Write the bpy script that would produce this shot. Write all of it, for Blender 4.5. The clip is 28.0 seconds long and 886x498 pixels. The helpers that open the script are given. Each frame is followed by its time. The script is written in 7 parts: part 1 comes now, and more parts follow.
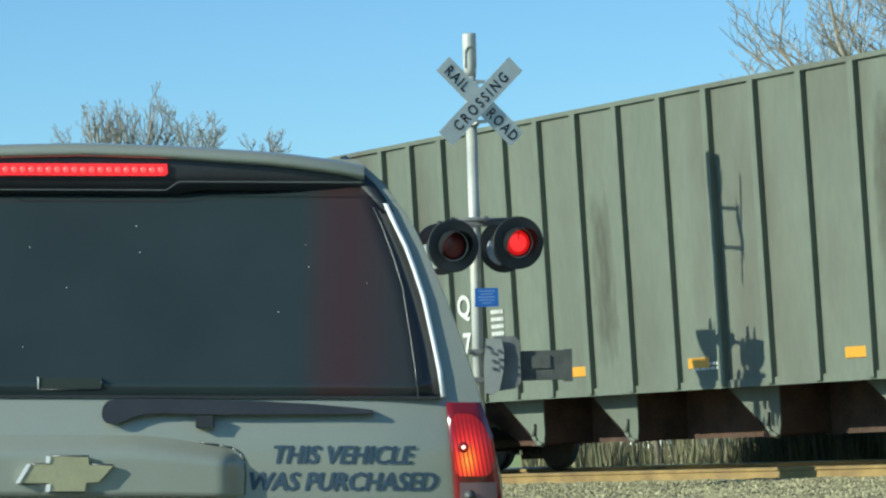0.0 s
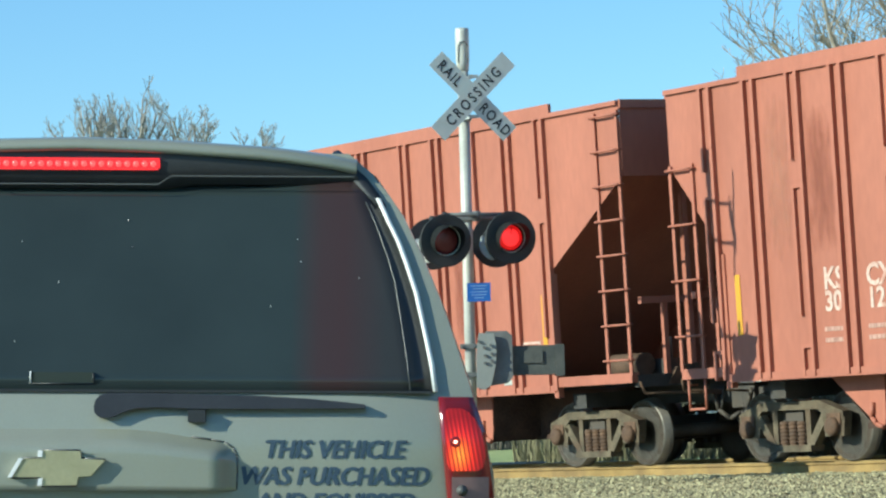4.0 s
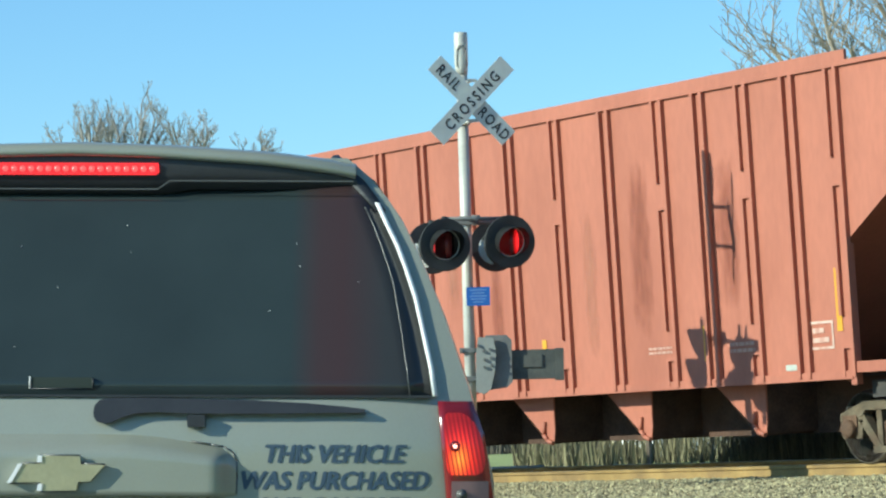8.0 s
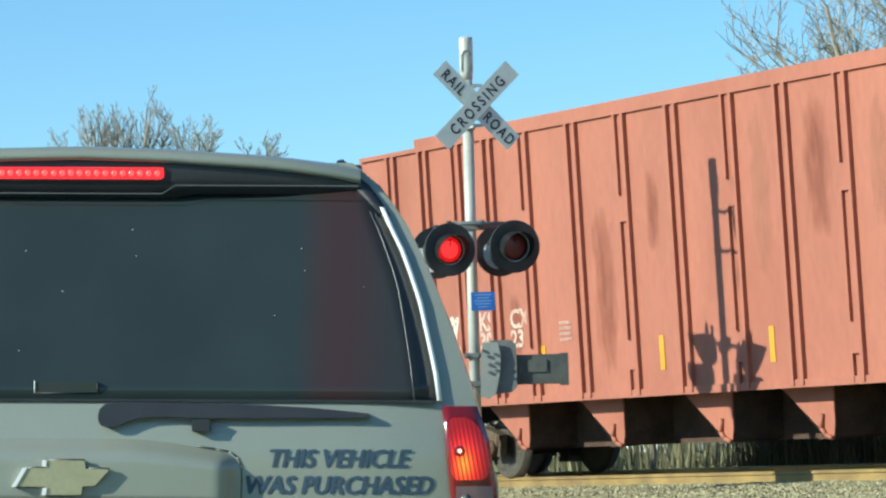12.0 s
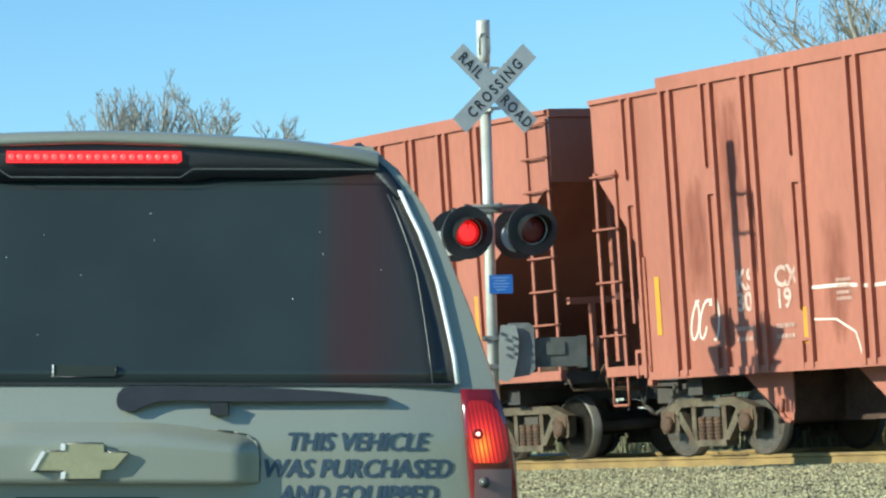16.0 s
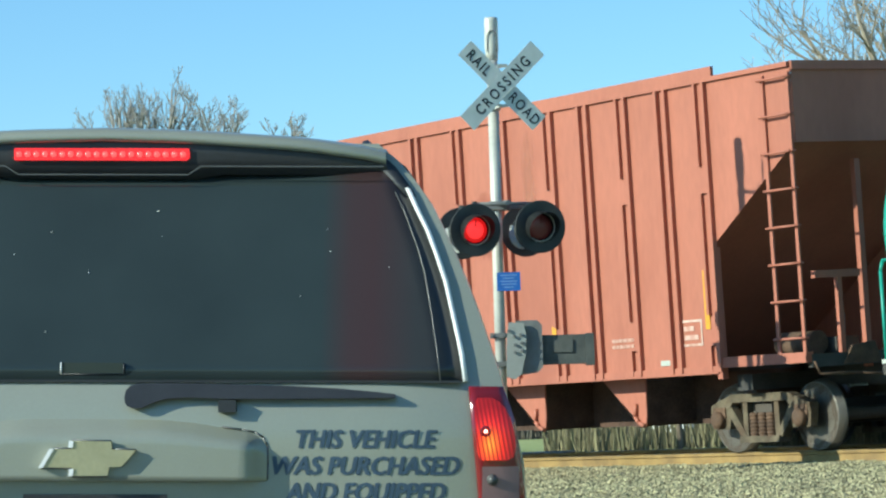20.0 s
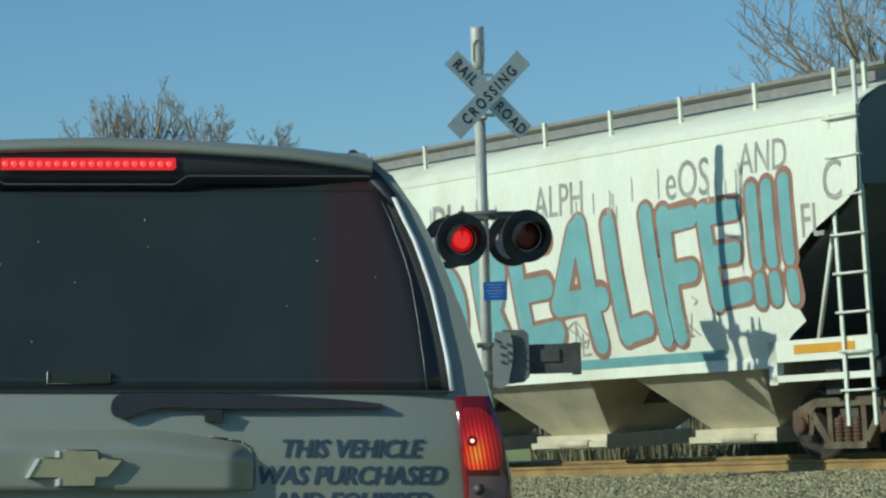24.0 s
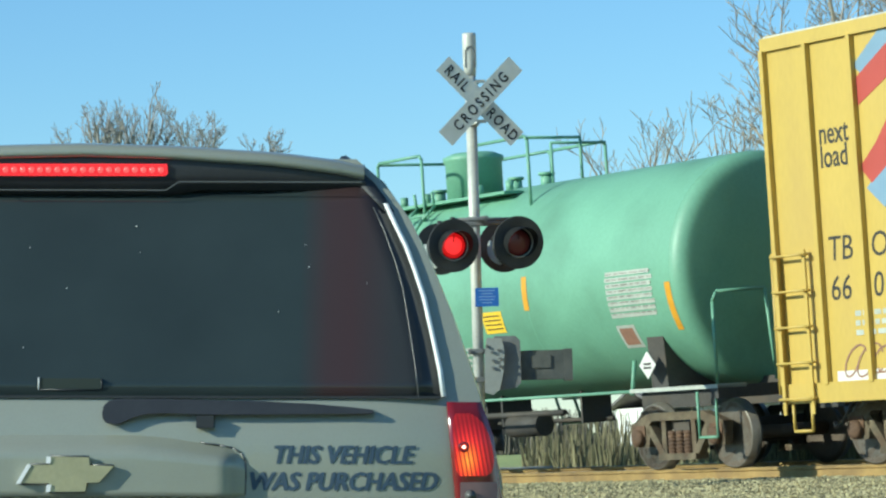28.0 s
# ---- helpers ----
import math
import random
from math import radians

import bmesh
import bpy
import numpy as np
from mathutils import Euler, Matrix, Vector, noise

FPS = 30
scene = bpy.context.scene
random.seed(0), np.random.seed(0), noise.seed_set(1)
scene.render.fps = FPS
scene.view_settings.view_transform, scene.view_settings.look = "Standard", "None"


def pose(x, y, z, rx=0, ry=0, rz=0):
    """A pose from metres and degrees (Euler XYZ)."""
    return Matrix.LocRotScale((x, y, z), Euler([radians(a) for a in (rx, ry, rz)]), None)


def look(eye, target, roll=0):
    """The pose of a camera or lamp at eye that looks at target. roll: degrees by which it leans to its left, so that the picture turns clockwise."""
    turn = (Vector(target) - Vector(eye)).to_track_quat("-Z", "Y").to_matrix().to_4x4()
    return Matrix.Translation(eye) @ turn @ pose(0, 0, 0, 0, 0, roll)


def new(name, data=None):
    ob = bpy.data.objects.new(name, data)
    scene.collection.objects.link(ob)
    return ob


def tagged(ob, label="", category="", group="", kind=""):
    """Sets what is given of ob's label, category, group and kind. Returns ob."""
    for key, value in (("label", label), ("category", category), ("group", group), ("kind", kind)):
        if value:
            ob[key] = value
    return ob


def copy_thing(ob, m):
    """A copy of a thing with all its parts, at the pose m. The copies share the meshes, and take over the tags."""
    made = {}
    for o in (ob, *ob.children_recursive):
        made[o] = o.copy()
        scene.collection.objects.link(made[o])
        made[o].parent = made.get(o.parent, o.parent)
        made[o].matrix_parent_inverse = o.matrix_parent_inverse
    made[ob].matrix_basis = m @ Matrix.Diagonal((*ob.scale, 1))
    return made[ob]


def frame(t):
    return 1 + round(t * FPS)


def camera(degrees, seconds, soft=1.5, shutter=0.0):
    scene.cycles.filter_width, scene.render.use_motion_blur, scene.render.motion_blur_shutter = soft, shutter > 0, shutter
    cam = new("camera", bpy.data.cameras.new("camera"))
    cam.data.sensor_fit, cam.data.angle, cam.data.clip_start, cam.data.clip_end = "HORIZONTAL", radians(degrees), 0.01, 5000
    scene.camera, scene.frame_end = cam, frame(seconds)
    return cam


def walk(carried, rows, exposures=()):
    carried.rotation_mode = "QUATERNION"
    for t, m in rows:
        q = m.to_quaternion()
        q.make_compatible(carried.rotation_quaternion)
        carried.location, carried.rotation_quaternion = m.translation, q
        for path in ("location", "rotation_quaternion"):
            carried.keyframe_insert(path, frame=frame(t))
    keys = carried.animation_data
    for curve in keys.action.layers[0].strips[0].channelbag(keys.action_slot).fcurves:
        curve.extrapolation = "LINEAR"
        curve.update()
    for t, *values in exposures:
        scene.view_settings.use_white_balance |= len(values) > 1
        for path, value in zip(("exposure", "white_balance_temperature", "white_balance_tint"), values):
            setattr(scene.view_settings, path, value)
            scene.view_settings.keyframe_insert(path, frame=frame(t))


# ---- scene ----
# ---- camera: it stands at one place beside the driver's seat and only sways ----
EYE_Z = 1.28
cam = camera(16.0, 28.0, soft=2.3)
SWAY = [  # seconds, pitch up, roll, yaw
    (0, 3.440, 2.49, -0.001), (0.5, 3.425, 2.47, -0.055), (1, 3.421, 2.51, -0.045), (1.5, 3.404, 2.48, -0.048),
    (2, 3.492, 2.42, -0.124), (2.5, 3.581, 2.43, -0.244), (3, 3.436, 2.45, -0.179), (3.5, 3.336, 2.40, -0.168),
    (5.5, 3.431, 2.45, -0.070), (6, 3.525, 2.45, -0.067), (6.5, 3.268, 2.54, 0.019), (7, 3.323, 2.55, -0.103),
    (7.5, 3.442, 2.51, -0.186), (8, 3.415, 2.53, -0.152), (8.5, 3.518, 2.48, -0.207), (9, 3.631, 2.46, -0.154),
    (9.5, 3.548, 2.50, -0.047), (10, 3.391, 2.52, 0.018), (10.5, 3.616, 2.49, -0.109), (11, 3.497, 2.42, 0.007),
    (11.5, 3.483, 2.42, -0.040), (12, 3.506, 2.46, -0.068), (12.5, 3.394, 2.52, 0.165), (14.5, 3.285, 2.58, 0.406),
    (15, 3.145, 2.64, 0.424), (15.5, 3.251, 2.60, 0.216), (16, 3.212, 2.58, 0.264), (16.5, 3.376, 2.51, 0.098),
    (17, 3.299, 2.45, 0.229), (17.5, 3.168, 2.51, 0.427), (18, 3.477, 2.45, 0.311), (18.5, 3.329, 2.52, 0.366),
    (19, 3.192, 2.56, 0.499), (19.5, 3.424, 2.51, 0.256), (20, 3.171, 2.56, 0.405), (20.5, 3.195, 2.55, 0.387),
    (22.5, 3.211, 2.59, 0.380), (23, 3.305, 2.64, 0.320), (23.5, 3.301, 2.61, 0.175), (24, 3.332, 2.61, 0.162),
    (24.5, 3.227, 2.62, 0.267), (25, 3.197, 2.67, 0.310), (25.5, 3.146, 2.76, 0.417), (26, 3.105, 2.68, 0.435),
    (26.5, 3.335, 2.63, 0.142), (27, 3.397, 2.60, 0.139), (27.5, 3.395, 2.62, 0.093), (28, 3.436, 2.57, 0.007),
]
walk(cam, [(t, pose(0, 0, EYE_Z, 90 + p, r, y)) for t, p, r, y in SWAY],
     exposures=[(0.0, 0.35, 6000, -7), (1.3, 0.50, 6000, -7), (3.0, 0.52, 6000, -7), (20.2, 0.54, 6000, -7), (22.3, 0.52, 6020, -7), (22.6, 0.46, 6050, -7), (23.0, 0.11, 6050, -7), (24.0, -0.34, 6000, -7), (24.5, -0.24, 6020, -7), (25.0, 0.06, 6050, -7), (26.0, 0.24, 6050, -7), (26.8, 0.30, 6050, -7), (28.0, 0.38, 6000, -7)])

# ---- light: low winter sun from behind and left, clear sky ----
SUN_WAY = Vector((0.845, 0.365, -0.421)).normalized()
world = bpy.data.worlds.new("world")
scene.world = world
world.use_nodes = True
wn = world.node_tree.nodes
sky = wn.new("ShaderNodeTexSky")
sky.sky_type, sky.sun_disc = "NISHITA", False
sky.sun_elevation, sky.sun_rotation = radians(24.6), math.atan2(-SUN_WAY.x, -SUN_WAY.y)
sky.altitude, sky.air_density, sky.dust_density, sky.ozone_density = 0, 1.0, 0.0, 6.0
wn["Background"].inputs["Strength"].default_value = 0.122
world.node_tree.links.new(sky.outputs[0], wn["Background"].inputs["Color"])
sun = new("sun", bpy.data.lights.new("sun", "SUN"))
sun.data.energy, sun.data.angle, sun.data.color = 4.5, radians(0.55), (1.0, 0.93, 0.82)
sun.matrix_world = look((-60, -30, 40), Vector((-60, -30, 40)) + SUN_WAY)
scene.view_settings.exposure = 0.0

# ---- mesh tools ----
def box(bm, x0, x1, y0, y1, z0, z1, m=None):
    vs = [bm.verts.new((x, y, z)) for x in (x0, x1) for y in (y0, y1) for z in (z0, z1)]
    if m is not None:
        for v in vs:
            v.co = m @ v.co
    for f in ((0, 1, 3, 2), (4, 6, 7, 5), (0, 4, 5, 1), (2, 3, 7, 6), (0, 2, 6, 4), (1, 5, 7, 3)):
        bm.faces.new([vs[i] for i in f])
    return bm


def rod(bm, a, b, r, r2=None, n=8, cap=True):
    """A tapered round bar from a to b."""
    a, b = Vector(a), Vector(b)
    q = (b - a).to_track_quat("Z", "Y")
    r2 = r if r2 is None else r2
    rings = []
    for p, rad in ((a, r), (b, r2)):
        rings.append([bm.verts.new(p + q @ Vector((math.cos(2 * math.pi * i / n) * rad, math.sin(2 * math.pi * i / n) * rad, 0))) for i in range(n)])
    for i in range(n):
        f = bm.faces.new((rings[0][i], rings[0][(i + 1) % n], rings[1][(i + 1) % n], rings[1][i]))
        f.smooth = True
    if cap:
        bm.faces.new(rings[0][::-1])
        bm.faces.new(rings[1])
    return bm


def pipe(bm, pts, r, n=7):
    for a, b in zip(pts, pts[1:]):
        rod(bm, a, b, r, n=n)
    return bm


def prism(bm, poly, lo, hi, axis="y"):
    """A flat polygon pushed through from lo to hi along an axis; poly holds the two other coordinates in x, y, z order."""
    def at(p, d):
        return {"y": (p[0], d, p[1]), "x": (d, p[0], p[1]), "z": (p[0], p[1], d)}[axis]
    a = [bm.verts.new(at(p, lo)) for p in poly]
    b = [bm.verts.new(at(p, hi)) for p in poly]
    bm.faces.new(a)
    bm.faces.new(b[::-1])
    for i in range(len(poly)):
        j = (i + 1) % len(poly)
        bm.faces.new((a[j], a[i], b[i], b[j]))
    return bm


def turned(bm, prof, origin=(0, 0, 0), axis="x", n=32, smooth=True, cap=True):
    """A lathe: prof is rows of (along, radius)."""
    o = Vector(origin)
    rings = []
    for d, r in prof:
        ring = []
        for i in range(n):
            a = 2 * math.pi * i / n
            c, s = math.cos(a) * r, math.sin(a) * r
            ring.append(bm.verts.new(o + Vector({"x": (d, c, s), "y": (c, d, s), "z": (c, s, d)}[axis])))
        rings.append(ring)
    for p, q in zip(rings, rings[1:]):
        for i in range(n):
            j = (i + 1) % n
            f = bm.faces.new((p[i], p[j], q[j], q[i]))
            f.smooth = smooth
    for ring in (rings[0], rings[-1]):
        if cap and (ring[0].co - ring[n // 2].co).length > 1e-4:
            bm.faces.new(ring)
    return bm


def skin(bm, rows, close=False, smooth=True):
    """A sheet through rows of points."""
    grid = [[bm.verts.new(p) for p in row] for row in rows]
    for a, b in zip(grid, grid[1:]):
        n = len(a)
        for i in range(n if close else n - 1):
            j = (i + 1) % n
            f = bm.faces.new((a[i], a[j], b[j], b[i]))
            f.smooth = smooth
    return grid


def made(name, bm, material, bevel=0.0):
    """A mesh from a bmesh, with its normals turned out and its sharp edges eased."""
    if bevel:
        es = [e for e in bm.edges if len(e.link_faces) == 2 and e.calc_face_angle(0) > 0.6]
        bmesh.ops.bevel(bm, geom=es, offset=bevel, segments=1, affect="EDGES", clamp_overlap=True)
    bmesh.ops.recalc_face_normals(bm, faces=bm.faces)
    me = bpy.data.meshes.new(name)
    bm.to_mesh(me)
    bm.free()
    me.materials.append(material)
    return me


def part(name, bm, material, parent, label="", m=None, bevel=0.0):
    """One mesh object under a thing or part. bm may be a mesh that is already made, to be shared."""
    me = bm if isinstance(bm, bpy.types.Mesh) else made(name, bm, material, bevel)
    ob = new(name, me)
    ob.parent = parent
    if m is not None:
        ob.matrix_basis = m
    return tagged(ob, label)


def thing(name, label, category, m=None, group="", kind=""):
    ob = new(name)
    ob.empty_display_size = 0.3
    if m is not None:
        ob.matrix_basis = m
    return tagged(ob, label, category, group, kind)


def solid(name, bm, material, label, category, m=None, group="", kind="", bevel=0.0):
    ob = new(name, made(name, bm, material, bevel))
    if m is not None:
        ob.matrix_basis = m
    return tagged(ob, label, category, group, kind)


def words(name, body, size, material, parent, m, label="", shear=0.0, stretch=1.0, weight=0.0, align="LEFT", depth=0.002, space=1.0):
    """Lettering as a thin mesh. It stands in the XZ plane of m and is read from -Y."""
    cu = bpy.data.curves.new(name, "FONT")
    cu.body, cu.size, cu.shear, cu.offset, cu.extrude, cu.align_x = body, size, shear, weight, depth, align
    cu.resolution_u, cu.space_character = 3, space
    tmp = bpy.data.objects.new(name, cu)
    scene.collection.objects.link(tmp)
    me = bpy.data.meshes.new_from_object(tmp.evaluated_get(bpy.context.evaluated_depsgraph_get()))
    bpy.data.objects.remove(tmp)
    bpy.data.curves.remove(cu)
    me.name = name
    me.transform(Matrix.Rotation(radians(90), 4, "X") @ Matrix.Diagonal((stretch, 1, 1, 1)))
    me.materials.clear()
    me.materials.append(material)
    ob = new(name, me)
    ob.parent = parent
    ob.matrix_basis = m
    return tagged(ob, label)


# ---- materials ----
def matter(name, col, rough=0.6, metal=0.0, var=0.12, scale=3.0, grain=60.0, bump=0.15, dirt=None, dirt_amount=0.0, dirt_scale=1.2, stretch=(1, 1, 1), coat=0.0, rand=0.0, spec=0.5):
    """A painted, metal or earthen surface: broad blotches, fine grain, stains of a second colour, and relief."""
    mt = bpy.data.materials.new(name)
    mt.use_nodes = True
    nt = mt.node_tree
    n, ln = nt.nodes, nt.links
    b = n["Principled BSDF"]
    b.inputs["Roughness"].default_value, b.inputs["Metallic"].default_value = rough, metal
    b.inputs["Coat Weight"].default_value = coat
    b.inputs["Coat Roughness"].default_value = 0.08
    b.inputs["Specular IOR Level"].default_value = spec
    tc = n.new("ShaderNodeTexCoord")
    mp = n.new("ShaderNodeMapping")
    mp.inputs["Scale"].default_value = stretch
    ln.new(tc.outputs["Object"], mp.inputs[0])
    def tex(s, detail=6.0):
        t = n.new("ShaderNodeTexNoise")
        t.inputs["Scale"].default_value, t.inputs["Detail"].default_value = s, detail
        ln.new(mp.outputs[0], t.inputs["Vector"])
        return t
    big, fine = tex(scale), tex(grain, 3.0)
    mr = n.new("ShaderNodeMapRange")
    mr.inputs["From Min"].default_value, mr.inputs["From Max"].default_value = 0.3, 0.7
    mr.inputs["To Min"].default_value, mr.inputs["To Max"].default_value = 1 - var, 1 + var
    ln.new(big.outputs[0], mr.inputs[0])
    mf = n.new("ShaderNodeMapRange")
    mf.inputs["From Min"].default_value, mf.inputs["From Max"].default_value = 0.3, 0.7
    mf.inputs["To Min"].default_value, mf.inputs["To Max"].default_value = 1 - var * 0.6, 1 + var * 0.6
    ln.new(fine.outputs[0], mf.inputs[0])
    mul = n.new("ShaderNodeMath")
    mul.operation = "MULTIPLY"
    ln.new(mr.outputs[0], mul.inputs[0])
    ln.new(mf.outputs[0], mul.inputs[1])
    factor = mul.outputs[0]
    if rand:
        oi = n.new("ShaderNodeObjectInfo")
        rr = n.new("ShaderNodeMapRange")
        rr.inputs["To Min"].default_value, rr.inputs["To Max"].default_value = 1 - rand, 1 + rand
        ln.new(oi.outputs["Random"], rr.inputs[0])
        m2 = n.new("ShaderNodeMath")
        m2.operation = "MULTIPLY"
        ln.new(factor, m2.inputs[0])
        ln.new(rr.outputs[0], m2.inputs[1])
        factor = m2.outputs[0]
    vm = n.new("ShaderNodeVectorMath")
    vm.operation = "SCALE"
    vm.inputs[0].default_value = col
    ln.new(factor, vm.inputs["Scale"])
    out = vm.outputs[0]
    if dirt is not None:
        dn = tex(dirt_scale, 8.0)
        dr = n.new("ShaderNodeMapRange")
        dr.inputs["From Min"].default_value, dr.inputs["From Max"].default_value = 0.48, 0.68
        dr.inputs["To Max"].default_value = dirt_amount
        ln.new(dn.outputs[0], dr.inputs[0])
        mx = n.new("ShaderNodeMix")
        mx.data_type = "RGBA"
        ln.new(dr.outputs[0], mx.inputs[0])
        ln.new(out, mx.inputs[6])
        mx.inputs[7].default_value = (*dirt, 1)
        out = mx.outputs[2]
    ln.new(out, b.inputs["Base Color"])
    if bump:
        bp = n.new("ShaderNodeBump")
        bp.inputs["Strength"].default_value, bp.inputs["Distance"].default_value = bump, 0.02
        ln.new(fine.outputs[0], bp.inputs["Height"])
        ln.new(bp.outputs[0], b.inputs["Normal"])
    return mt


def glowing(name, col, strength, base=(0.1, 0.01, 0.01)):
    mt = bpy.data.materials.new(name)
    mt.use_nodes = True
    b = mt.node_tree.nodes["Principled BSDF"]
    b.inputs["Base Color"].default_value = (*base, 1)
    b.inputs["Emission Color"].default_value = (*col, 1)
    b.inputs["Emission Strength"].default_value = strength
    b.inputs["Roughness"].default_value = 0.3
    return mt


def glassy(name, col, rough=0.03, trans=0.0):
    mt = bpy.data.materials.new(name)
    mt.use_nodes = True
    b = mt.node_tree.nodes["Principled BSDF"]
    b.inputs["Base Color"].default_value = (*col, 1)
    b.inputs["Roughness"].default_value = rough
    b.inputs["Transmission Weight"].default_value = trans
    return mt


RED = matter("oxide_red_paint", (0.390, 0.135, 0.083), 0.62, var=0.10, scale=0.7, grain=14, bump=0.05, dirt=(0.265, 0.080, 0.045), dirt_amount=0.45, dirt_scale=0.9, stretch=(1, 1, 0.35))
GREY_GREEN = matter("grey_green_paint", (0.142, 0.159, 0.116), 0.6, var=0.12, scale=0.6, grain=12, bump=0.05, dirt=(0.086, 0.073, 0.052), dirt_amount=0.55, dirt_scale=0.8, stretch=(1, 1, 0.3))
TEAL = matter("green_tank_paint", (0.045, 0.30, 0.17), 0.42, var=0.07, scale=0.8, grain=20, bump=0.02, dirt=(0.06, 0.12, 0.07), dirt_amount=0.4, dirt_scale=0.6)
PALE_TEAL = matter("faded_green_tank_paint", (0.172, 0.361, 0.238), 0.5, var=0.08, scale=0.8, grain=20, bump=0.02, dirt=(0.082, 0.172, 0.107), dirt_amount=0.5, dirt_scale=0.6)
BLUE_TEAL = matter("blue_green_tank_paint", (0.041, 0.324, 0.234), 0.4, var=0.07, scale=0.8, grain=20, bump=0.02, dirt=(0.095, 0.165, 0.105), dirt_amount=0.5, dirt_scale=0.8)
CREAM = matter("white_hopper_paint", (0.745, 0.759, 0.627), 0.55, var=0.06, scale=0.9, grain=18, bump=0.03, dirt=(0.505, 0.481, 0.352), dirt_amount=0.5, dirt_scale=0.9, stretch=(1, 1, 0.4))
YELLOW = matter("yellow_boxcar_paint", (0.518, 0.364, 0.081), 0.5, var=0.06, scale=0.9, grain=18, bump=0.03, dirt=(0.396, 0.266, 0.087), dirt_amount=0.4, dirt_scale=0.7, stretch=(1, 1, 0.4))
# soot, with the shade under the cars put into the colour
SOOT_SHADE = matter("sooty_underbody_with_shade", (0.088, 0.056, 0.042), 0.9, var=0.3, scale=3, grain=30, bump=0.1, dirt=(0.12, 0.062, 0.038), dirt_amount=0.6, spec=0.2)
BLACK_STEEL = matter("sooty_black_steel", (0.050, 0.046, 0.040), 0.7, var=0.25, scale=3, grain=30, bump=0.2, dirt=(0.105, 0.078, 0.050), dirt_amount=0.6)
RUSTY = matter("dusty_rusty_cast_steel", (0.118, 0.094, 0.058), 0.85, var=0.35, scale=5, grain=40, bump=0.3, dirt=(0.075, 0.040, 0.020), dirt_amount=0.75, dirt_scale=3.5)
RUST_BROWN = matter("brown_rust", (0.105, 0.060, 0.034), 0.85, var=0.3, scale=6, grain=40, bump=0.2, dirt=(0.07, 0.045, 0.03), dirt_amount=0.6, dirt_scale=4)
WHEEL_STEEL = matter("dull_wheel_steel", (0.095, 0.072, 0.05), 0.75, metal=0.0, var=0.2, scale=4, grain=30, bump=0.15)
BRIGHT_STEEL = matter("polished_tread_steel", (0.36, 0.33, 0.29), 0.38, metal=1.0, var=0.1, scale=5, grain=60, bump=0.05)
RAIL_RUST = matter("rusty_rail_web", (0.306, 0.204, 0.072), 0.85, var=0.2, scale=3, grain=30, bump=0.3, dirt=(0.136, 0.085, 0.043), dirt_amount=0.5, dirt_scale=2)
TIE_WOOD = matter("creosoted_tie_wood", (0.085, 0.065, 0.048), 0.9, var=0.3, scale=4, grain=50, bump=0.4, stretch=(1, 6, 1), rand=0.3)
GALV = matter("galvanised_steel", (0.53, 0.525, 0.46), 0.5, metal=0.12, var=0.1, scale=5, grain=40, bump=0.05, dirt=(0.281, 0.289, 0.281), dirt_amount=0.5, dirt_scale=2)
GALV_DARK = matter("grey_cast_mechanism", (0.170, 0.174, 0.166), 0.6, metal=0.1, var=0.12, scale=5, grain=40, bump=0.1, dirt=(0.102, 0.102, 0.093), dirt_amount=0.5, dirt_scale=4)
SIGN_WHITE = matter("sheeted_sign_white", (0.62, 0.65, 0.60), 0.45, var=0.04, scale=4, grain=50, bump=0.02, dirt=(0.50, 0.53, 0.48), dirt_amount=0.4, dirt_scale=5)
SIGN_BLACK = matter("sign_black", (0.018, 0.02, 0.022), 0.5, var=0.1, bump=0.0)
LAMP_BLACK = matter("matt_black_lamp_paint", (0.034, 0.037, 0.036), 0.6, var=0.2, scale=6, grain=40, bump=0.05)
SIGN_BLUE = matter("sign_blue", (0.022, 0.11, 0.40), 0.4, var=0.08, scale=12, grain=60, bump=0.0)
STENCIL = matter("stencil_white", (0.634, 0.616, 0.563), 0.6, var=0.08, scale=6, grain=40, bump=0.0)
STENCIL_BLACK = matter("stencil_black", (0.03, 0.03, 0.028), 0.6, var=0.1, scale=6, grain=40, bump=0.0)
REFLECT_YELLOW = matter("reflective_yellow_tape", (0.637, 0.306, 0.025), 0.4, var=0.08, scale=6, grain=40, bump=0.0)
LABEL_YELLOW = matter("yellow_label", (0.80, 0.52, 0.04), 0.5, var=0.05, scale=6, grain=40, bump=0.0)
SPRAY_TEAL = matter("spray_teal", (0.168, 0.361, 0.361), 0.6, var=0.1, scale=3, grain=30, bump=0.0)
SPRAY_BROWN = matter("spray_brown", (0.28, 0.15, 0.10), 0.6, var=0.15, scale=3, grain=30, bump=0.0)
SPRAY_BLACK = matter("spray_thin_black", (0.30, 0.29, 0.25), 0.6, var=0.3, scale=3, grain=30, bump=0.0)
STENCIL_DULL = matter("dull_stencil_grey", (0.42, 0.44, 0.38), 0.6, var=0.12, scale=6, grain=40, bump=0.0)
STENCIL_WORN = matter("worn_white_stencil", (0.60, 0.44, 0.36), 0.65, var=0.18, scale=7, grain=40, bump=0.0, dirt=(0.42, 0.20, 0.14), dirt_amount=0.85, dirt_scale=5)
COUNTER_GREY = matter("weathered_dark_grey_casting", (0.075, 0.080, 0.072), 0.65, var=0.2, scale=5, grain=40, bump=0.1, dirt=(0.12, 0.12, 0.10), dirt_amount=0.5, dirt_scale=4)
STENCIL_FADED = matter("faded_stencil", (0.50, 0.30, 0.23), 0.6, var=0.15, scale=6, grain=40, bump=0.0)
SPRAY_WHITE = matter("spray_white", (0.72, 0.62, 0.52), 0.6, var=0.12, scale=5, grain=30, bump=0.0)

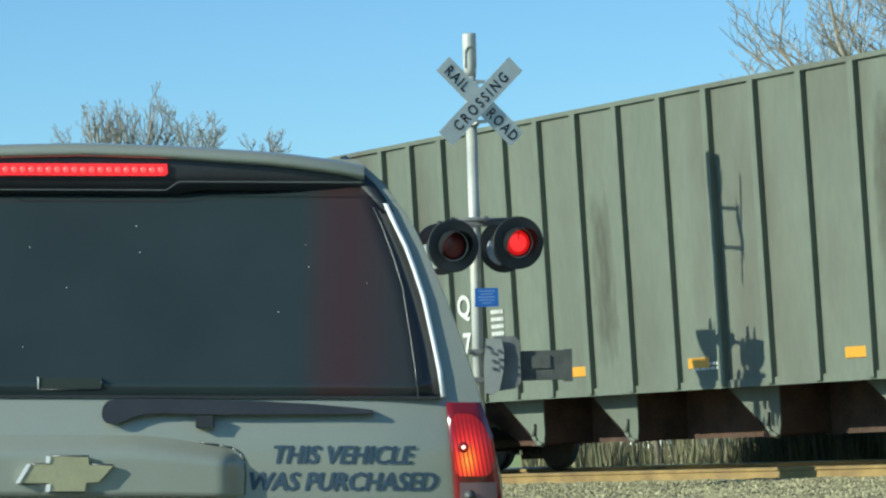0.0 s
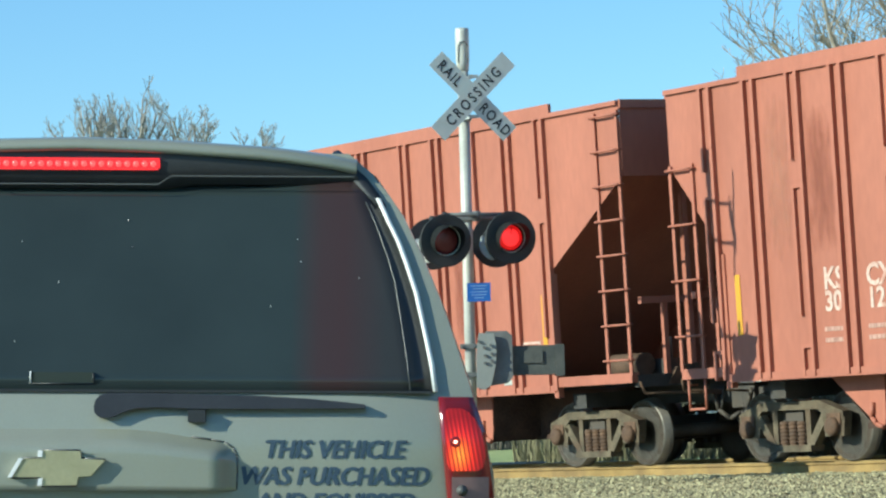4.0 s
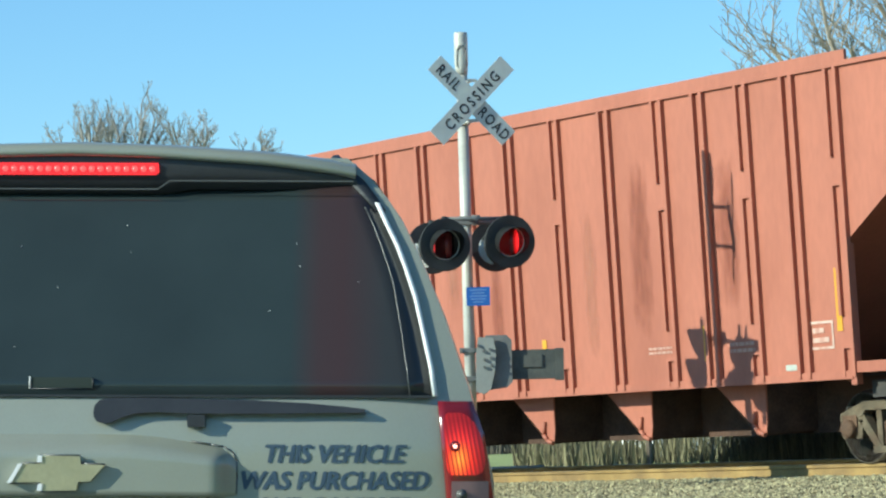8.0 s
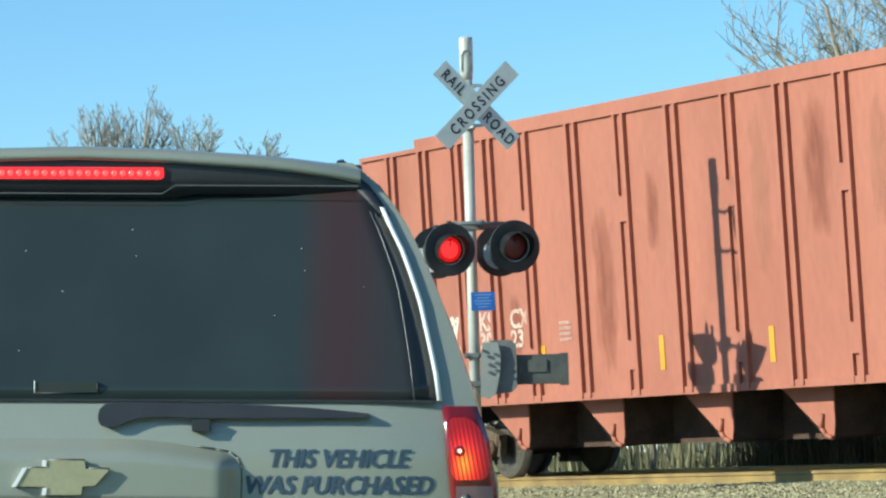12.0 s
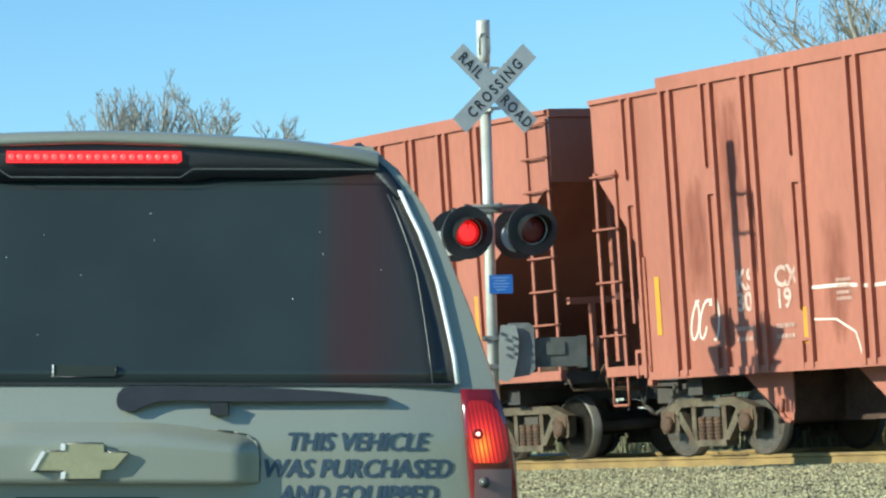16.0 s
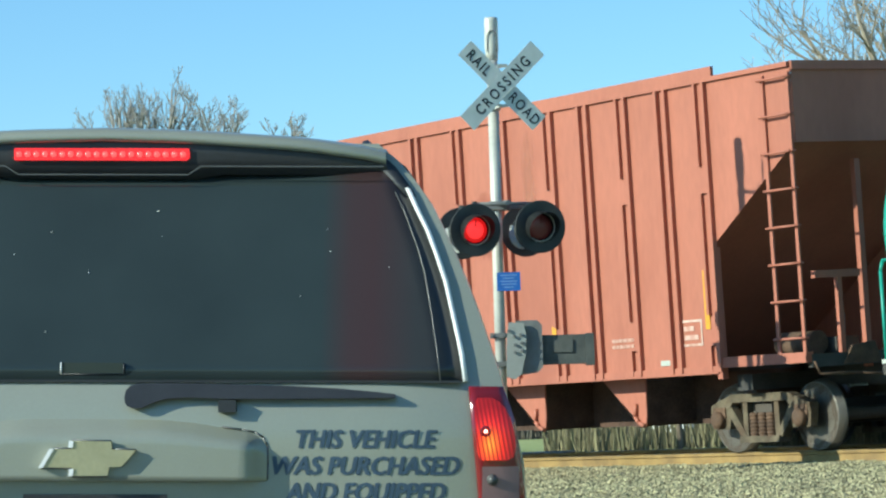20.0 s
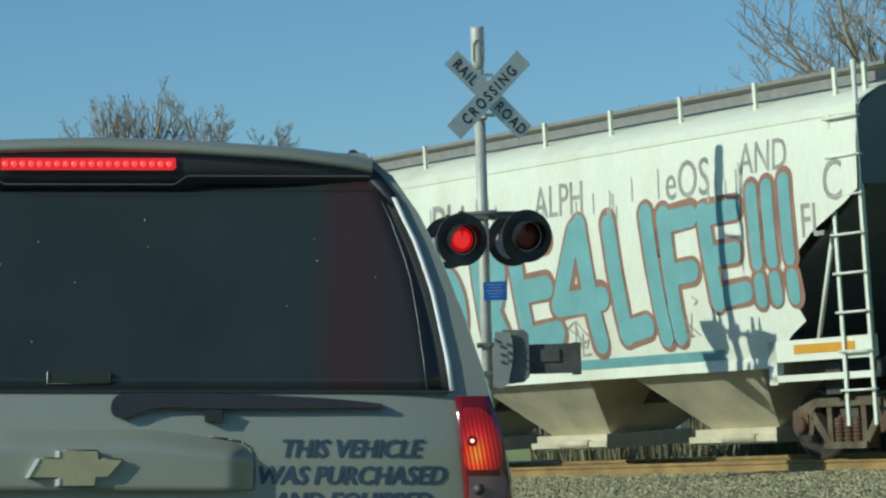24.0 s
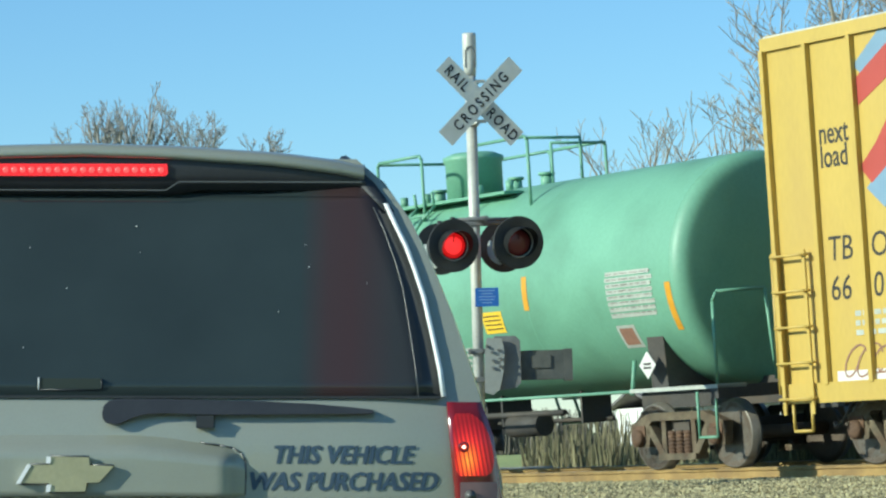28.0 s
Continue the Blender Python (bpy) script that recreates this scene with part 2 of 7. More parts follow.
# ---- plan: the track runs away to the left; its local x is the train's way, y faces the road ----
TRACK_YAW = 122.17
ALONG = Vector((-0.5325, 0.8464, 0))
TOWARD = Vector((-0.8464, -0.5325, 0))
SIDE0 = Vector((3.496, 39.3, 0))          # a point on the near side of the cars
CENTRE0 = SIDE0 - TOWARD * 1.5
RAIL_Z, CANT = 0.755, -1.3


def on_track(s, side=0.0, z=0.0):
    """A place in the world: s along the track, side towards the road, z over the rails."""
    p = CENTRE0 + ALONG * s + TOWARD * side
    return Vector((p.x, p.y, RAIL_Z + z))


def track_pose(s):
    p = on_track(s)
    return pose(p.x, p.y, p.z, CANT, 0, TRACK_YAW)


def ease(a, b, v):
    u = min(1.0, max(0.0, (v - a) / (b - a)))
    return u * u * (3 - 2 * u)


def ground_z(x, y):
    q = (x - CENTRE0.x) * TOWARD.x + (y - CENTRE0.y) * TOWARD.y
    z = 0.50 * (1 - ease(8, 24, q)) if q > 0 else 0.50 - 0.5 * ease(3.5, 30, -q)
    z -= 0.047 * (x + 0.85) * ease(0, 1, 1 - abs(x + 0.85) / 8) * (1 - ease(14, 26, y)) * ease(-30, -10, y)
    return z


GRAVEL_EARTH = matter("gravel_bed", (0.194, 0.172, 0.100), 0.95, var=0.35, scale=18, grain=90, bump=0.8, dirt=(0.090, 0.080, 0.059), dirt_amount=0.6, dirt_scale=30)
STONE = matter("limestone_ballast", (0.380, 0.340, 0.188), 0.9, var=0.25, scale=25, grain=120, bump=0.3, dirt=(0.150, 0.135, 0.087), dirt_amount=0.5, dirt_scale=12)
GRASS_EARTH = matter("winter_grass_ground", (0.32, 0.36, 0.11), 0.95, var=0.3, scale=0.6, grain=25, bump=0.6, dirt=(0.42, 0.38, 0.18), dirt_amount=0.6, dirt_scale=0.25)
ASPHALT = matter("worn_asphalt", (0.055, 0.055, 0.055), 0.9, var=0.2, scale=1.5, grain=120, bump=0.4, dirt=(0.10, 0.095, 0.09), dirt_amount=0.5, dirt_scale=0.8)
PANEL_WOOD = matter("crossing_panel_concrete", (0.28, 0.27, 0.25), 0.9, var=0.15, scale=3, grain=50, bump=0.3)


def build_ground():
    near = [-30 + 1.5 * i for i in range(61)]
    xs = [-3000, -1200, -500, -220, -120, -70, -45] + near + [75, 110, 200, 450, 1200, 3000]
    ys = [-3000, -1000, -300, -120, -60, -40] + [-30 + 1.5 * i for i in range(88)] + [115, 140, 180, 260, 450, 900, 1800, 4000]
    bm = bmesh.new()
    grid = [[bm.verts.new((x, y, ground_z(x, y))) for y in ys] for x in xs]
    for i in range(len(xs) - 1):
        for j in range(len(ys) - 1):
            bm.faces.new((grid[i][j], grid[i + 1][j], grid[i + 1][j + 1], grid[i][j + 1])).smooth = True
    solid("ground", bm, GRASS_EARTH, "patchy green and straw-coloured winter grass field", "ground", kind="structure")
    # gravel bed with its shoulders along the track
    bm = bmesh.new()
    cross = [(-3.6, -0.30), (-2.4, -0.20), (-1.6, -0.175), (0, -0.18), (1.6, -0.175), (2.6, -0.205), (5.0, -0.225), (7.4, -0.245), (11.0, -0.27), (15.0, -0.33), (18.0, -0.55)]
    rows = []
    for k in range(-60, 121):
        rows.append([on_track(k * 2.0, a + 0.15 * noise.noise((k * 0.7, a, 0)), z + 0.02 * noise.noise((k * 1.3, a * 2, 5))) for a, z in cross])
    skin(bm, rows)
    solid("gravel_bed", bm, GRAVEL_EARTH, "pale crushed limestone bed beside the track", "gravel", kind="structure")


def build_road():
    bm = bmesh.new()
    rows = []
    for k in range(-40, 221):
        y = k * 1.0
        row = []
        edge = 1.3 - 1.15 * ease(16, 30, y)
        for x in (-6.6, -6.4, -5.8, -5.2, -4.6, -4.0, -3.4, -2.6, -1.8, -1.2, -0.6, -0.2, edge - 0.2, edge):
            qq = (x - CENTRE0.x) * TOWARD.x + (y - CENTRE0.y) * TOWARD.y
            z = max(ground_z(x, y) + 0.05, 0.735 - max(0, abs(qq) - 3.0) * 0.055)
            row.append((x, y, z - (0.12 if x in (-6.6, edge) else 0)))
        rows.append(row)
    skin(bm, rows)
    solid("road", bm, ASPHALT, "worn grey asphalt road rising to the crossing", "road", kind="structure")


build_ground()
build_road()

# ---- track ----
def build_track():
    track = thing("railway_track", "rusty steel rails on dark timber ties in ballast", "railway track", track_pose(0), kind="structure")
    prof = [(-0.07, -0.172), (0.07, -0.172), (0.07, -0.158), (0.016, -0.135), (0.012, -0.05), (0.036, -0.038), (0.036, -0.008), (0.026, 0.0), (-0.026, 0.0), (-0.036, -0.008), (-0.036, -0.038), (-0.012, -0.05), (-0.016, -0.135), (-0.07, -0.158)]
    for y in (0.753, -0.753):
        bm = bmesh.new()
        prism(bm, [(y + a, b) for a, b in prof], -110, 230, axis="x")
        part("rail", bm, RAIL_RUST, track)
        bm = bmesh.new()
        prism(bm, [(y - 0.024, 0.0), (y + 0.024, 0.0), (y + 0.02, 0.003), (y - 0.02, 0.003)], -110, 230, axis="x")
        part("rail_tread", bm, BRIGHT_STEEL, track, "bright worn running surface")
    tie = made("tie", box(bmesh.new(), -0.115, 0.115, -1.3, 1.3, -0.34, -0.174), TIE_WOOD, 0.012)
    spike = made("rail_spike", box(box(bmesh.new(), -0.09, 0.09, 0.66, 0.86, -0.174, -0.16), -0.02, 0.02, 0.68, 0.70, -0.16, -0.12), RAIL_RUST)
    for k in range(110):
        x = -22 + 0.53 * k
        part("tie", tie, TIE_WOOD, track, m=pose(x, random.uniform(-0.03, 0.03), random.uniform(-0.004, 0.003), 0, 0, random.uniform(-1, 1)))
        part("tie_plate", spike, RAIL_RUST, track, m=pose(x, 0, 0))
    # crossing surface between and beside the rails
    for y0, y1 in ((-0.66, -0.02), (0.02, 0.66), (0.84, 1.75), (-1.75, -0.84)):
        for k in range(5):
            x = 8.6 + 2.4 * k
            part("crossing_panel", box(bmesh.new(), x, x + 2.37, y0, y1, -0.17, -0.012), PANEL_WOOD, track, bevel=0.01)


build_track()


def build_stones():
    """Loose ballast stones over the stretch in the camera's view, thickest near the rail."""
    rng = np.random.default_rng(4)
    n = 72000
    s = rng.uniform(-13.0, 9.5, n)
    d = 0.86 + rng.random(n) ** 1.3 * 9.0
    base = np.array([(1, 0, 0), (-1, 0, 0), (0, 1, 0), (0, -1, 0), (0, 0, 1), (0, 0, -1)], float)
    tris = np.array([(0, 2, 4), (2, 1, 4), (1, 3, 4), (3, 0, 4), (2, 0, 5), (1, 2, 5), (3, 1, 5), (0, 3, 5)])
    size = rng.uniform(0.013, 0.034, n)
    zz = np.interp(d, [0, 1.6, 2.6, 5.0, 7.4, 11.0], [-0.18, -0.175, -0.205, -0.225, -0.245, -0.27])
    ax = np.array(ALONG)
    ay = np.array(TOWARD)
    cen = np.array(CENTRE0)[None] + s[:, None] * ax + d[:, None] * ay
    cen[:, 2] = RAIL_Z + zz + size * 0.3 + 0.012 * np.sin(s * 5) * np.sin(d * 4) - math.sin(radians(1.3)) * d * 0
    shape = base[None] * (size[:, None, None] * rng.uniform(0.55, 1.3, (n, 6, 1)))
    ang = rng.uniform(0, 6.28, n)
    tilt = rng.uniform(-0.7, 0.7, n)
    ca, sa, ct, st = np.cos(ang), np.sin(ang), np.cos(tilt), np.sin(tilt)
    x, y, z = shape[..., 0], shape[..., 1], shape[..., 2] * 0.75
    y, z = y * ct[:, None] - z * st[:, None], y * st[:, None] + z * ct[:, None]
    x, y = x * ca[:, None] - y * sa[:, None], x * sa[:, None] + y * ca[:, None]
    v = np.stack([x, y, z], -1) + cen[:, None]
    f = (tris[None] + 6 * np.arange(n)[:, None, None]).reshape(-1, 3)
    me = bpy.data.meshes.new("ballast_stones")
    me.from_pydata(v.reshape(-1, 3).tolist(), [], f.tolist())
    me.materials.append(STONE_VARIED)
    tagged(new("ballast_stones", me), "loose pale grey and buff crushed ballast stones", "gravel", kind="stuff")


def varied(mt, low, high):
    """Lets each loose piece of a joined mesh have its own brightness."""
    nt = mt.node_tree
    b = nt.nodes["Principled BSDF"]
    src = b.inputs["Base Color"].links[0].from_socket
    g = nt.nodes.new("ShaderNodeNewGeometry")
    r = nt.nodes.new("ShaderNodeMapRange")
    r.inputs["To Min"].default_value, r.inputs["To Max"].default_value = low, high
    nt.links.new(g.outputs["Random Per Island"], r.inputs[0])
    vm = nt.nodes.new("ShaderNodeVectorMath")
    vm.operation = "SCALE"
    nt.links.new(src, vm.inputs[0])
    nt.links.new(r.outputs[0], vm.inputs["Scale"])
    nt.links.new(vm.outputs[0], b.inputs["Base Color"])
    return mt


STONE_VARIED = varied(STONE, 0.35, 1.5)
build_stones()

# ---- crossing signal ----
LENS_LIT = glowing("lit_red_lens", (1.0, 0.025, 0.03), 0.95, (0.3, 0.01, 0.01))
LENS_RIM = glowing("lit_lens_rim", (1.0, 0.008, 0.012), 0.42, (0.25, 0.01, 0.01))
LENS_DARK = matter("unlit_red_lens", (0.17, 0.030, 0.030), 0.25, var=0.1, bump=0.0)


def build_signal():
    base_z = 0.47
    sig = thing("crossing_signal", "galvanised railroad crossing signal mast with crossbuck and two red flashing lamps", "crossing signal", pose(0.436, 37.8, base_z, 0, 0.9, 0))
    top = 6.136 - base_z
    bm = bmesh.new()
    rod(bm, (0, 0, 0.02), (0, 0, top - 0.45), 0.066, n=20)
    part("mast", bm, GALV, sig)
    bm = bmesh.new()
    turned(bm, [(top - 0.52, 0.069), (top - 0.42, 0.077), (top - 0.38, 0.083), (top - 0.05, 0.083), (top, 0.080)], axis="z", n=20)
    part("cap_sleeve", bm, GALV, sig, "galvanised sleeve at the mast head")
    bm = bmesh.new()
    pipe(bm, [(-0.055, -0.074, top - 0.42), (-0.05, -0.082, top - 0.22), (-0.02, -0.09, top - 0.17), (0.03, -0.09, top - 0.17), (0.06, -0.078, top - 0.22), (0.058, -0.074, top - 0.42)], 0.007, n=6)
    part("cap_slot", bm, GALV_DARK, sig, "dark slot edge in the mast sleeve")
    bm = bmesh.new()
    turned(bm, [(0, 0.24), (0.05, 0.24), (0.07, 0.13), (0.30, 0.10), (0.32, 0.075)], axis="z", n=20)
    part("base_casting", bm, GALV_DARK, sig)
    part("foundation", box(bmesh.new(), -0.4, 0.4, -0.4, 0.4, -0.3, 0.03), PANEL_WOOD, sig, "concrete foundation block", bevel=0.02)
    # crossbuck
    zc = 5.27 - base_z
    xc = -0.012
    for a, yy, word_rows in ((-45, -0.40, (("RAIL", -0.392), ("ROAD", 0.388))), (45, -0.425, (("CROSSING", 0.0),))):
        m = Matrix.Translation((xc, 0, zc)) @ Matrix.Rotation(radians(17), 4, "Z") @ Matrix.Translation((0, yy, 0)) @ Matrix.Rotation(radians(-a), 4, "Y")
        bl = part("crossbuck_blade", box(bmesh.new(), -0.64, 0.64, -0.003, 0.003, -0.118, 0.118), SIGN_WHITE, sig, "white reflective crossbuck blade with black capitals", m=m, bevel=0.001)
        for body, dx in word_rows:
            words("lettering", body, 0.182, SIGN_BLACK, bl, pose(dx, -0.0045, -0.064), align="CENTER", stretch=0.80, weight=0.0035, depth=0.0008, space=1.25 if len(body) == 4 else 1.42)
    for dz in (-0.24, 0.24):
        bm = bmesh.new()
        m = Matrix.Rotation(radians(17), 4, "Z")
        box(bm, -0.025, 0.025, -0.396, 0.0, zc + dz - 0.012, zc + dz + 0.012, m)
        box(bm, -0.07, 0.07, -0.07, 0.07, zc + dz - 0.02, zc + dz + 0.02, m)
        box(bm, -0.06, 0.06, -0.398, -0.388, zc + dz - 0.02, zc + dz + 0.02, m)
        part("crossbuck_bracket", bm, GALV, sig)
    # two lamp arms, before and behind the mast
    za = 3.86 - base_z
    bm = bmesh.new()
    box(bm, -0.09, 0.09, -0.09, 0.09, za - 0.05, za + 0.05)
    rod(bm, (0.12, -0.05, za - 0.06), (0.12, -0.05, za + 0.06), 0.05, n=10)
    part("arm_clamp", bm, GALV_DARK, sig, bevel=0.008)
    bm = bmesh.new()
    pipe(bm, [(0.125, -0.37, za), (0.03, -0.02, za + 0.01), (-0.035, 0.32, za)], 0.026, n=8)
    part("arm_link", bm, GALV_DARK, sig)
    lens_z = 3.575 - base_z
    fronts = (Vector((-0.265, -0.56, lens_z - 0.03)), Vector((0.51, -0.34, lens_z)))
    rears = (Vector((-0.42, 0.26, lens_z - 0.015)), Vector((0.35, 0.50, lens_z + 0.005)))
    for pair, back in ((fronts, 0.11), (rears, -0.11)):
        bm = bmesh.new()
        rod(bm, (pair[0].x - 0.02, pair[0].y + back, za), (pair[1].x + 0.02, pair[1].y + back, za), 0.024, n=10)
        part("lamp_arm", bm, GALV_DARK, sig, "horizontal pipe carrying two lamps")
        for c in pair:
            bm = bmesh.new()
            rod(bm, (c.x, c.y + back, c.z + 0.12), (c.x, c.y + back, za + 0.03), 0.03, n=8)
            part("lamp_hanger", bm, LAMP_BLACK, sig)
    for face, pair in ((0, fronts), (1, rears)):
        for c in pair:
            m = Matrix.Translation(c) @ Matrix.Rotation(radians(17 if face == 0 else 197), 4, "Z") @ Matrix.Rotation(radians(3), 4, "X")
            bm = bmesh.new()
            turned(bm, [(0.0, 0.313), (-0.008, 0.316), (-0.016, 0.313), (-0.017, 0.309), (-0.017, 0.307), (-0.010, 0.185), (-0.0095, 0.182), (0.0, 0.18), (0.0, 0.182), (0.0, 0.309), (0.0, 0.313)], axis="y", n=48, cap=False)
            lamp = part("flashing_lamp", bm, LAMP_BLACK, sig, "round black background with a red lens and deep visor", m=m)
            # visor: a tube cut away below
            bm = bmesh.new()
            rows = []
            for d in range(5):
                row = []
                for i in range(29):
                    a = radians(-70 + (180 + 140) * i / 28)
                    ln = 0.30 * (0.12 + 0.88 * (0.5 + 0.5 * math.sin(a)))
                    row.append((0.186 * math.cos(a), -0.012 - ln * d / 4, 0.186 * math.sin(a) - 0.06 * ln * d / 4))
                rows.append(row)
            skin(bm, rows)
            bmesh.ops.solidify(bm, geom=bm.faces[:], thickness=0.004)
            part("visor", bm, LAMP_BLACK, lamp)
            bm = bmesh.new()
            turned(bm, [(0.0, 0.182), (0.10, 0.170), (0.16, 0.13), (0.175, 0.0001)], axis="y", n=28, cap=False)
            part("housing", bm, LAMP_BLACK, lamp)
            bm = bmesh.new()
            turned(bm, [(-0.012, 0.182), (-0.022, 0.180), (-0.024, 0.172), (-0.012, 0.168)], axis="y", n=36, cap=False)
            part("lens_ring", bm, GALV, lamp, "bare metal lens ring")
            if face == 0:
                # white crescent that paints the sunlight on the rim between the two backgrounds
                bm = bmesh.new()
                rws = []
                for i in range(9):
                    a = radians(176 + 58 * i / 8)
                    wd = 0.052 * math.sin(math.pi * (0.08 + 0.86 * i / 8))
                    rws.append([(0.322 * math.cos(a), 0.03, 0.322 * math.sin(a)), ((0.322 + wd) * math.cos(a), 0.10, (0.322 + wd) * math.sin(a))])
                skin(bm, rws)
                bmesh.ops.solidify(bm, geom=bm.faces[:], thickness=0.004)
                part("mounting_flange", bm, SIGN_WHITE, lamp, "white crescent painting the sunlight on the background's rim")
                # added drum, turned to imitate the flashing: one half glows, the other is dark red glass
                bm = bmesh.new()
                for k, sgn in enumerate((-1, 1)):
                    n0 = len(bm.faces)
                    turned(bm, [(sgn * 0.145, 0.0001), (sgn * 0.143, 0.06), (sgn * 0.139, 0.105), (sgn * 0.135, 0.125), (sgn * 0.12, 0.150), (sgn * 0.085, 0.167), (sgn * 0.080, 0.167), (sgn * 0.079, 0.0001)], axis="y", n=32)
                    bm.faces.ensure_lookup_table()
                    for f in bm.faces[n0:]:
                        q = f.calc_center_median()
                        r = math.hypot(q.x, q.z)
                        f.material_index = 1 if k else 0 if r < 0.09 else 2 if r < 0.146 else 1
                drum = part("lens_drum", bm, LENS_LIT, lamp, "added red lens drum, lit on one side, turned to imitate flashing", m=pose(0, 0.135, 0))
                drum.data.materials.append(LENS_DARK)
                drum.data.materials.append(LENS_RIM)
                DRUMS.append(drum)
                bm = bmesh.new()
                rod(bm, (0, -0.018, 0.04), (0.004, -0.018, 0.125), 0.006, n=6)
                part("lens_rib", bm, LENS_DARK, lamp)
            else:
                bm = bmesh.new()
                turned(bm, [(-0.014, 0.0001), (-0.012, 0.09), (0.0, 0.170)], axis="y", n=28)
                part("dark_lens", bm, LENS_DARK, lamp)
    # small blue notice
    zp = 2.944 - base_z
    plate = part("blue_notice", box(bmesh.new(), -0.02, 0.262, -0.094, -0.088, zp - 0.112, zp + 0.112), SIGN_BLUE, sig, "small blue notice with rows of unreadable white print", bevel=0.002)
    bm = bmesh.new()
    for i, (a, b) in enumerate(((0.02, 0.22), (0.05, 0.19), (0.02, 0.225), (0.03, 0.21), (0.06, 0.18))):
        box(bm, a, b, -0.0965, -0.0945, zp + 0.072 - 0.036 * i, zp + 0.081 - 0.036 * i)
    part("small_print", bm, SIGN_BLUE_PALE, plate)
    # gate mechanism on the mast
    zm = 2.13 - base_z
    gm = part("gate_mechanism", prism(bmesh.new(), [(0.19, -0.31), (0.44, -0.28), (0.50, -0.22), (0.50, 0.28), (0.44, 0.34), (0.19, 0.34)], -0.20, 0.26), GALV_DARK, sig, "grey cast gate mechanism case", m=pose(0, 0, zm), bevel=0.015)
    bm = bmesh.new()
    prism(bm, [(0.06, -0.33), (0.16, -0.36), (0.24, -0.30), (0.30, -0.05), (0.31, 0.16), (0.28, 0.31), (0.10, 0.32), (0.07, 0.1)], -0.27, -0.235)
    part("arm_plate", bm, PLATE_GREY, gm, "bolted galvanised gate arm plate", bevel=0.006)
    bolt = made("bolt", rod(bmesh.new(), (0, 0, 0), (0, -0.03, 0), 0.019, n=6), GALV_DARK)
    for bx, bz in ((0.16, 0.15), (0.24, 0.17), (0.17, 0.05), (0.25, 0.07), (0.17, -0.04), (0.25, -0.02), (0.10, 0.22)):
        part("bolt", bolt, GALV_DARK, gm, m=pose(bx, -0.27, bz))
    bm = bmesh.new()
    box(bm, 0.50, 1.02, -0.12, 0.20, -0.19, 0.16)
    box(bm, 0.62, 0.86, -0.14, -0.115, -0.05, 0.10)
    part("counterweight", bm, COUNTER_GREY, gm, "weathered dark grey counterweight box", bevel=0.012)
    bm = bmesh.new()
    box(bm, 1.02, 1.12, -0.15, 0.23, -0.21, 0.17)
    part("end_weight", bm, COUNTER_GREY, gm, bevel=0.01)
    for dz in (-0.17, 0.17):
        bm = bmesh.new()
        box(bm, -0.12, 0.2, -0.09, 0.09, zm + dz - 0.03, zm + dz + 0.03)
        rod(bm, (-0.10, -0.085, zm + dz), (-0.10, -0.12, zm + dz), 0.018, n=8)
        rod(bm, (0.03, -0.085, zm + dz), (0.03, -0.13, zm + dz), 0.03, n=10)
        part("mast_clamp", bm, GALV_DARK, sig)
    return sig


PLATE_GREY = matter("dull_galvanised_plate", (0.30, 0.31, 0.28), 0.55, metal=0.15, var=0.06, scale=3, grain=30, bump=0.05)
DRUMS = []
SIGN_BLUE_PALE = matter("sign_print_pale", (0.25, 0.38, 0.62), 0.5, var=0.05, bump=0.0)
build_signal()

# ---- the car ahead ----
SUV_PAINT = matter("pewter_metallic_paint", (0.330, 0.338, 0.270), 0.40, metal=0.30, var=0.04, scale=2, grain=160, bump=0.0, coat=0.5, dirt=(0.237, 0.243, 0.187), dirt_amount=0.35, dirt_scale=2)
SUV_GLASS = glassy("dark_tinted_glass", (0.020, 0.025, 0.025), 0.05)
SUV_REAR = glassy("rear_window_tint_and_reflection", (0.020, 0.025, 0.025), 0.06)
STRIP = matter("pale_bright_strip", (0.78, 0.78, 0.75), 0.5, metal=0.0, var=0.03, bump=0.0)
SUV_BLACK = matter("black_trim_plastic", (0.028, 0.029, 0.031), 0.4, var=0.15, scale=8, grain=80, bump=0.03)
SUV_RUBBER = matter("tyre_rubber", (0.02, 0.02, 0.02), 0.85, var=0.2, scale=8, grain=80, bump=0.2)
GOLD = matter("brushed_gold_badge", (0.524, 0.467, 0.276), 0.32, metal=0.55, var=0.08, scale=20, grain=100, bump=0.02)
DECAL = matter("dark_blue_vinyl_lettering", (0.045, 0.075, 0.11), 0.5, var=0.08, scale=12, grain=60, bump=0.0)
BRAKE_RED = glowing("lit_brake_light", (1.0, 0.02, 0.03), 0.72, (0.35, 0.01, 0.01))
BRAKE_LED = glowing("brake_light_diode", (1.0, 0.08, 0.08), 1.3, (0.5, 0.02, 0.02))
TAIL_RED = matter("red_tail_lens", (0.17, 0.009, 0.013), 0.15, var=0.05, scale=10, bump=0.0, coat=0.5)
TAIL_GLOW = glowing("tail_lamp_glow", (1.0, 0.03, 0.012), 0.9, (0.30, 0.012, 0.012))
TAIL_CLEAR = matter("smoky_reverse_lens", (0.26, 0.15, 0.14), 0.35, var=0.1, scale=14, grain=60, bump=0.0)
RIM = matter("alloy_rim", (0.5, 0.5, 0.5), 0.3, metal=0.9, var=0.05, bump=0.0)


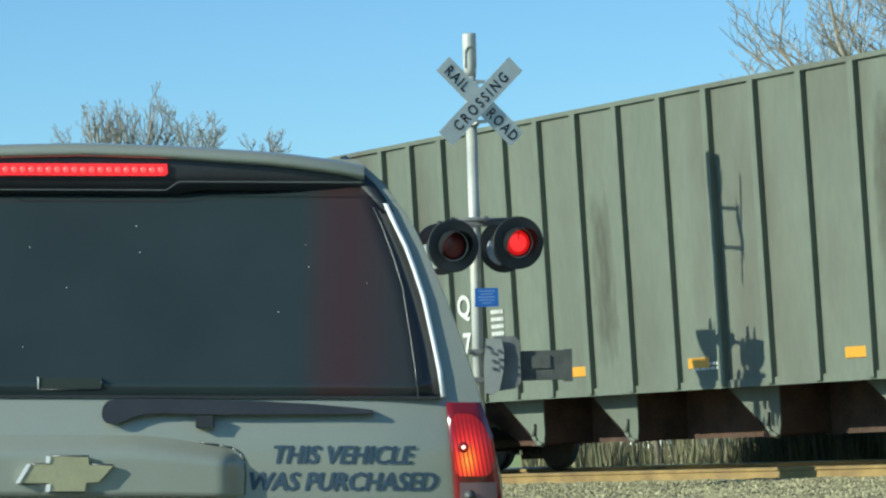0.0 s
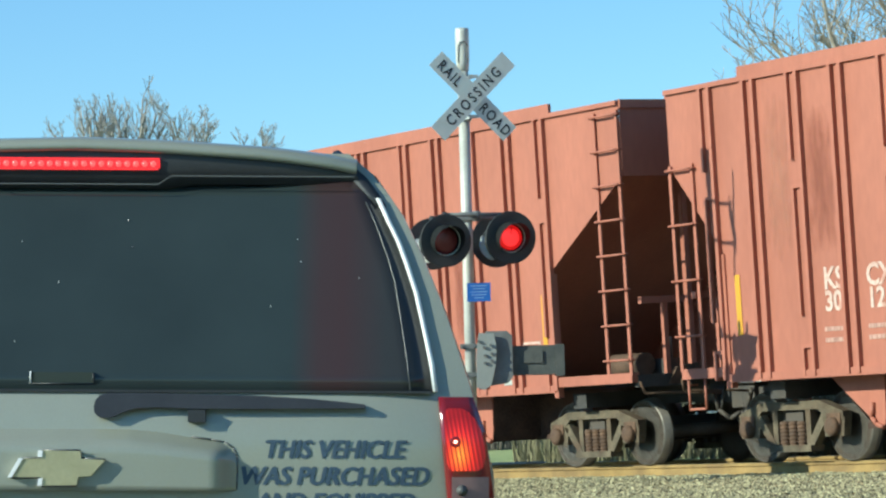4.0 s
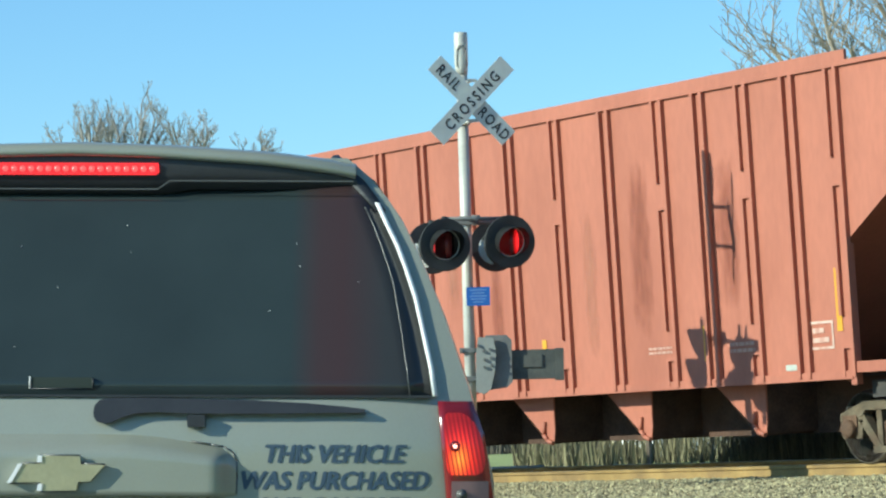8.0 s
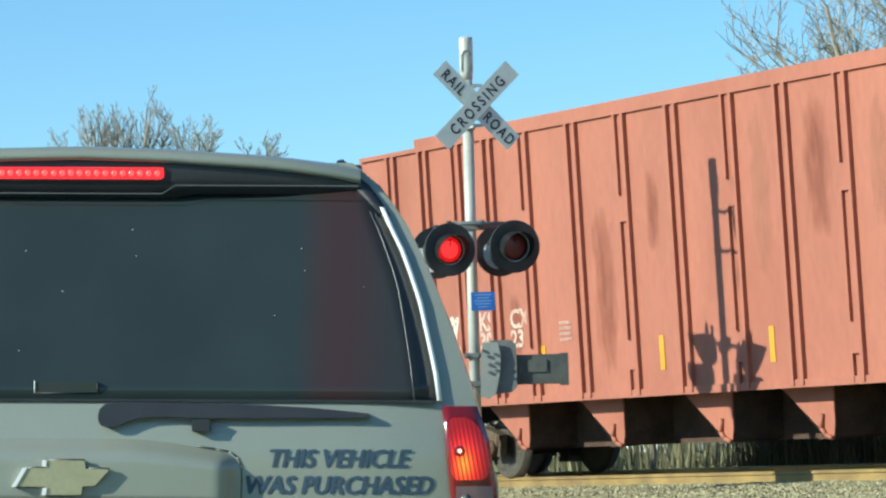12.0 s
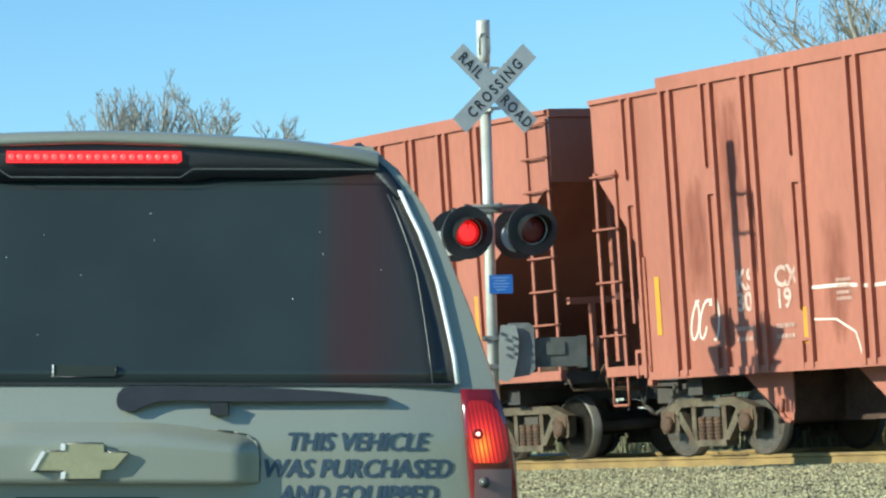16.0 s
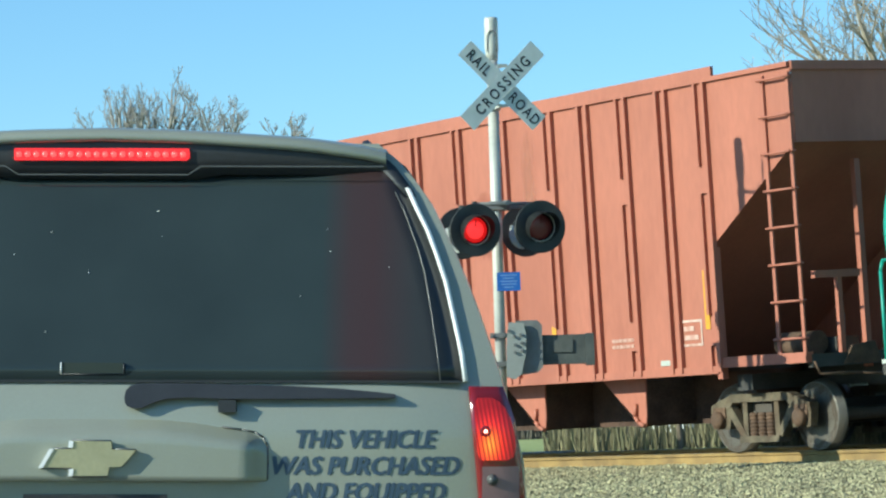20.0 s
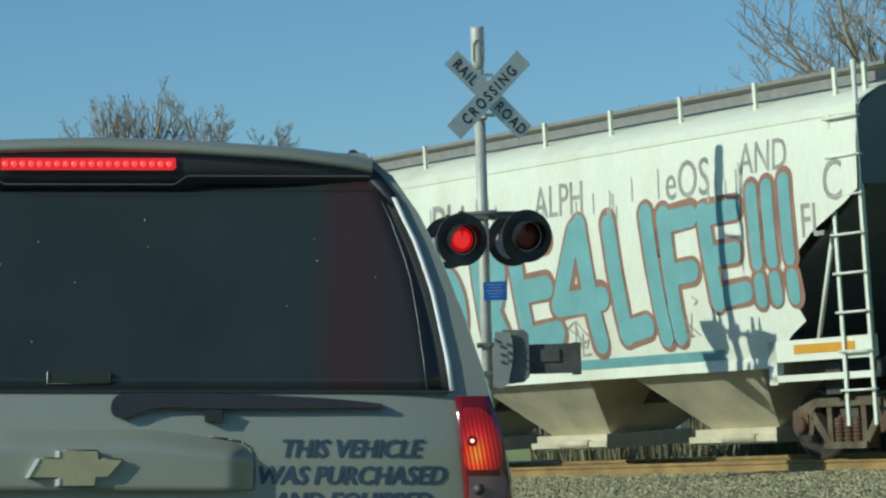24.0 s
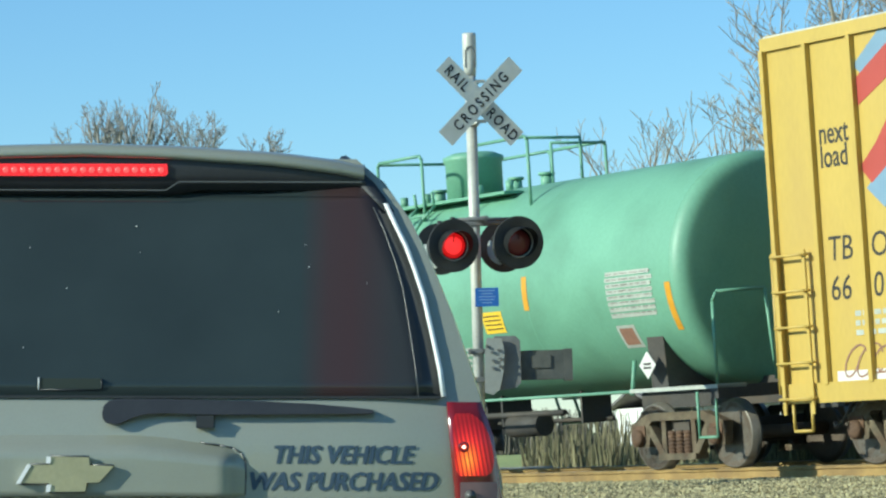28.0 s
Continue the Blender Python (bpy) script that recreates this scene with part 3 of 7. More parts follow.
def paint_rear_window():
    """A reddish brown reflection is painted over one stretch of the tint; dust and specks lie all over."""
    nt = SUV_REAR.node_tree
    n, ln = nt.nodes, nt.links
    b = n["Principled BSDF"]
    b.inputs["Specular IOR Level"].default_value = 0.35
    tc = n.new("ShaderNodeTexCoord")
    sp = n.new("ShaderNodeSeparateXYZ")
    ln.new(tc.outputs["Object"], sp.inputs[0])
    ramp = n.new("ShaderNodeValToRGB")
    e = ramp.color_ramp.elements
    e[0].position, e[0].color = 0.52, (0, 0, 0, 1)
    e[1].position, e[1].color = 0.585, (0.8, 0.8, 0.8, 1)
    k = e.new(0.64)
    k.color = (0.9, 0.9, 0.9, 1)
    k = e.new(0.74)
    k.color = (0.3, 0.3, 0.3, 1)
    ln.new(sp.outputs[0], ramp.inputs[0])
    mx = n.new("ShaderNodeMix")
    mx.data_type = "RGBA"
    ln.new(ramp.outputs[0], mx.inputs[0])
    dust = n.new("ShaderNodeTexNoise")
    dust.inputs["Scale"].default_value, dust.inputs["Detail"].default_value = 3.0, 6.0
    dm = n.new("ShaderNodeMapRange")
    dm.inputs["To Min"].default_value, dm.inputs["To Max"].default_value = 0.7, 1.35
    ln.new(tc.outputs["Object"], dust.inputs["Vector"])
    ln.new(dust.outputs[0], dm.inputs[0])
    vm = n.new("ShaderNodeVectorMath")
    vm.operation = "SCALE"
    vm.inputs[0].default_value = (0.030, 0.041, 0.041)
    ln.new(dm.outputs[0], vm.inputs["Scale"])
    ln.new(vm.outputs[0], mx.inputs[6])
    # colour of the painted reflection
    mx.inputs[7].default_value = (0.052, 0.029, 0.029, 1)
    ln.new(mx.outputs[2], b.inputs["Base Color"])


paint_rear_window()


def lamp_gradient():
    """The bulb behind the tail lens: yellow-orange at its heart, deep red towards the rim."""
    nt = TAIL_GLOW.node_tree
    n, ln = nt.nodes, nt.links
    b = n["Principled BSDF"]
    tc = n.new("ShaderNodeTexCoord")
    sp = n.new("ShaderNodeSeparateXYZ")
    ln.new(tc.outputs["Object"], sp.inputs[0])

    def node(op, a, b_=None):
        m = n.new("ShaderNodeMath")
        m.operation = op
        for i, v in enumerate((a, b_)):
            if v is None:
                continue
            if isinstance(v, (int, float)):
                m.inputs[i].default_value = v
            else:
                ln.new(v, m.inputs[i])
        return m.outputs[0]
    dx = node("MULTIPLY", node("SUBTRACT", node("ABSOLUTE", sp.outputs[0]), 0.910), 1.3)
    dz = node("MULTIPLY", node("SUBTRACT", sp.outputs[2], 1.192), 0.80)
    d = node("SQRT", node("ADD", node("MULTIPLY", dx, dx), node("MULTIPLY", dz, dz)))
    ramp = n.new("ShaderNodeValToRGB")
    e = ramp.color_ramp.elements
    e[0].position, e[0].color = 0.0, (1.0, 0.34, 0.04, 1)
    e[1].position, e[1].color = 1.0, (0.16, 0.004, 0.006, 1)
    for p, c in ((0.28, (1.0, 0.13, 0.02, 1)), (0.5, (0.75, 0.022, 0.012, 1)), (0.75, (0.38, 0.008, 0.009, 1))):
        e.new(p).color = c
    ln.new(node("MULTIPLY", d, 14.0), ramp.inputs[0])
    ln.new(ramp.outputs[0], b.inputs["Emission Color"])
    # moulded flutes of the lens
    ax = node("ABSOLUTE", sp.outputs[0])
    slant = node("MULTIPLY", node("SUBTRACT", sp.outputs[2], 1.15), 0.18)
    wave = node("SINE", node("MULTIPLY", node("ADD", ax, slant), 640.0))
    ln.new(node("ADD", node("MULTIPLY", wave, 0.50), 0.72), b.inputs["Emission Strength"])


lamp_gradient()


def build_suv():
    m = Matrix.Translation((-0.911, 7.2, 0.08)) @ Euler((radians(0.8), radians(2.7), 0)).to_matrix().to_4x4()
    suv = thing("sport_utility_vehicle", "pewter sport utility vehicle stopped on the road with brake lights lit", "car", m)
    half = [(0.0, 0.40), (0.78, 0.40), (0.94, 0.47), (0.985, 0.72), (1.0, 0.95), (0.985, 1.15), (0.937, 1.338), (0.876, 1.52), (0.824, 1.648), (0.772, 1.755), (0.71, 1.845), (0.645, 1.888), (0.469, 1.910), (0.2, 1.927), (0.0, 1.932)]

    def rear_y(z):
        """How far forward the rear face lies at a height."""
        return 0.0 if z < 1.24 else 0.30 * ((z - 1.24) / 0.66) ** 1.12

    rows = []
    for y, sx, drop in ((0.0, 1, 0), (0.10, 1.004, 0), (0.5, 1.006, 0), (1.4, 1.008, 0), (2.6, 1.008, 0.0), (3.15, 1.008, 0.03)):
        row = []
        for x, z in half[::-1] + [(-x, z) for x, z in half[1:]]:
            yy = y + rear_y(z) * max(0.0, 1 - y / 2.0)
            if y > 3 and z > 1.4:
                yy += 0.0
            corner = 0.040 * max(0.0, (abs(x) - 0.62) / 0.38) ** 2 if y == 0 else 0.0
            row.append((x * sx, yy + corner, z - drop * max(0, z - 1.3)))
        rows.append(row)
    bm = bmesh.new()
    grid = skin(bm, rows)
    bm.faces.new(grid[-1])
    # rear face, over the height and width
    face = []
    for i in range(31):
        z = 0.40 + (1.90 - 0.40) * i / 30
        w = float(np.interp(z, [p[1] for p in half[1:12]], [p[0] for p in half[1:12]]))
        face.append([(w * u / 20, rear_y(z) + 0.040 * max(0.0, (abs(w * u / 20) - 0.62) / 0.38) ** 2, z) for u in range(-20, 21)])
    skin(bm, face)
    # bonnet and nose
    hood = [(0.0, 0.40), (0.78, 0.40), (0.94, 0.47), (0.985, 0.72), (0.99, 0.95), (0.93, 1.08), (0.70, 1.15), (0.0, 1.18)]
    r2 = []
    for y, sx, dz in ((3.1, 1.008, 0.06), (4.0, 1.0, 0.03), (4.8, 0.97, -0.03), (5.08, 0.90, -0.12)):
        r2.append([(x * sx, y, z + (dz if z > 0.9 else 0)) for x, z in hood[::-1] + [(-x, z) for x, z in hood[1:]]])
    g2 = skin(bm, r2)
    bm.faces.new(g2[0])
    bm.faces.new(g2[-1])
    # windscreen block
    body = part("body", bm, SUV_PAINT, suv)
    bm = bmesh.new()
    skin(bm, [[(-0.78, 3.85, 1.22), (0.78, 3.85, 1.22)], [(-0.68, 3.16, 1.80), (0.68, 3.16, 1.80)]])
    skin(bm, [[(-0.78, 3.85, 1.22), (-0.68, 3.16, 1.80)], [(-0.98, 3.1, 1.22), (-0.70, 3.05, 1.80)]])
    skin(bm, [[(0.78, 3.85, 1.22), (0.68, 3.16, 1.80)], [(0.98, 3.1, 1.22), (0.70, 3.05, 1.80)]])
    part("windscreen", bm, SUV_GLASS, suv)
    for sgn in (-1, 1):
        for y0, y1 in ((0.55, 1.35), (1.45, 2.25), (2.35, 3.05)):
            bm = bmesh.new()
            prof = [(0.9275, 1.37), (0.8765, 1.52), (0.8245, 1.648), (0.780, 1.74)]
            skin(bm, [[(sgn * (x * 1.008 + 0.001), y + rear_y(z) * max(0, 1 - y / 2), z) for x, z in prof] for y in (y0, y1)])
            part("side_window", bm, SUV_GLASS, suv)

    def rear_patch(pts, out):
        """Places points (x, z) just behind the rear face."""
        res = []
        for x, z in pts:
            corner = 0.040 * max(0.0, (abs(x) - 0.62) / 0.38) ** 2
            res.append((x, rear_y(z) + corner - out, z))
        return res

    def sheet(outline_rows, out, thick=0.01):
        bm = bmesh.new()
        skin(bm, [rear_patch(r, out) for r in outline_rows])
        bmesh.ops.recalc_face_normals(bm, faces=bm.faces)
        bmesh.ops.solidify(bm, geom=bm.faces[:], thickness=thick)
        return bm

    # rear window, curved at its sides
    rows = []
    for i in range(13):
        z = 1.337 + (1.83 - 1.337) * i / 12
        w = float(np.interp(z, [1.337, 1.47, 1.628, 1.791, 1.83], [0.848, 0.826, 0.781, 0.712, 0.690]))
        rows.append([(w * u / 12, z) for u in range(-12, 13)])
    def pane(rws, out, thick):
        """The glass bends less at its sides than the body round it."""
        bm = bmesh.new()
        skin(bm, [[(x, rear_y(z) + 0.036 * max(0.0, (abs(x) - 0.62) / 0.38) ** 2 - out, z) for x, z in r] for r in rws])
        bmesh.ops.recalc_face_normals(bm, faces=bm.faces)
        bmesh.ops.solidify(bm, geom=bm.faces[:], thickness=thick)
        return bm
    part("rear_window", pane(rows, 0.007, 0.004), SUV_REAR, suv, "dark tinted rear window with dust specks and a painted reddish reflection")
    speck = made("dust_speck", turned(bmesh.new(), [(-0.001, 0.0001), (0.0, 0.003)], axis="y", n=6), STRIP)
    rng = random.Random(6)
    for i in range(10):
        px, pz = rng.uniform(-0.2, 0.72), rng.uniform(1.37, 1.76)
        k = rng.uniform(0.25, 0.6)
        part("dust_speck", speck, STRIP, suv, m=Matrix.Translation((px, rear_y(pz) - 0.0090 + 0.040 * max(0.0, (abs(px) - 0.62) / 0.38) ** 2, pz)) @ Matrix.Diagonal((k, 1, k * rng.uniform(0.8, 1.8), 1)))
    # trim strip along each side of the rear window, its highlight painted white
    for sgn in (-1, 1):
        pts = [(0.849, 1.337), (0.840, 1.40), (0.827, 1.46), (0.803, 1.567), (0.780, 1.635), (0.760, 1.689), (0.737, 1.735), (0.711, 1.791)]
        inner = [(0.795, 1.337), (0.788, 1.40), (0.776, 1.48), (0.757, 1.591), (0.741, 1.645), (0.725, 1.690), (0.708, 1.735), (0.686, 1.781)]
        rows = [[(sgn * x, z), (sgn * (x + 0.011), z)] for x, z in pts]
        part("window_strip", sheet(rows, 0.0125, 0.006), STRIP, suv, "trim strip beside the rear window with its highlight painted white")
        rows = [[(sgn * x, z), (sgn * (x + 0.003), z)] for x, z in inner]
        part("window_seal", pane(rows, 0.0085, 0.001), SUV_SEAL, suv)
        # glossy black corner between the spoiler and the strip
        rows = [[(sgn * (x - 0.020 - w * 0.8), z), (sgn * (x - 0.020 - w * 0.4), z), (sgn * (x - 0.020), z)] for x, z, w in ((0.756, 1.772, 0.030), (0.735, 1.805, 0.040), (0.705, 1.845, 0.050), (0.680, 1.866, 0.048), (0.655, 1.880, 0.040))]
        part("spoiler_end", sheet(rows, 0.008, 0.004), SUV_BLACK, suv, "black corner trim at the spoiler's end")
    # roof spoiler with the high brake light
    bm = bmesh.new()
    rows = []
    for i in range(25):
        x = -0.665 + 1.33 * i / 24
        zt = float(np.interp(abs(x), [0, 0.2, 0.469, 0.65, 0.70], [1.934, 1.929, 1.912, 1.889, 1.87]))
        rows.append([(x, 0.42, zt + 0.004), (x, 0.30, zt + 0.003), (x, 0.225 + 0.05 * (x / 0.7) ** 4, zt - 0.005), (x, 0.208 + 0.05 * (x / 0.7) ** 4, zt - 0.013), (x, 0.202 + 0.05 * (x / 0.7) ** 4, zt - 0.030), (x, 0.212 + 0.05 * (x / 0.7) ** 4, zt - 0.036)])
    skin(bm, rows)
    bmesh.ops.recalc_face_normals(bm, faces=bm.faces)
    part("roof_spoiler", bm, SUV_PAINT, suv, "painted lip at the roof's rear edge")
    bm = bmesh.new()
    rows = []
    for i in range(25):
        x = -0.668 + 1.336 * i / 24
        zt = float(np.interp(abs(x), [0, 0.2, 0.469, 0.65, 0.71], [1.934, 1.929, 1.912, 1.889, 1.862])) - 0.034
        low = 1.812 if abs(x) < 0.225 else 1.822
        y0 = 0.222 + 0.05 * (x / 0.7) ** 4
        rows.append([(x, y0, zt), (x, y0 - 0.004, (zt + low) / 2), (x, y0 + 0.012, low), (x, y0 + 0.05, low - 0.002)])
    skin(bm, rows)
    bmesh.ops.recalc_face_normals(bm, faces=bm.faces)
    part("spoiler_underside", bm, SUV_BLACK, suv, "glossy black panel under the spoiler")
    bm = bmesh.new()
    prism(bm, [(-0.209, 1.853), (0.196, 1.853), (0.204, 1.859), (0.202, 1.881), (-0.209, 1.881)], 0.212, 0.235)
    hb = part("high_brake_light", bm, BRAKE_RED, suv, "glowing red strip of brake light diodes")
    led = made("diode", turned(bmesh.new(), [(-0.004, 0.0001), (-0.003, 0.0055), (0.003, 0.008)], axis="y", n=10), BRAKE_LED)
    for i in range(20):
        part("diode", led, BRAKE_LED, hb, m=pose(-0.198 + 0.0203 * i, 0.211, 1.867))
    bm = bmesh.new()
    skin(bm, [[(x, 0.2145 - 0.003 * (0.005 if u else 0), 1.838 + dz - (0.02 if abs(x) < 0.22 else 0)) for u, x in enumerate((-0.66, -0.23, -0.2, 0, 0.2, 0.23, 0.66))] for dz in (0.0, 0.003)])
    part("trim_line", bm, SUV_SEAL, suv)
    # tailgate seams, garnish and badge
    bm = bmesh.new()
    rows = []
    for i in range(61):
        x = -0.405 + 0.81 * i / 60
        ax = abs(x)
        ztop = float(np.interp(ax, [0, 0.16, 0.24, 0.33, 0.37, 0.392, 0.405], [1.250, 1.249, 1.240, 1.226, 1.218, 1.205, 1.185]))
        row = [(x, 0.01, 1.108), (x, rear_y(1.108) - 0.040 * (1 - ease(0.35, 0.405, ax)) + 0.003, 1.108)]
        for j in range(13):
            v = j / 12
            z = 1.110 + (ztop - 1.110) * v
            out = 0.042 * (1 - ease(0.352, 0.405, ax)) * (1 - ease(0.68, 1.0, v))
            row.append((x, rear_y(z) - out - 0.001 + 0.004 * (v > 0.99), z))
        rows.append(row)
    skin(bm, rows)
    bmesh.ops.recalc_face_normals(bm, faces=bm.faces)
    part("tailgate_garnish", bm, SUV_PAINT, suv, "raised painted panel round the badge")
    for sgn in (-1, 1):
        bm = bmesh.new()
        pipe(bm, [(sgn * x, rear_y(z) - 0.001, z) for x, z in ((0.30, 1.231), (0.345, 1.225), (0.375, 1.219), (0.394, 1.207), (0.404, 1.188), (0.405, 1.15), (0.403, 1.113))], 0.0022, n=6)
        part("garnish_seam", bm, SUV_SEAL, suv)
    bm = bmesh.new()
    cross = [(-0.104, 1.139), (-0.034, 1.139), (-0.036, 1.120), (0.046, 1.121), (0.050, 1.140), (0.078, 1.142), (0.110, 1.178), (0.056, 1.180), (0.054, 1.198), (-0.036, 1.199), (-0.034, 1.181), (-0.079, 1.180)]
    prism(bm, cross, -0.060, -0.030)
    badge = part("badge", bm, GOLD, suv, "gold cross-shaped maker's badge with chrome edges", bevel=0.005)
    # matt white left edges paint the glint on the chrome bevel
    for (x0, z0), (x1, z1) in (((-0.106, 1.138), (-0.081, 1.181)), ((-0.038, 1.184), (-0.037, 1.199)), ((-0.038, 1.120), (-0.036, 1.136))):
        bm = bmesh.new()
        prism(bm, [(x0 - 0.004, z0), (x0 + 0.006, z0), (x1 + 0.006, z1), (x1 - 0.004, z1)], -0.0635, -0.035)
        part("badge_edge", bm, STRIP, badge, "chrome bevel with its glint painted white")
    for (x0, z0), (x1, z1) in (((-0.079, 1.181), (-0.036, 1.182)), ((-0.036, 1.200), (0.054, 1.199)), ((0.056, 1.181), (0.110, 1.179)), ((-0.104, 1.138), (-0.036, 1.138)), ((-0.034, 1.119), (0.046, 1.120))):
        bm = bmesh.new()
        rod(bm, (x0, -0.054, z0), (x1, -0.054, z1), 0.003, n=6)
        part("badge_edge", bm, SUV_SEAL, badge)
    bm = bmesh.new()
    box(bm, -0.845, 0.845, rear_y(1.335) - 0.009, rear_y(1.335) + 0.02, 1.3315, 1.337)
    part("window_base_seal", bm, SUV_BLACK, suv)
    # wiper
    bm = bmesh.new()
    prism(bm, [(0.098, 1.272), (0.086, 1.276), (0.079, 1.285), (0.077, 1.298), (0.080, 1.313), (0.090, 1.324), (0.108, 1.3295), (0.20, 1.330), (0.32, 1.3275), (0.44, 1.325), (0.56, 1.319), (0.65, 1.311), (0.692, 1.306), (0.696, 1.301), (0.690, 1.297), (0.60, 1.296), (0.42, 1.294), (0.30, 1.2945), (0.22, 1.297), (0.17, 1.294), (0.14, 1.284), (0.118, 1.273)], -0.012, 0.022)
    for v in bm.verts:
        v.co.y = rear_y(v.co.z) - (0.024 if v.co.y < 0 else -0.004)
    wiper = part("wiper", bm, SUV_BLACK, suv, "black rear wiper resting along the window's base", bevel=0.006)
    bm = bmesh.new()
    box(bm, 0.292, 0.332, -0.018, 0.02, 1.264, 1.292)
    part("wiper_rest", bm, SUV_BLACK, wiper, bevel=0.006)
    bm = bmesh.new()
    box(bm, -0.07, 0.071, rear_y(1.364) - 0.014, rear_y(1.364) + 0.02, 1.352, 1.376)
    part("glass_handle", bm, SUV_REAR, suv, "small dark pull at the window's foot", bevel=0.006)
    # the pull's light and shade are painted: white left edge, black foot and right edge
    for x0, z0, x1, z1 in ((-0.072, 1.350, -0.072, 1.378), (-0.07, 1.350, 0.071, 1.350), (0.072, 1.352, 0.072, 1.374)):
        bm = bmesh.new()
        rod(bm, (x0, rear_y(1.364) - 0.016, z0), (x1, rear_y(1.364) - 0.016, z1), 0.0016, n=6)
        part("pull_edge", bm, STRIP if x1 < 0 else SUV_BLACK, suv)
    # tail lamps
    for sgn in (-1, 1):
        n = 10
        rows = []
        for i in range(n + 1):
            z = 0.93 + (1.324 - 0.93) * i / n
            xi = float(np.interp(z, [0.93, 1.1, 1.324], [0.900, 0.882, 0.861]))
            xo = float(np.interp(z, [0.93, 1.1, 1.25, 1.324], [0.996, 0.989, 0.967, 0.940]))
            rows.append([(xi + (xo - xi) * u / 5, z) for u in range(6)])
        bm = bmesh.new()
        skin(bm, [[(sgn * x, rear_y(z) + 0.040 * max(0, (x - 0.62) / 0.38) ** 2 - 0.020 + 0.012 * (u / 5) ** 3, z) for u, (x, z) in enumerate(r)] for r in rows])
        bmesh.ops.recalc_face_normals(bm, faces=bm.faces)
        bmesh.ops.solidify(bm, geom=bm.faces[:], thickness=0.012)
        lamp = part("tail_lamp", bm, TAIL_RED, suv, "red tail lamp with the brake light glowing")

        def on_lamp(x, z, out):
            xi = float(np.interp(z, [0.93, 1.1, 1.324], [0.900, 0.882, 0.861]))
            xo = float(np.interp(z, [0.93, 1.1, 1.25, 1.324], [0.996, 0.989, 0.967, 0.940]))
            u = (x - xi) / (xo - xi)
            return (sgn * x, rear_y(z) + 0.040 * max(0, (x - 0.62) / 0.38) ** 2 - 0.020 + 0.012 * u ** 3 - out, z)
        bm = bmesh.new()
        rws = []
        for z, a, b in ((1.156, 0.892, 0.950), (1.162, 0.886, 0.962), (1.172, 0.882, 0.967), (1.19, 0.880, 0.969), (1.22, 0.877, 0.966), (1.25, 0.875, 0.957), (1.275, 0.874, 0.944), (1.290, 0.876, 0.930), (1.298, 0.882, 0.915)):
            rws.append([on_lamp(a + (b - a) * k / 10, z, 0.004) for k in range(11)])
        skin(bm, rws)
        part("brake_glow", bm, TAIL_GLOW, lamp, "glowing red reflector")
        bm = bmesh.new()
        skin(bm, [[on_lamp(0.892 + 0.085 * k / 4, z, 0.004) for k in range(5)] for z in (1.02, 1.08, 1.142)])
        part("reverse_lens", bm, TAIL_CLEAR, lamp, "smoky clear reverse lens")
        bm = bmesh.new()
        p = on_lamp(0.900, 1.222, 0.008)
        turned(bm, [(-0.003, 0.0001), (-0.002, 0.003), (0.004, 0.004)], origin=p, axis="y", n=12)
        part("bulb_spot", bm, BULB_WHITE, lamp)
        bm = bmesh.new()
        turned(bm, [(-0.001, 0.0065), (-0.002, 0.009), (0.0, 0.0125)], origin=p, axis="y", n=16, cap=False)
        part("bulb_collar", bm, TAIL_RED, lamp)
        bm = bmesh.new()
        turned(bm, [(-0.002, 0.0001), (0.0, 0.013)], origin=on_lamp(0.915, 1.112, 0.008), axis="y", n=16)
        part("reverse_bulb", bm, SUV_SEAL, lamp)
        bm = bmesh.new()
        skin(bm, [[(sgn * x, rear_y(z) + 0.05 - 0.018, z) for x in (xx - 0.016, xx - 0.004)] for xx, z in ((0.866, 1.324), (0.886, 1.1), (0.903, 0.93))])
        bmesh.ops.solidify(bm, geom=bm.faces[:], thickness=0.004)
        part("tailgate_gap", bm, SUV_BLACK, suv)
    # lettering: heavy slanted capitals, laid on flat
    for body, x, z, w in (("THIS VEHICLE", 0.463, 1.184, 0.322), ("WAS PURCHASED", 0.408, 1.1235, 0.428), ("AND EQUIPPED", 0.446, 1.064, 0.366)):
        t = words("lettering", body, 0.058, DECAL, suv, pose(x, 0, z), "dark blue slanted capitals on the tailgate", shear=0.22, depth=0.0)
        xs = [v.co.x for v in t.data.vertices]
        k = (w - 0.004) / (max(xs) - min(xs))
        t.data.transform(Matrix.Diagonal((k, 1, 1, 1)))
        one = t.data.copy()
        bm = bmesh.new()
        for i, (dx, dz) in enumerate(((0, 0), (-0.0014, 0), (0.0014, 0), (0.0006, 0.0008), (-0.0006, -0.0008), (0.0028, 0), (0.0022, 0.0006), (-0.0026, 0), (0.0016, 0.0012), (-0.0016, -0.0012))):
            n0 = len(bm.verts)
            bm.from_mesh(one)
            bm.verts.ensure_lookup_table()
            for v in bm.verts[n0:]:
                vx, vz = v.co.x + dx, v.co.z + dz
                v.co = (vx, rear_y(z + vz) - 0.0011 - 0.00012 * i + 0.040 * max(0.0, (abs(x + vx) - 0.62) / 0.38) ** 2, vz)
        bm.to_mesh(t.data)
        bm.free()
        bpy.data.meshes.remove(one)
    # bumper, plate recess, wheels
    bm = bmesh.new()
    prism(bm, [(-0.08, 0.45), (0.12, 0.45), (0.12, 0.74), (-0.05, 0.76), (-0.11, 0.70), (-0.11, 0.52)], -0.97, 0.97, axis="x")
    part("rear_bumper", bm, SUV_PAINT, suv, bevel=0.02)
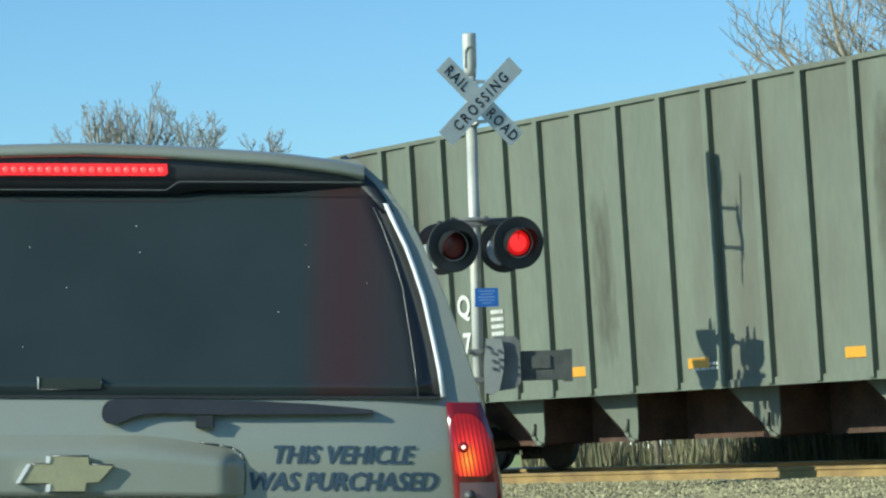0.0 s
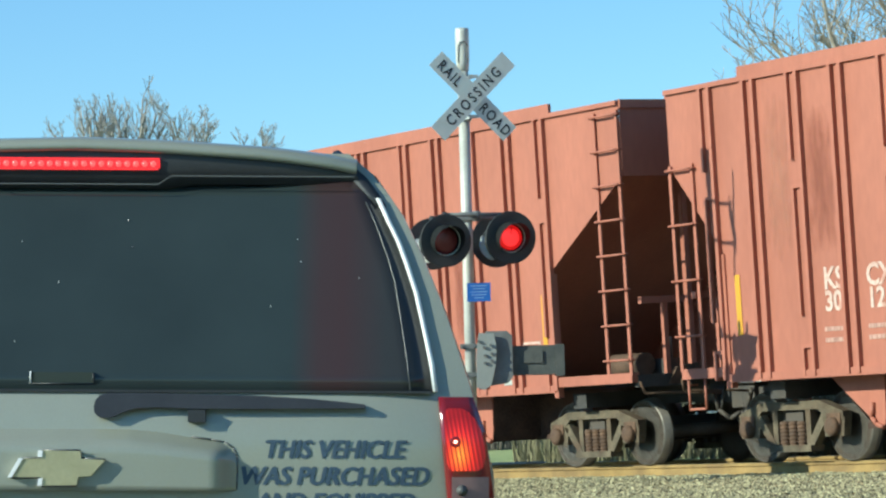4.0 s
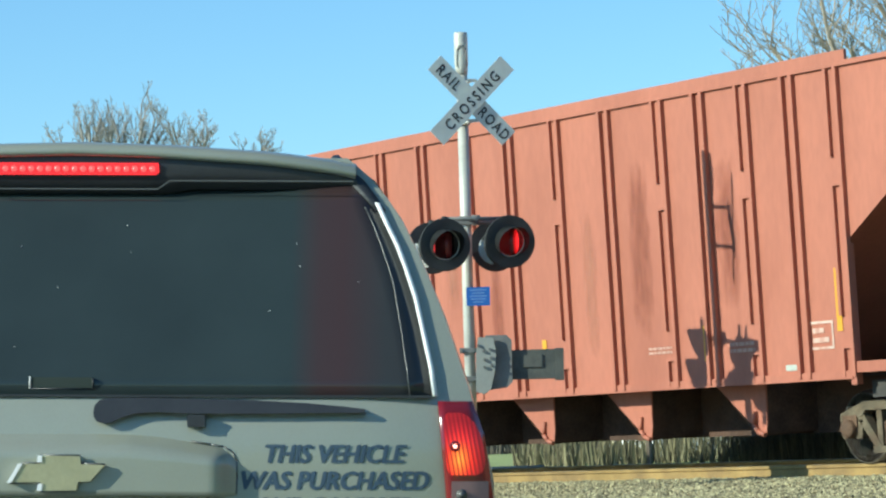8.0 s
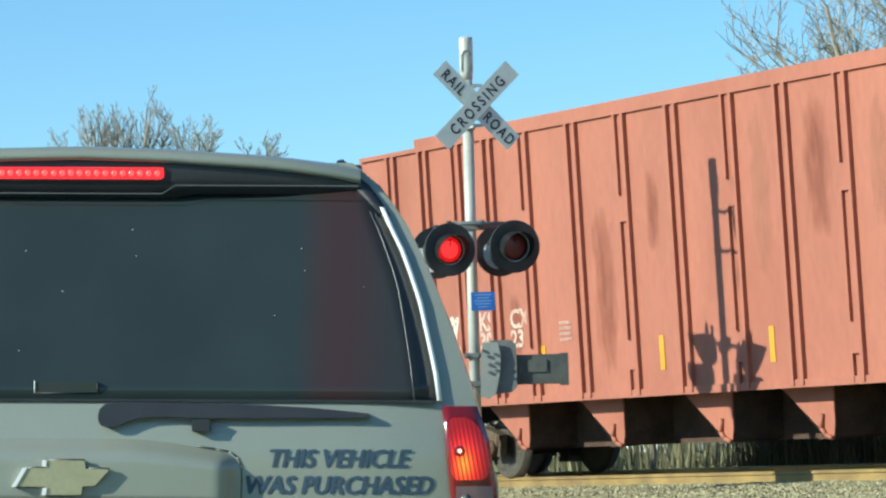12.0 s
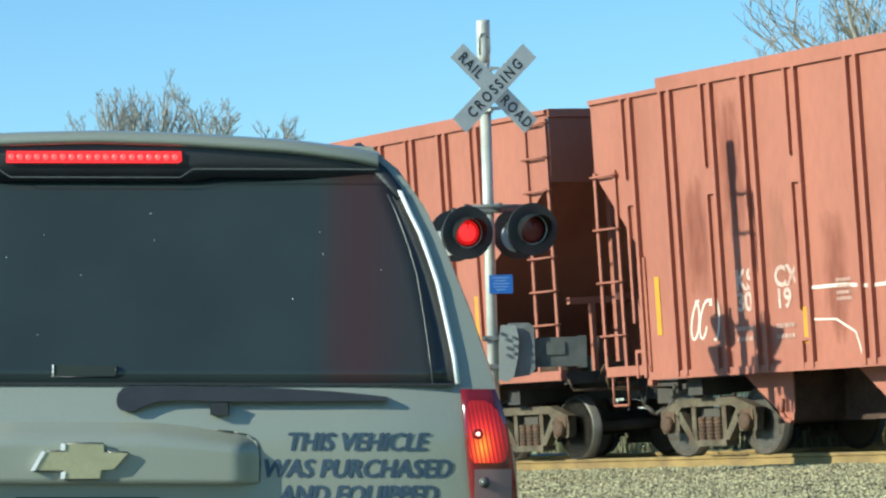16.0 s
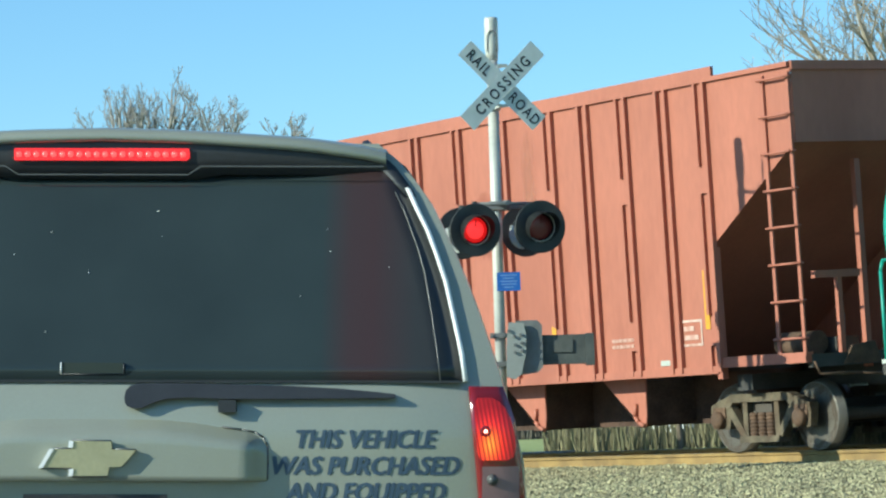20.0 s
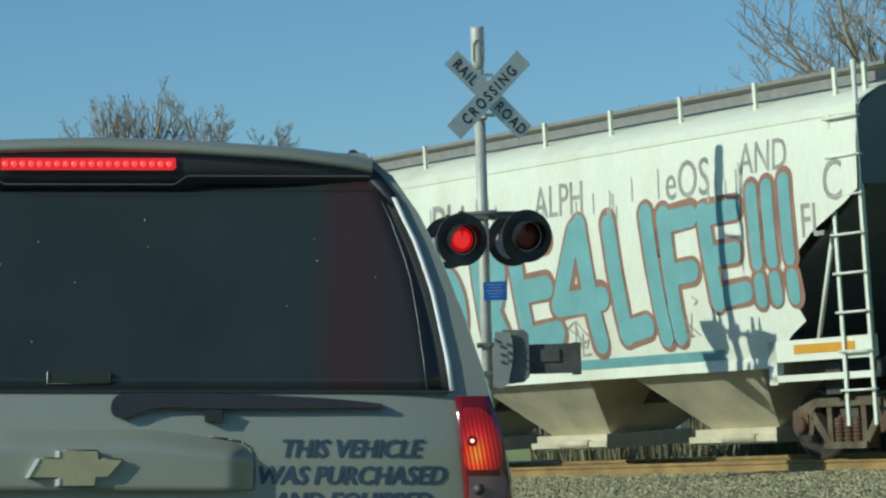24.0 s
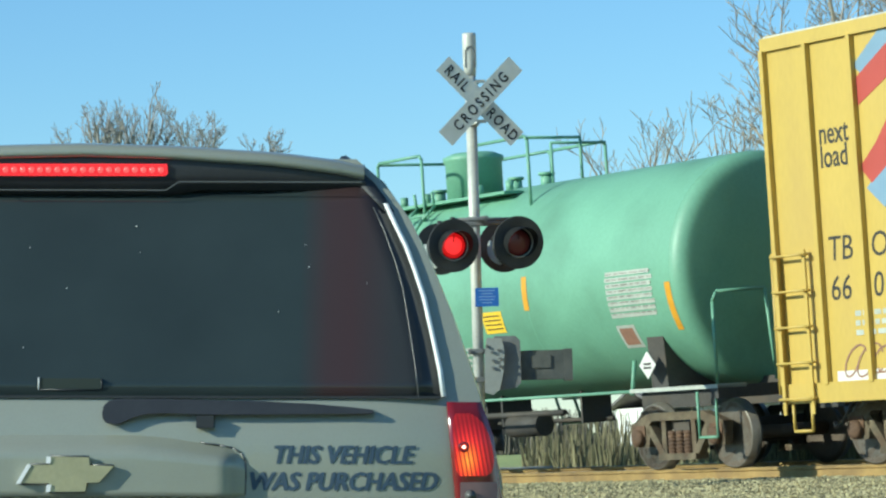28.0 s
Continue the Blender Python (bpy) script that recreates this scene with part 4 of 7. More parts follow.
    # raised black block that stands in for the shade inside the plate's recess
    part("plate_recess", box(bmesh.new(), -0.150, 0.176, -0.012, 0.01, 0.88, 1.077), SUV_BLACK, suv, bevel=0.006)
    part("plate", box(bmesh.new(), -0.15, 0.15, -0.018, -0.012, 0.89, 1.04), SIGN_WHITE, suv, "plain number plate")
    for y in (1.05, 4.0):
        for sgn in (-1, 1):
            bm = bmesh.new()
            turned(bm, [(-0.13, 0.25), (-0.135, 0.36), (-0.10, 0.395), (0.10, 0.395), (0.135, 0.36), (0.13, 0.25), (-0.13, 0.25)], axis="x", n=32)
            wh = part("wheel", bm, SUV_RUBBER, suv, m=pose(sgn * 0.86, y, 0.385))
            bm = bmesh.new()
            turned(bm, [(sgn * 0.09, 0.0001), (sgn * 0.10, 0.05), (sgn * 0.07, 0.07), (sgn * 0.09, 0.24), (sgn * 0.12, 0.255), (-sgn * 0.1, 0.255)], axis="x", n=24)
            part("rim", bm, RIM, wh)
            bm = bmesh.new()
            turned(bm, [(-0.02, 0.42), (0.06, 0.42), (0.06, 0.0001)], origin=(sgn * 0.955, y, 0.40), axis="x", n=28)
            part("wheel_arch", bm, SUV_BLACK, suv)
    for sgn in (-1, 1):
        bm = bmesh.new()
        pipe(bm, [(sgn * 0.60, 0.75, 1.895), (sgn * 0.60, 0.85, 1.935), (sgn * 0.60, 2.9, 1.935), (sgn * 0.60, 3.0, 1.88)], 0.016)
        part("roof_rail", bm, SUV_BLACK, suv)
    bm = bmesh.new()
    prism(bm, [(0.55, 1.913), (0.85, 1.913), (0.74, 1.945), (0.60, 1.952)], -0.05, 0.03, axis="x")
    part("antenna_pod", bm, SUV_PAINT, suv, bevel=0.008)
    return suv


SUV_SEAL = matter("grey_trim_edge", (0.10, 0.10, 0.095), 0.35, var=0.08, bump=0.0)
BULB_WHITE = glowing("bulb_highlight", (1.0, 0.75, 0.6), 2.5)
build_suv()

# ---- the train ----
TREAD_STEEL = matter("worn_wheel_tread", (0.19, 0.17, 0.14), 0.5, metal=0.6, var=0.15, scale=6, grain=50, bump=0.05)
WHEEL_R = 0.432


def bogie_meshes():
    """Meshes that all bogies share."""
    d = {}
    bm = bmesh.new()
    box(bm, -0.17, 0.17, -1.0, 1.0, 0.38, 0.62)
    turned(bm, [(0.60, 0.20), (0.66, 0.20), (0.66, 0.0001)], axis="z", n=16)
    d["bolster"] = made("bolster", bm, BLACK_STEEL, 0.02)
    # cast side frame with its openings
    bm = bmesh.new()
    t0, t1 = 0.93, 1.07
    prism(bm, [(-1.10, 0.52), (-1.10, 0.64), (-0.62, 0.80), (0.62, 0.80), (1.10, 0.64), (1.10, 0.52), (0.68, 0.60), (0.60, 0.68), (-0.60, 0.68), (-0.68, 0.60)], t0, t1)
    for sg in (-1, 1):
        prism(bm, [(sg * 0.66, 0.64), (sg * 0.78, 0.58), (sg * 0.42, 0.14), (sg * 0.28, 0.14)], t0 + 0.01, t1 - 0.01)
        prism(bm, [(sg * 0.30, 0.16), (sg * 0.40, 0.16), (sg * 0.40, 0.70), (sg * 0.30, 0.70)], t0 + 0.02, t1 - 0.02)
        prism(bm, [(sg * 0.70, 0.30), (sg * 1.08, 0.30), (sg * 1.12, 0.56), (sg * 0.66, 0.56)], t0 + 0.02, t1 - 0.01)
    prism(bm, [(-0.44, 0.10), (0.44, 0.10), (0.44, 0.19), (-0.44, 0.19)], t0 - 0.04, t1 + 0.03)
    for v in bm.verts:
        v.co.x, v.co.z = v.co.x * 0.92, 0.05 + v.co.z * 0.88
    d["side_frame"] = made("side_frame", bm, RUSTY, 0.018)
    bm = bmesh.new()
    turned(bm, [(0.19 + 0.0115 * k, 0.060 + 0.012 * (k % 4 in (1, 2))) for k in range(29)], origin=(0, 1.02, 0), axis="z", n=10, cap=False)
    d["spring"] = made("spring", bm, RUST_BROWN)
    bm = bmesh.new()
    turned(bm, [(0.88, 0.10), (1.12, 0.115), (1.14, 0.105), (1.16, 0.06), (1.165, 0.0001)], axis="y", n=16)
    box(bm, -0.13, 0.13, 0.93, 1.08, 0.02, 0.16)
    d["bearing"] = made("bearing", bm, RUST_BROWN)
    bm = bmesh.new()
    rod(bm, (0, -0.75, 0), (0, 0.75, 0), 0.085, n=12)
    d["axle"] = made("axle", bm, WHEEL_STEEL)
    for sg, nm in ((1, "near"), (-1, "far")):
        bm = bmesh.new()
        turned(bm, [(sg * 0.81, 0.0001), (sg * 0.82, 0.12), (sg * 0.775, 0.16), (sg * 0.765, 0.34), (sg * 0.825, 0.355), (sg * 0.825, 0.415)], axis="y", n=36)
        turned(bm, [(sg * 0.69, 0.0001), (sg * 0.69, 0.35), (sg * 0.695, 0.462)], axis="y", n=36)
        for a in (0.4, 2.5, 4.6):
            rod(bm, (0.26 * math.cos(a), sg * 0.762, 0.26 * math.sin(a)), (0.26 * math.cos(a), sg * 0.775, 0.26 * math.sin(a)), 0.03, n=8)
        d["wheel_" + nm] = made("wheel", bm, WHEEL_STEEL)
        bm = bmesh.new()
        turned(bm, [(sg * 0.825, 0.415), (sg * 0.82, WHEEL_R), (sg * 0.735, WHEEL_R + 0.002), (sg * 0.722, 0.462), (sg * 0.695, 0.462)], axis="y", n=36)
        d["tread_" + nm] = made("tread", bm, BRIGHT_STEEL)
    # brake beam and hangers between the wheels
    bm = bmesh.new()
    for sg in (-1, 1):
        rod(bm, (sg * 0.36, -0.8, 0.34), (sg * 0.36, 0.8, 0.34), 0.04, n=8)
        box(bm, sg * 0.36 - 0.05, sg * 0.36 + 0.05, 0.66, 0.80, 0.24, 0.50)
        box(bm, sg * 0.36 - 0.05, sg * 0.36 + 0.05, -0.80, -0.66, 0.24, 0.50)
    d["brake_beam"] = made("brake_beam", bm, BLACK_STEEL)
    return d


BOGIE = bogie_meshes()


def add_bogie(car, x):
    b = part("bogie", BOGIE["bolster"], BLACK_STEEL, car, "dusty brown cast-steel bogie", m=pose(x, 0, 0))
    for turn in (0, 180):
        part("side_frame", BOGIE["side_frame"], RUSTY, b, m=pose(0, 0, 0, 0, 0, turn))
        for sx in (-0.17, 0, 0.17):
            part("spring", BOGIE["spring"], RUSTY, b, m=pose(sx, 0, 0, 0, 0, turn))
        for ax in (-0.835, 0.835):
            part("bearing", BOGIE["bearing"], RUSTY, b, m=pose(ax, 0, WHEEL_R, 0, 0, turn))
    part("brake_beam", BOGIE["brake_beam"], BLACK_STEEL, b)
    for ax in (-0.835, 0.835):
        me = AXLE_MESH
        part("wheelset", me, WHEEL_STEEL, b, m=pose(ax, 0, WHEEL_R))
    return b


def axle_mesh():
    """Axle, two wheels and their bright treads, as the one rolling piece that they are."""
    bm = bmesh.new()
    for k, names in enumerate((("axle", "wheel_near", "wheel_far"), ("tread_near", "tread_far"))):
        for nm in names:
            n0 = len(bm.faces)
            bm.from_mesh(BOGIE[nm])
            bm.faces.ensure_lookup_table()
            for f in bm.faces[n0:]:
                f.material_index = k
    me = made("wheelset", bm, WHEEL_STEEL)
    me.materials.append(TREAD_STEEL)
    return me


AXLE_MESH = axle_mesh()


def add_coupler(car, half_length, label=""):
    """Draft gear and coupler at both ends, up to the line between two cars."""
    for sg in (-1, 1):
        bm = bmesh.new()
        x1 = half_length - 0.02
        box(bm, x1 - 1.1, x1 - 0.22, -0.09, 0.09, 0.77, 0.95)
        box(bm, x1 - 0.24, x1, -0.13, 0.16, 0.70, 1.02)
        rod(bm, (x1 - 0.6, -0.10, 0.98), (x1 - 0.6, 0.9, 1.00), 0.016)
        rod(bm, (x1 - 0.6, 0.9, 1.00), (x1 - 0.6, 0.98, 0.72), 0.016)
        pipe(bm, [(x1 - 0.5, 0.25, 0.75), (x1 - 0.3, 0.25, 0.5), (x1 - 0.08, 0.2, 0.45), (x1, 0.15, 0.5)], 0.025)
        bmesh.ops.transform(bm, matrix=Matrix.Rotation(0 if sg > 0 else math.pi, 4, "Z"), verts=bm.verts)
        part("coupler", bm, BLACK_STEEL, car, bevel=0.0)


def ladder(bm, x0, x1, y, z0, z1, step=0.455, r=0.017, rail=0.028):
    for x in (x0, x1):
        box(bm, x - rail, x + rail, y - 0.012, y + 0.012, z0, z1)
    n = int((z1 - z0) / step)
    for i in range(n + 1):
        z = z1 - 0.06 - step * i
        if z > z0:
            pipe(bm, [(x0 - 0.04, y - 0.03, z), (x0 - 0.04, y + 0.05, z), (x1 + 0.04, y + 0.05, z), (x1 + 0.04, y - 0.03, z)], r, n=6)


def end_gear(car, e, zb, top, paint):
    """Posts, brackets and brake gear on the open end platforms."""
    for q in (-1, 1):
        x = q * (e - 0.25)
        for yy in (-0.35, 0.35):
            part("end_post", box(bmesh.new(), x - 0.04, x + 0.04, yy - 0.04, yy + 0.04, zb - 0.05, top - 0.2), paint, car)
        for sg in (-1, 1):
            xb = q * (e - 0.06)
            bm = bmesh.new()
            box(bm, xb - 0.03, xb + 0.03, sg * 0.90 - 0.035, sg * 0.90 + 0.035, zb, 2.14)
            box(bm, xb - 0.04, xb + 0.04, *sorted((sg * 0.58, sg * 1.28)), 2.12, 2.21)
            part("end_bracket", bm, paint, car, "tee-shaped bracket on the end platform", bevel=0.006)
            bm = bmesh.new()
            prism(bm, [(sg * 0.35, zb), (sg * 0.95, zb), (sg * 0.80, zb + 0.22), (sg * 0.45, zb + 0.26)], *sorted((q * (e + 0.02), q * (e - 0.05))), axis="x")
            part("end_gusset", bm, RUST_BROWN, car, "rusty gusset plate")
            bm = bmesh.new()
            pipe(bm, [(q * (e + 0.07), sg * 1.45, zb + 0.05), (q * (e + 0.10), sg * 1.40, zb - 0.1), (q * (e + 0.10), sg * 0.75, zb - 0.12), (q * (e + 0.18), sg * 0.2, zb - 0.16)], 0.018, n=6)
            part("uncoupling_lever", bm, RUST_BROWN, car)
        bm = bmesh.new()
        pipe(bm, [(q * (e + 0.1), 0.32, zb - 0.12), (q * (e + 0.22), 0.32, zb - 0.38), (q * (e + 0.38), 0.26, zb - 0.50), (q * (e + 0.5), 0.18, zb - 0.42)], 0.03, n=8)
        part("air_hose", bm, BLACK_STEEL, car)
    bm = bmesh.new()
    rod(bm, (-e + 0.45, 0.95, zb + 0.28), (-e + 1.15, 0.95, zb + 0.28), 0.15, n=14)
    part("air_reservoir", bm, RUST_BROWN, car, "rusty air reservoir on the end platform")
    bm = bmesh.new()
    box(bm, -e + 0.35, -e + 0.62, 0.40, 0.75, zb + 0.02, zb + 0.34)
    rod(bm, (-e + 0.48, 0.55, zb + 0.34), (-e + 0.48, 0.55, zb + 0.62), 0.05, n=10)
    part("brake_valve", bm, BLACK_STEEL, car, bevel=0.02)
    bm = bmesh.new()
    rod(bm, (e - 0.85, 0.2, zb + 0.20), (e - 0.85, 0.95, zb + 0.20), 0.16, n=14)
    rod(bm, (e - 0.85, 0.95, zb + 0.20), (e - 0.85, 1.2, zb + 0.20), 0.03, n=8)
    part("brake_cylinder", bm, RUST_BROWN, car, "rusty brake cylinder")


def open_hopper(name, label, paint, length, ribs, twin, top, cut_in, pockets):
    """A ribbed open-top hopper car with cut-away ends. length runs from coupler to coupler."""
    car = thing(name, label, "freight car", group="freight train")
    hl = length / 2
    e = hl - 0.52                     # where the body's upper part ends
    W = 1.47
    zb, zt = 1.06, top
    cut_z0, cut_z1 = 2.62, 3.78
    ci = {1: cut_in[0], -1: cut_in[1]}          # how far each end is cut away below
    side = [(-e, zt), (e, zt), (e, cut_z1), (e - ci[1], cut_z0), (e - ci[1], zb + 0.0), (-e + ci[-1], zb), (-e + ci[-1], cut_z0), (-e, cut_z1)]
    for y in (W, -W):
        bm = bmesh.new()
        prism(bm, side, y - 0.006, y + 0.006)
        part("side_sheet", bm, paint, car)
    # top chord and heap board
    bm = bmesh.new()
    for y in (W, -W):
        box(bm, -e, e, y - 0.03, y + 0.05, zt - 0.06, zt + 0.0)
    for x in (-e, e - 0.0):
        box(bm, x - 0.04, x + 0.04, -W, W, zt - 0.10, zt + 0.01)
    part("top_chord", bm, paint, car, bevel=0.008)
    if twin:
        for y in (W, -W):
            bm = bmesh.new()
            box(bm, -e + 1.55, e - 1.52, y - 0.01, y + 0.035, zt + 0.003, zt + 0.125)
            part("heap_board", bm, paint, car)
    # side sill
    for y in (W, -W):
        bm = bmesh.new()
        sg = 1 if y > 0 else -1
        box(bm, -e + ci[-1] - 0.02, e - ci[1] + 0.02, y - 0.06 * sg, y + 0.045 * sg, zb - 0.03, zb + 0.07)
        part("side_sill", bm, paint, car, bevel=0.006)
        for q in (-1, 1):
            bm = bmesh.new()
            x0, x1 = sorted((q * (e - ci[q]), q * (e - 0.02)))
            box(bm, x0, x1, y - 0.08, y + 0.04, zb + 0.04, zb + 0.17)
            part("end_sill", bm, paint, car, bevel=0.006)
            bm = bmesh.new()
            xx = q * (e - ci[q] + 0.03)
            box(bm, xx - 0.05, xx + 0.05, y - 0.06, y + 0.03, zb - 0.1, cut_z0)
            part("corner_post", bm, paint, car)
    # slope sheets inside the ends, floor and interior
    for q in (-1, 1):
        bm = bmesh.new()
        prism(bm, [(q * (e - 0.03), cut_z1 + 0.04), (q * (e - 0.03), cut_z1 + 0.09), (q * (e - 4.25), zb + 0.03), (q * (e - 4.30), zb - 0.02)], -W + 0.01, W - 0.01)
        box(bm, *sorted((q * e, q * (e - 0.015))), -W + 0.02, W - 0.02, cut_z1, zt - 0.05)
        part("end_slope", bm, paint, car, "sloping end sheet")
    bm = bmesh.new()
    box(bm, -e + 3.0, e - 3.0, -W + 0.02, W - 0.02, zb + 1.6, zb + 1.9)
    part("load", bm, BLACK_STEEL, car, "dark load inside")
    # underframe
    bm = bmesh.new()
    box(bm, -hl + 0.55, hl - 0.55, -0.24, 0.24, 0.80, 1.10)
    for q in (-1, 1):
        box(bm, *sorted((q * (e - 0.08), q * (e + 0.0))), -W + 0.05, W - 0.05, zb - 0.02, zb + 0.14)
        box(bm, *sorted((q * (e - ci[q]), q * (e - 0.1))), -W + 0.1, W - 0.1, zb + 0.06, zb + 0.10)
        box(bm, q * (e - 1.6) - 0.15, q * (e - 1.6) + 0.15, -1.25, 1.25, 0.80, zb - 0.06)
    part("centre_sill", bm, BLACK_STEEL, car)
    # ribs
    if twin:
        full = made("rib", box(box(bmesh.new(), -0.125, -0.065, 0, 0.062, zb, zt - 0.06), 0.065, 0.125, 0, 0.062, zb, zt - 0.06), paint)
        bm = bmesh.new()
        box(bm, -0.125, -0.065, 0, 0.062, zb, zt - 0.06)
        for a, b in ((zb, zb + 0.33), (zb + 0.72, zb + 2.25), (zb + 2.6, zt - 0.06)):
            box(bm, 0.075, 0.125, 0, 0.05, a, b)
        for z in (zb + 0.33, zb + 2.25):
            box(bm, -0.07, 0.13, 0, 0.045, z, z + 0.04)
        stag = made("rib", bm, paint)
    else:
        full = made("rib", box(bmesh.new(), -0.055, 0.055, 0, 0.085, zb, zt - 0.06), paint)
        stag = full
    for i, x in enumerate(ribs):
        for y, turn in ((W + 0.004, 0), (-W - 0.004, 180)):
            part("rib", full if i % 2 else stag, paint, car, m=pose(x, y, 0, 0, 0, turn))
    # hopper pockets: painted side plates, sooty sheets between them with their shade in the colour
    for xc, hw in pockets:
        lo = 0.42
        bm = bmesh.new()
        skin(bm, [[(xc - hw, 1.12, zb - 0.02), (xc - hw, -1.12, zb - 0.02)], [(xc - hw * 0.95, 1.12, lo), (xc - hw * 0.95, -1.12, lo)]], smooth=False)
        skin(bm, [[(xc + hw, 1.12, zb - 0.02), (xc + hw, -1.12, zb - 0.02)], [(xc - hw * 0.5, 1.12, lo), (xc - hw * 0.5, -1.12, lo)]], smooth=False)
        pk = part("hopper_pocket", bm, SOOT_SHADE, car, "sooty tapered discharge hopper with shade in its colour")
        for y in (1.12, -1.12):
            bm = bmesh.new()
            prism(bm, [(xc + hw, zb - 0.02), (xc - hw, zb - 0.02), (xc - hw * 0.98, 0.56), (xc - hw * 0.92, 0.42), (xc - hw * 0.78, 0.38), (xc - hw * 0.62, 0.44)], y - 0.012, y + 0.012)
            part("side_plate", bm, paint, pk, "dusty painted side plate")
        xg = xc - hw * 0.45
        bm = bmesh.new()
        box(bm, xg - 0.14, xg + 0.14, -1.08, 1.08, lo - 0.03, lo + 0.04)
        part("gate", bm, SOOT_SHADE, pk)
        bm = bmesh.new()
        xl = xc - hw * 0.62
        pipe(bm, [(xl + 0.03, 1.15, 0.70), (xl + 0.05, 1.16, 0.52), (xl - 0.03, 1.16, 0.44), (xl - 0.16, 1.16, 0.40)], 0.030, n=7)
        part("gate_lever", bm, paint, pk)
    bm = bmesh.new()
    box(bm, -(e - 3.0), e - 3.0, -0.32, 0.32, 0.38, zb - 0.01)
    prism(bm, [(e - 3.0, 0.42), (e - 1.6, zb - 0.01), (e - 3.0, zb - 0.01)], -0.32, 0.32)
    prism(bm, [(-e + 3.0, 0.42), (-e + 1.6, zb - 0.01), (-e + 3.0, zb - 0.01)], -0.32, 0.32)
    part("hopper_ridge", bm, SOOT_SHADE, car, "sooty ridge between the hoppers with shade in its colour")
    # ladders and grab irons: full height at one corner, low at the other
    for y, turn in ((1, 0), (-1, 180)):
        m = pose(0, 0, 0, 0, 0, turn)
        bm = bmesh.new()
        ladder(bm, -e + 0.03, -e + 0.53, W + 0.03, zb + 0.14, zt - 0.12)
        part("ladder", bm, paint, car, m=m)
        bm = bmesh.new()
        ladder(bm, e - 0.48, e - 0.03, W + 0.03, zb + 0.14, zt - 0.55 if not twin else cut_z1 + 0.02, step=0.70)
        pipe(bm, [(e - 0.10, W, zb + 0.06), (e - 0.10, W, 0.72), (e - 0.44, W, 0.72), (e - 0.44, W, zb + 0.06)], 0.018)
        part("ladder", bm, paint, car, m=m)
    end_gear(car, e, zb, cut_z1, paint)
    for x in (-hl + 2.1, hl - 2.1):
        add_bogie(car, x)
    add_coupler(car, hl)
    return car


def bars(car, x, z, w, h, rows, mt, y, name="stencil_print", gap=0.45, label="", seed=1):
    """Rows of print too small to read."""
    rng = random.Random(seed)
    bm = bmesh.new()
    for r in range(rows):
        zz = z + h * (1 - (r + 0.5) / rows)
        xx = x
        while xx > x - w:
            l = rng.uniform(0.05, 0.22) * w
            xe = max(x - w, xx - l)
            box(bm, xe, xx, y, y + 0.003, zz - h / rows * (1 - gap) / 2, zz + h / rows * (1 - gap) / 2)
            xx = xe - 0.04 * w
    return tagged(part(name, bm, mt, car, label), label or "rows of small unreadable print", kind="stuff")


def stripe(car, x, z0, z1, y, mt=None, w=0.10):
    return part("reflective_stripe", box(bmesh.new(), x - w / 2, x + w / 2, y, y + 0.004, z0, z1), mt or REFLECT_YELLOW, car, "yellow reflective strip")


def train_text(car, body, size, mt, x, y, z, label="", **kw):
    """Lettering on the side that faces the road; x is its first letter's place."""
    return words("lettering", body, size, mt, car, pose(x, y, z, 0, 0, 180), label, **kw)


def data_box(car, x, z, w, h, y, mt, t=0.03):
    """A stencilled frame with two bars of print in it."""
    bm = bmesh.new()
    skin(bm, [[(x - a, y + 0.002, z + b), (x - c, y + 0.002, z + d)] for a, b, c, d in ((0, 0, t, t), (w, 0, w - t, t), (w, h, w - t, h - t), (0, h, t, h - t), (0, 0, t, t))], smooth=False)
    fr = part("data_box", bm, mt, car, "white stencilled data box")
    for k, (u, v) in enumerate(((0.80, 0.24), (0.62, 0.58))):
        part("print_bar", box(bmesh.new(), x - w * u, x - w * 0.16, y, y + 0.003, z + h * v, z + h * (v + 0.18)), mt, fr)


RED_LEN = 19.68
HEAD0 = -1.39                      # the coupler behind the first car, along the track at 1.3 s
CARS = []                          # (thing, its centre along the track at 1.3 s)

grey_car = open_hopper("open_hopper_car", "grey-green ribbed open hopper car with faded paint and rust streaks", GREY_GREEN, 21.9, [8.8, 8.02, 7.18, 6.4, 5.6, 4.75, 3.85, 2.91, 1.94, 0.97, 0.02, -0.91, -1.89, -2.84, -3.8, -4.75, -5.6, -6.4, -7.2, -8.0, -8.8], False, 4.83, (1.4, 1.62), [(x, 0.52) for x in (6.1, 3.9, 0.9, -1.8, -4.4, -6.9)])
CARS.append((grey_car, HEAD0 + 21.9 / 2))
for x in (-7.9, -4.75, -1.6, 1.5, 4.1):
    part("reflective_stripe", box(bmesh.new(), x - 0.22, x + 0.22, 1.49, 1.494, 1.30, 1.43), REFLECT_YELLOW, grey_car, "yellow reflective strip")
data_box(grey_car, -8.32, 1.36, 0.42, 0.42, 1.49, STENCIL)
part("notice_panel", box(bmesh.new(), -8.87, -8.30, 1.488, 1.492, 1.86, 2.10), REFLECT_YELLOW, grey_car, "yellow painted panel")
bars(grey_car, 1.6, 1.26, 0.6, 0.12, 2, STENCIL, 1.49, seed=4)
bars(grey_car, -4.3, 1.26, 0.6, 0.12, 2, STENCIL, 1.49, seed=5)
train_text(grey_car, "Q", 0.42, STENCIL, 7.05, 1.495, 2.25, "white stencilled reporting mark", weight=0.01)
train_text(grey_car, "7", 0.42, STENCIL, 6.95, 1.495, 1.72, weight=0.01)
bars(grey_car, 6.2, 1.92, 0.3, 0.4, 4, STENCIL, 1.49, seed=6)

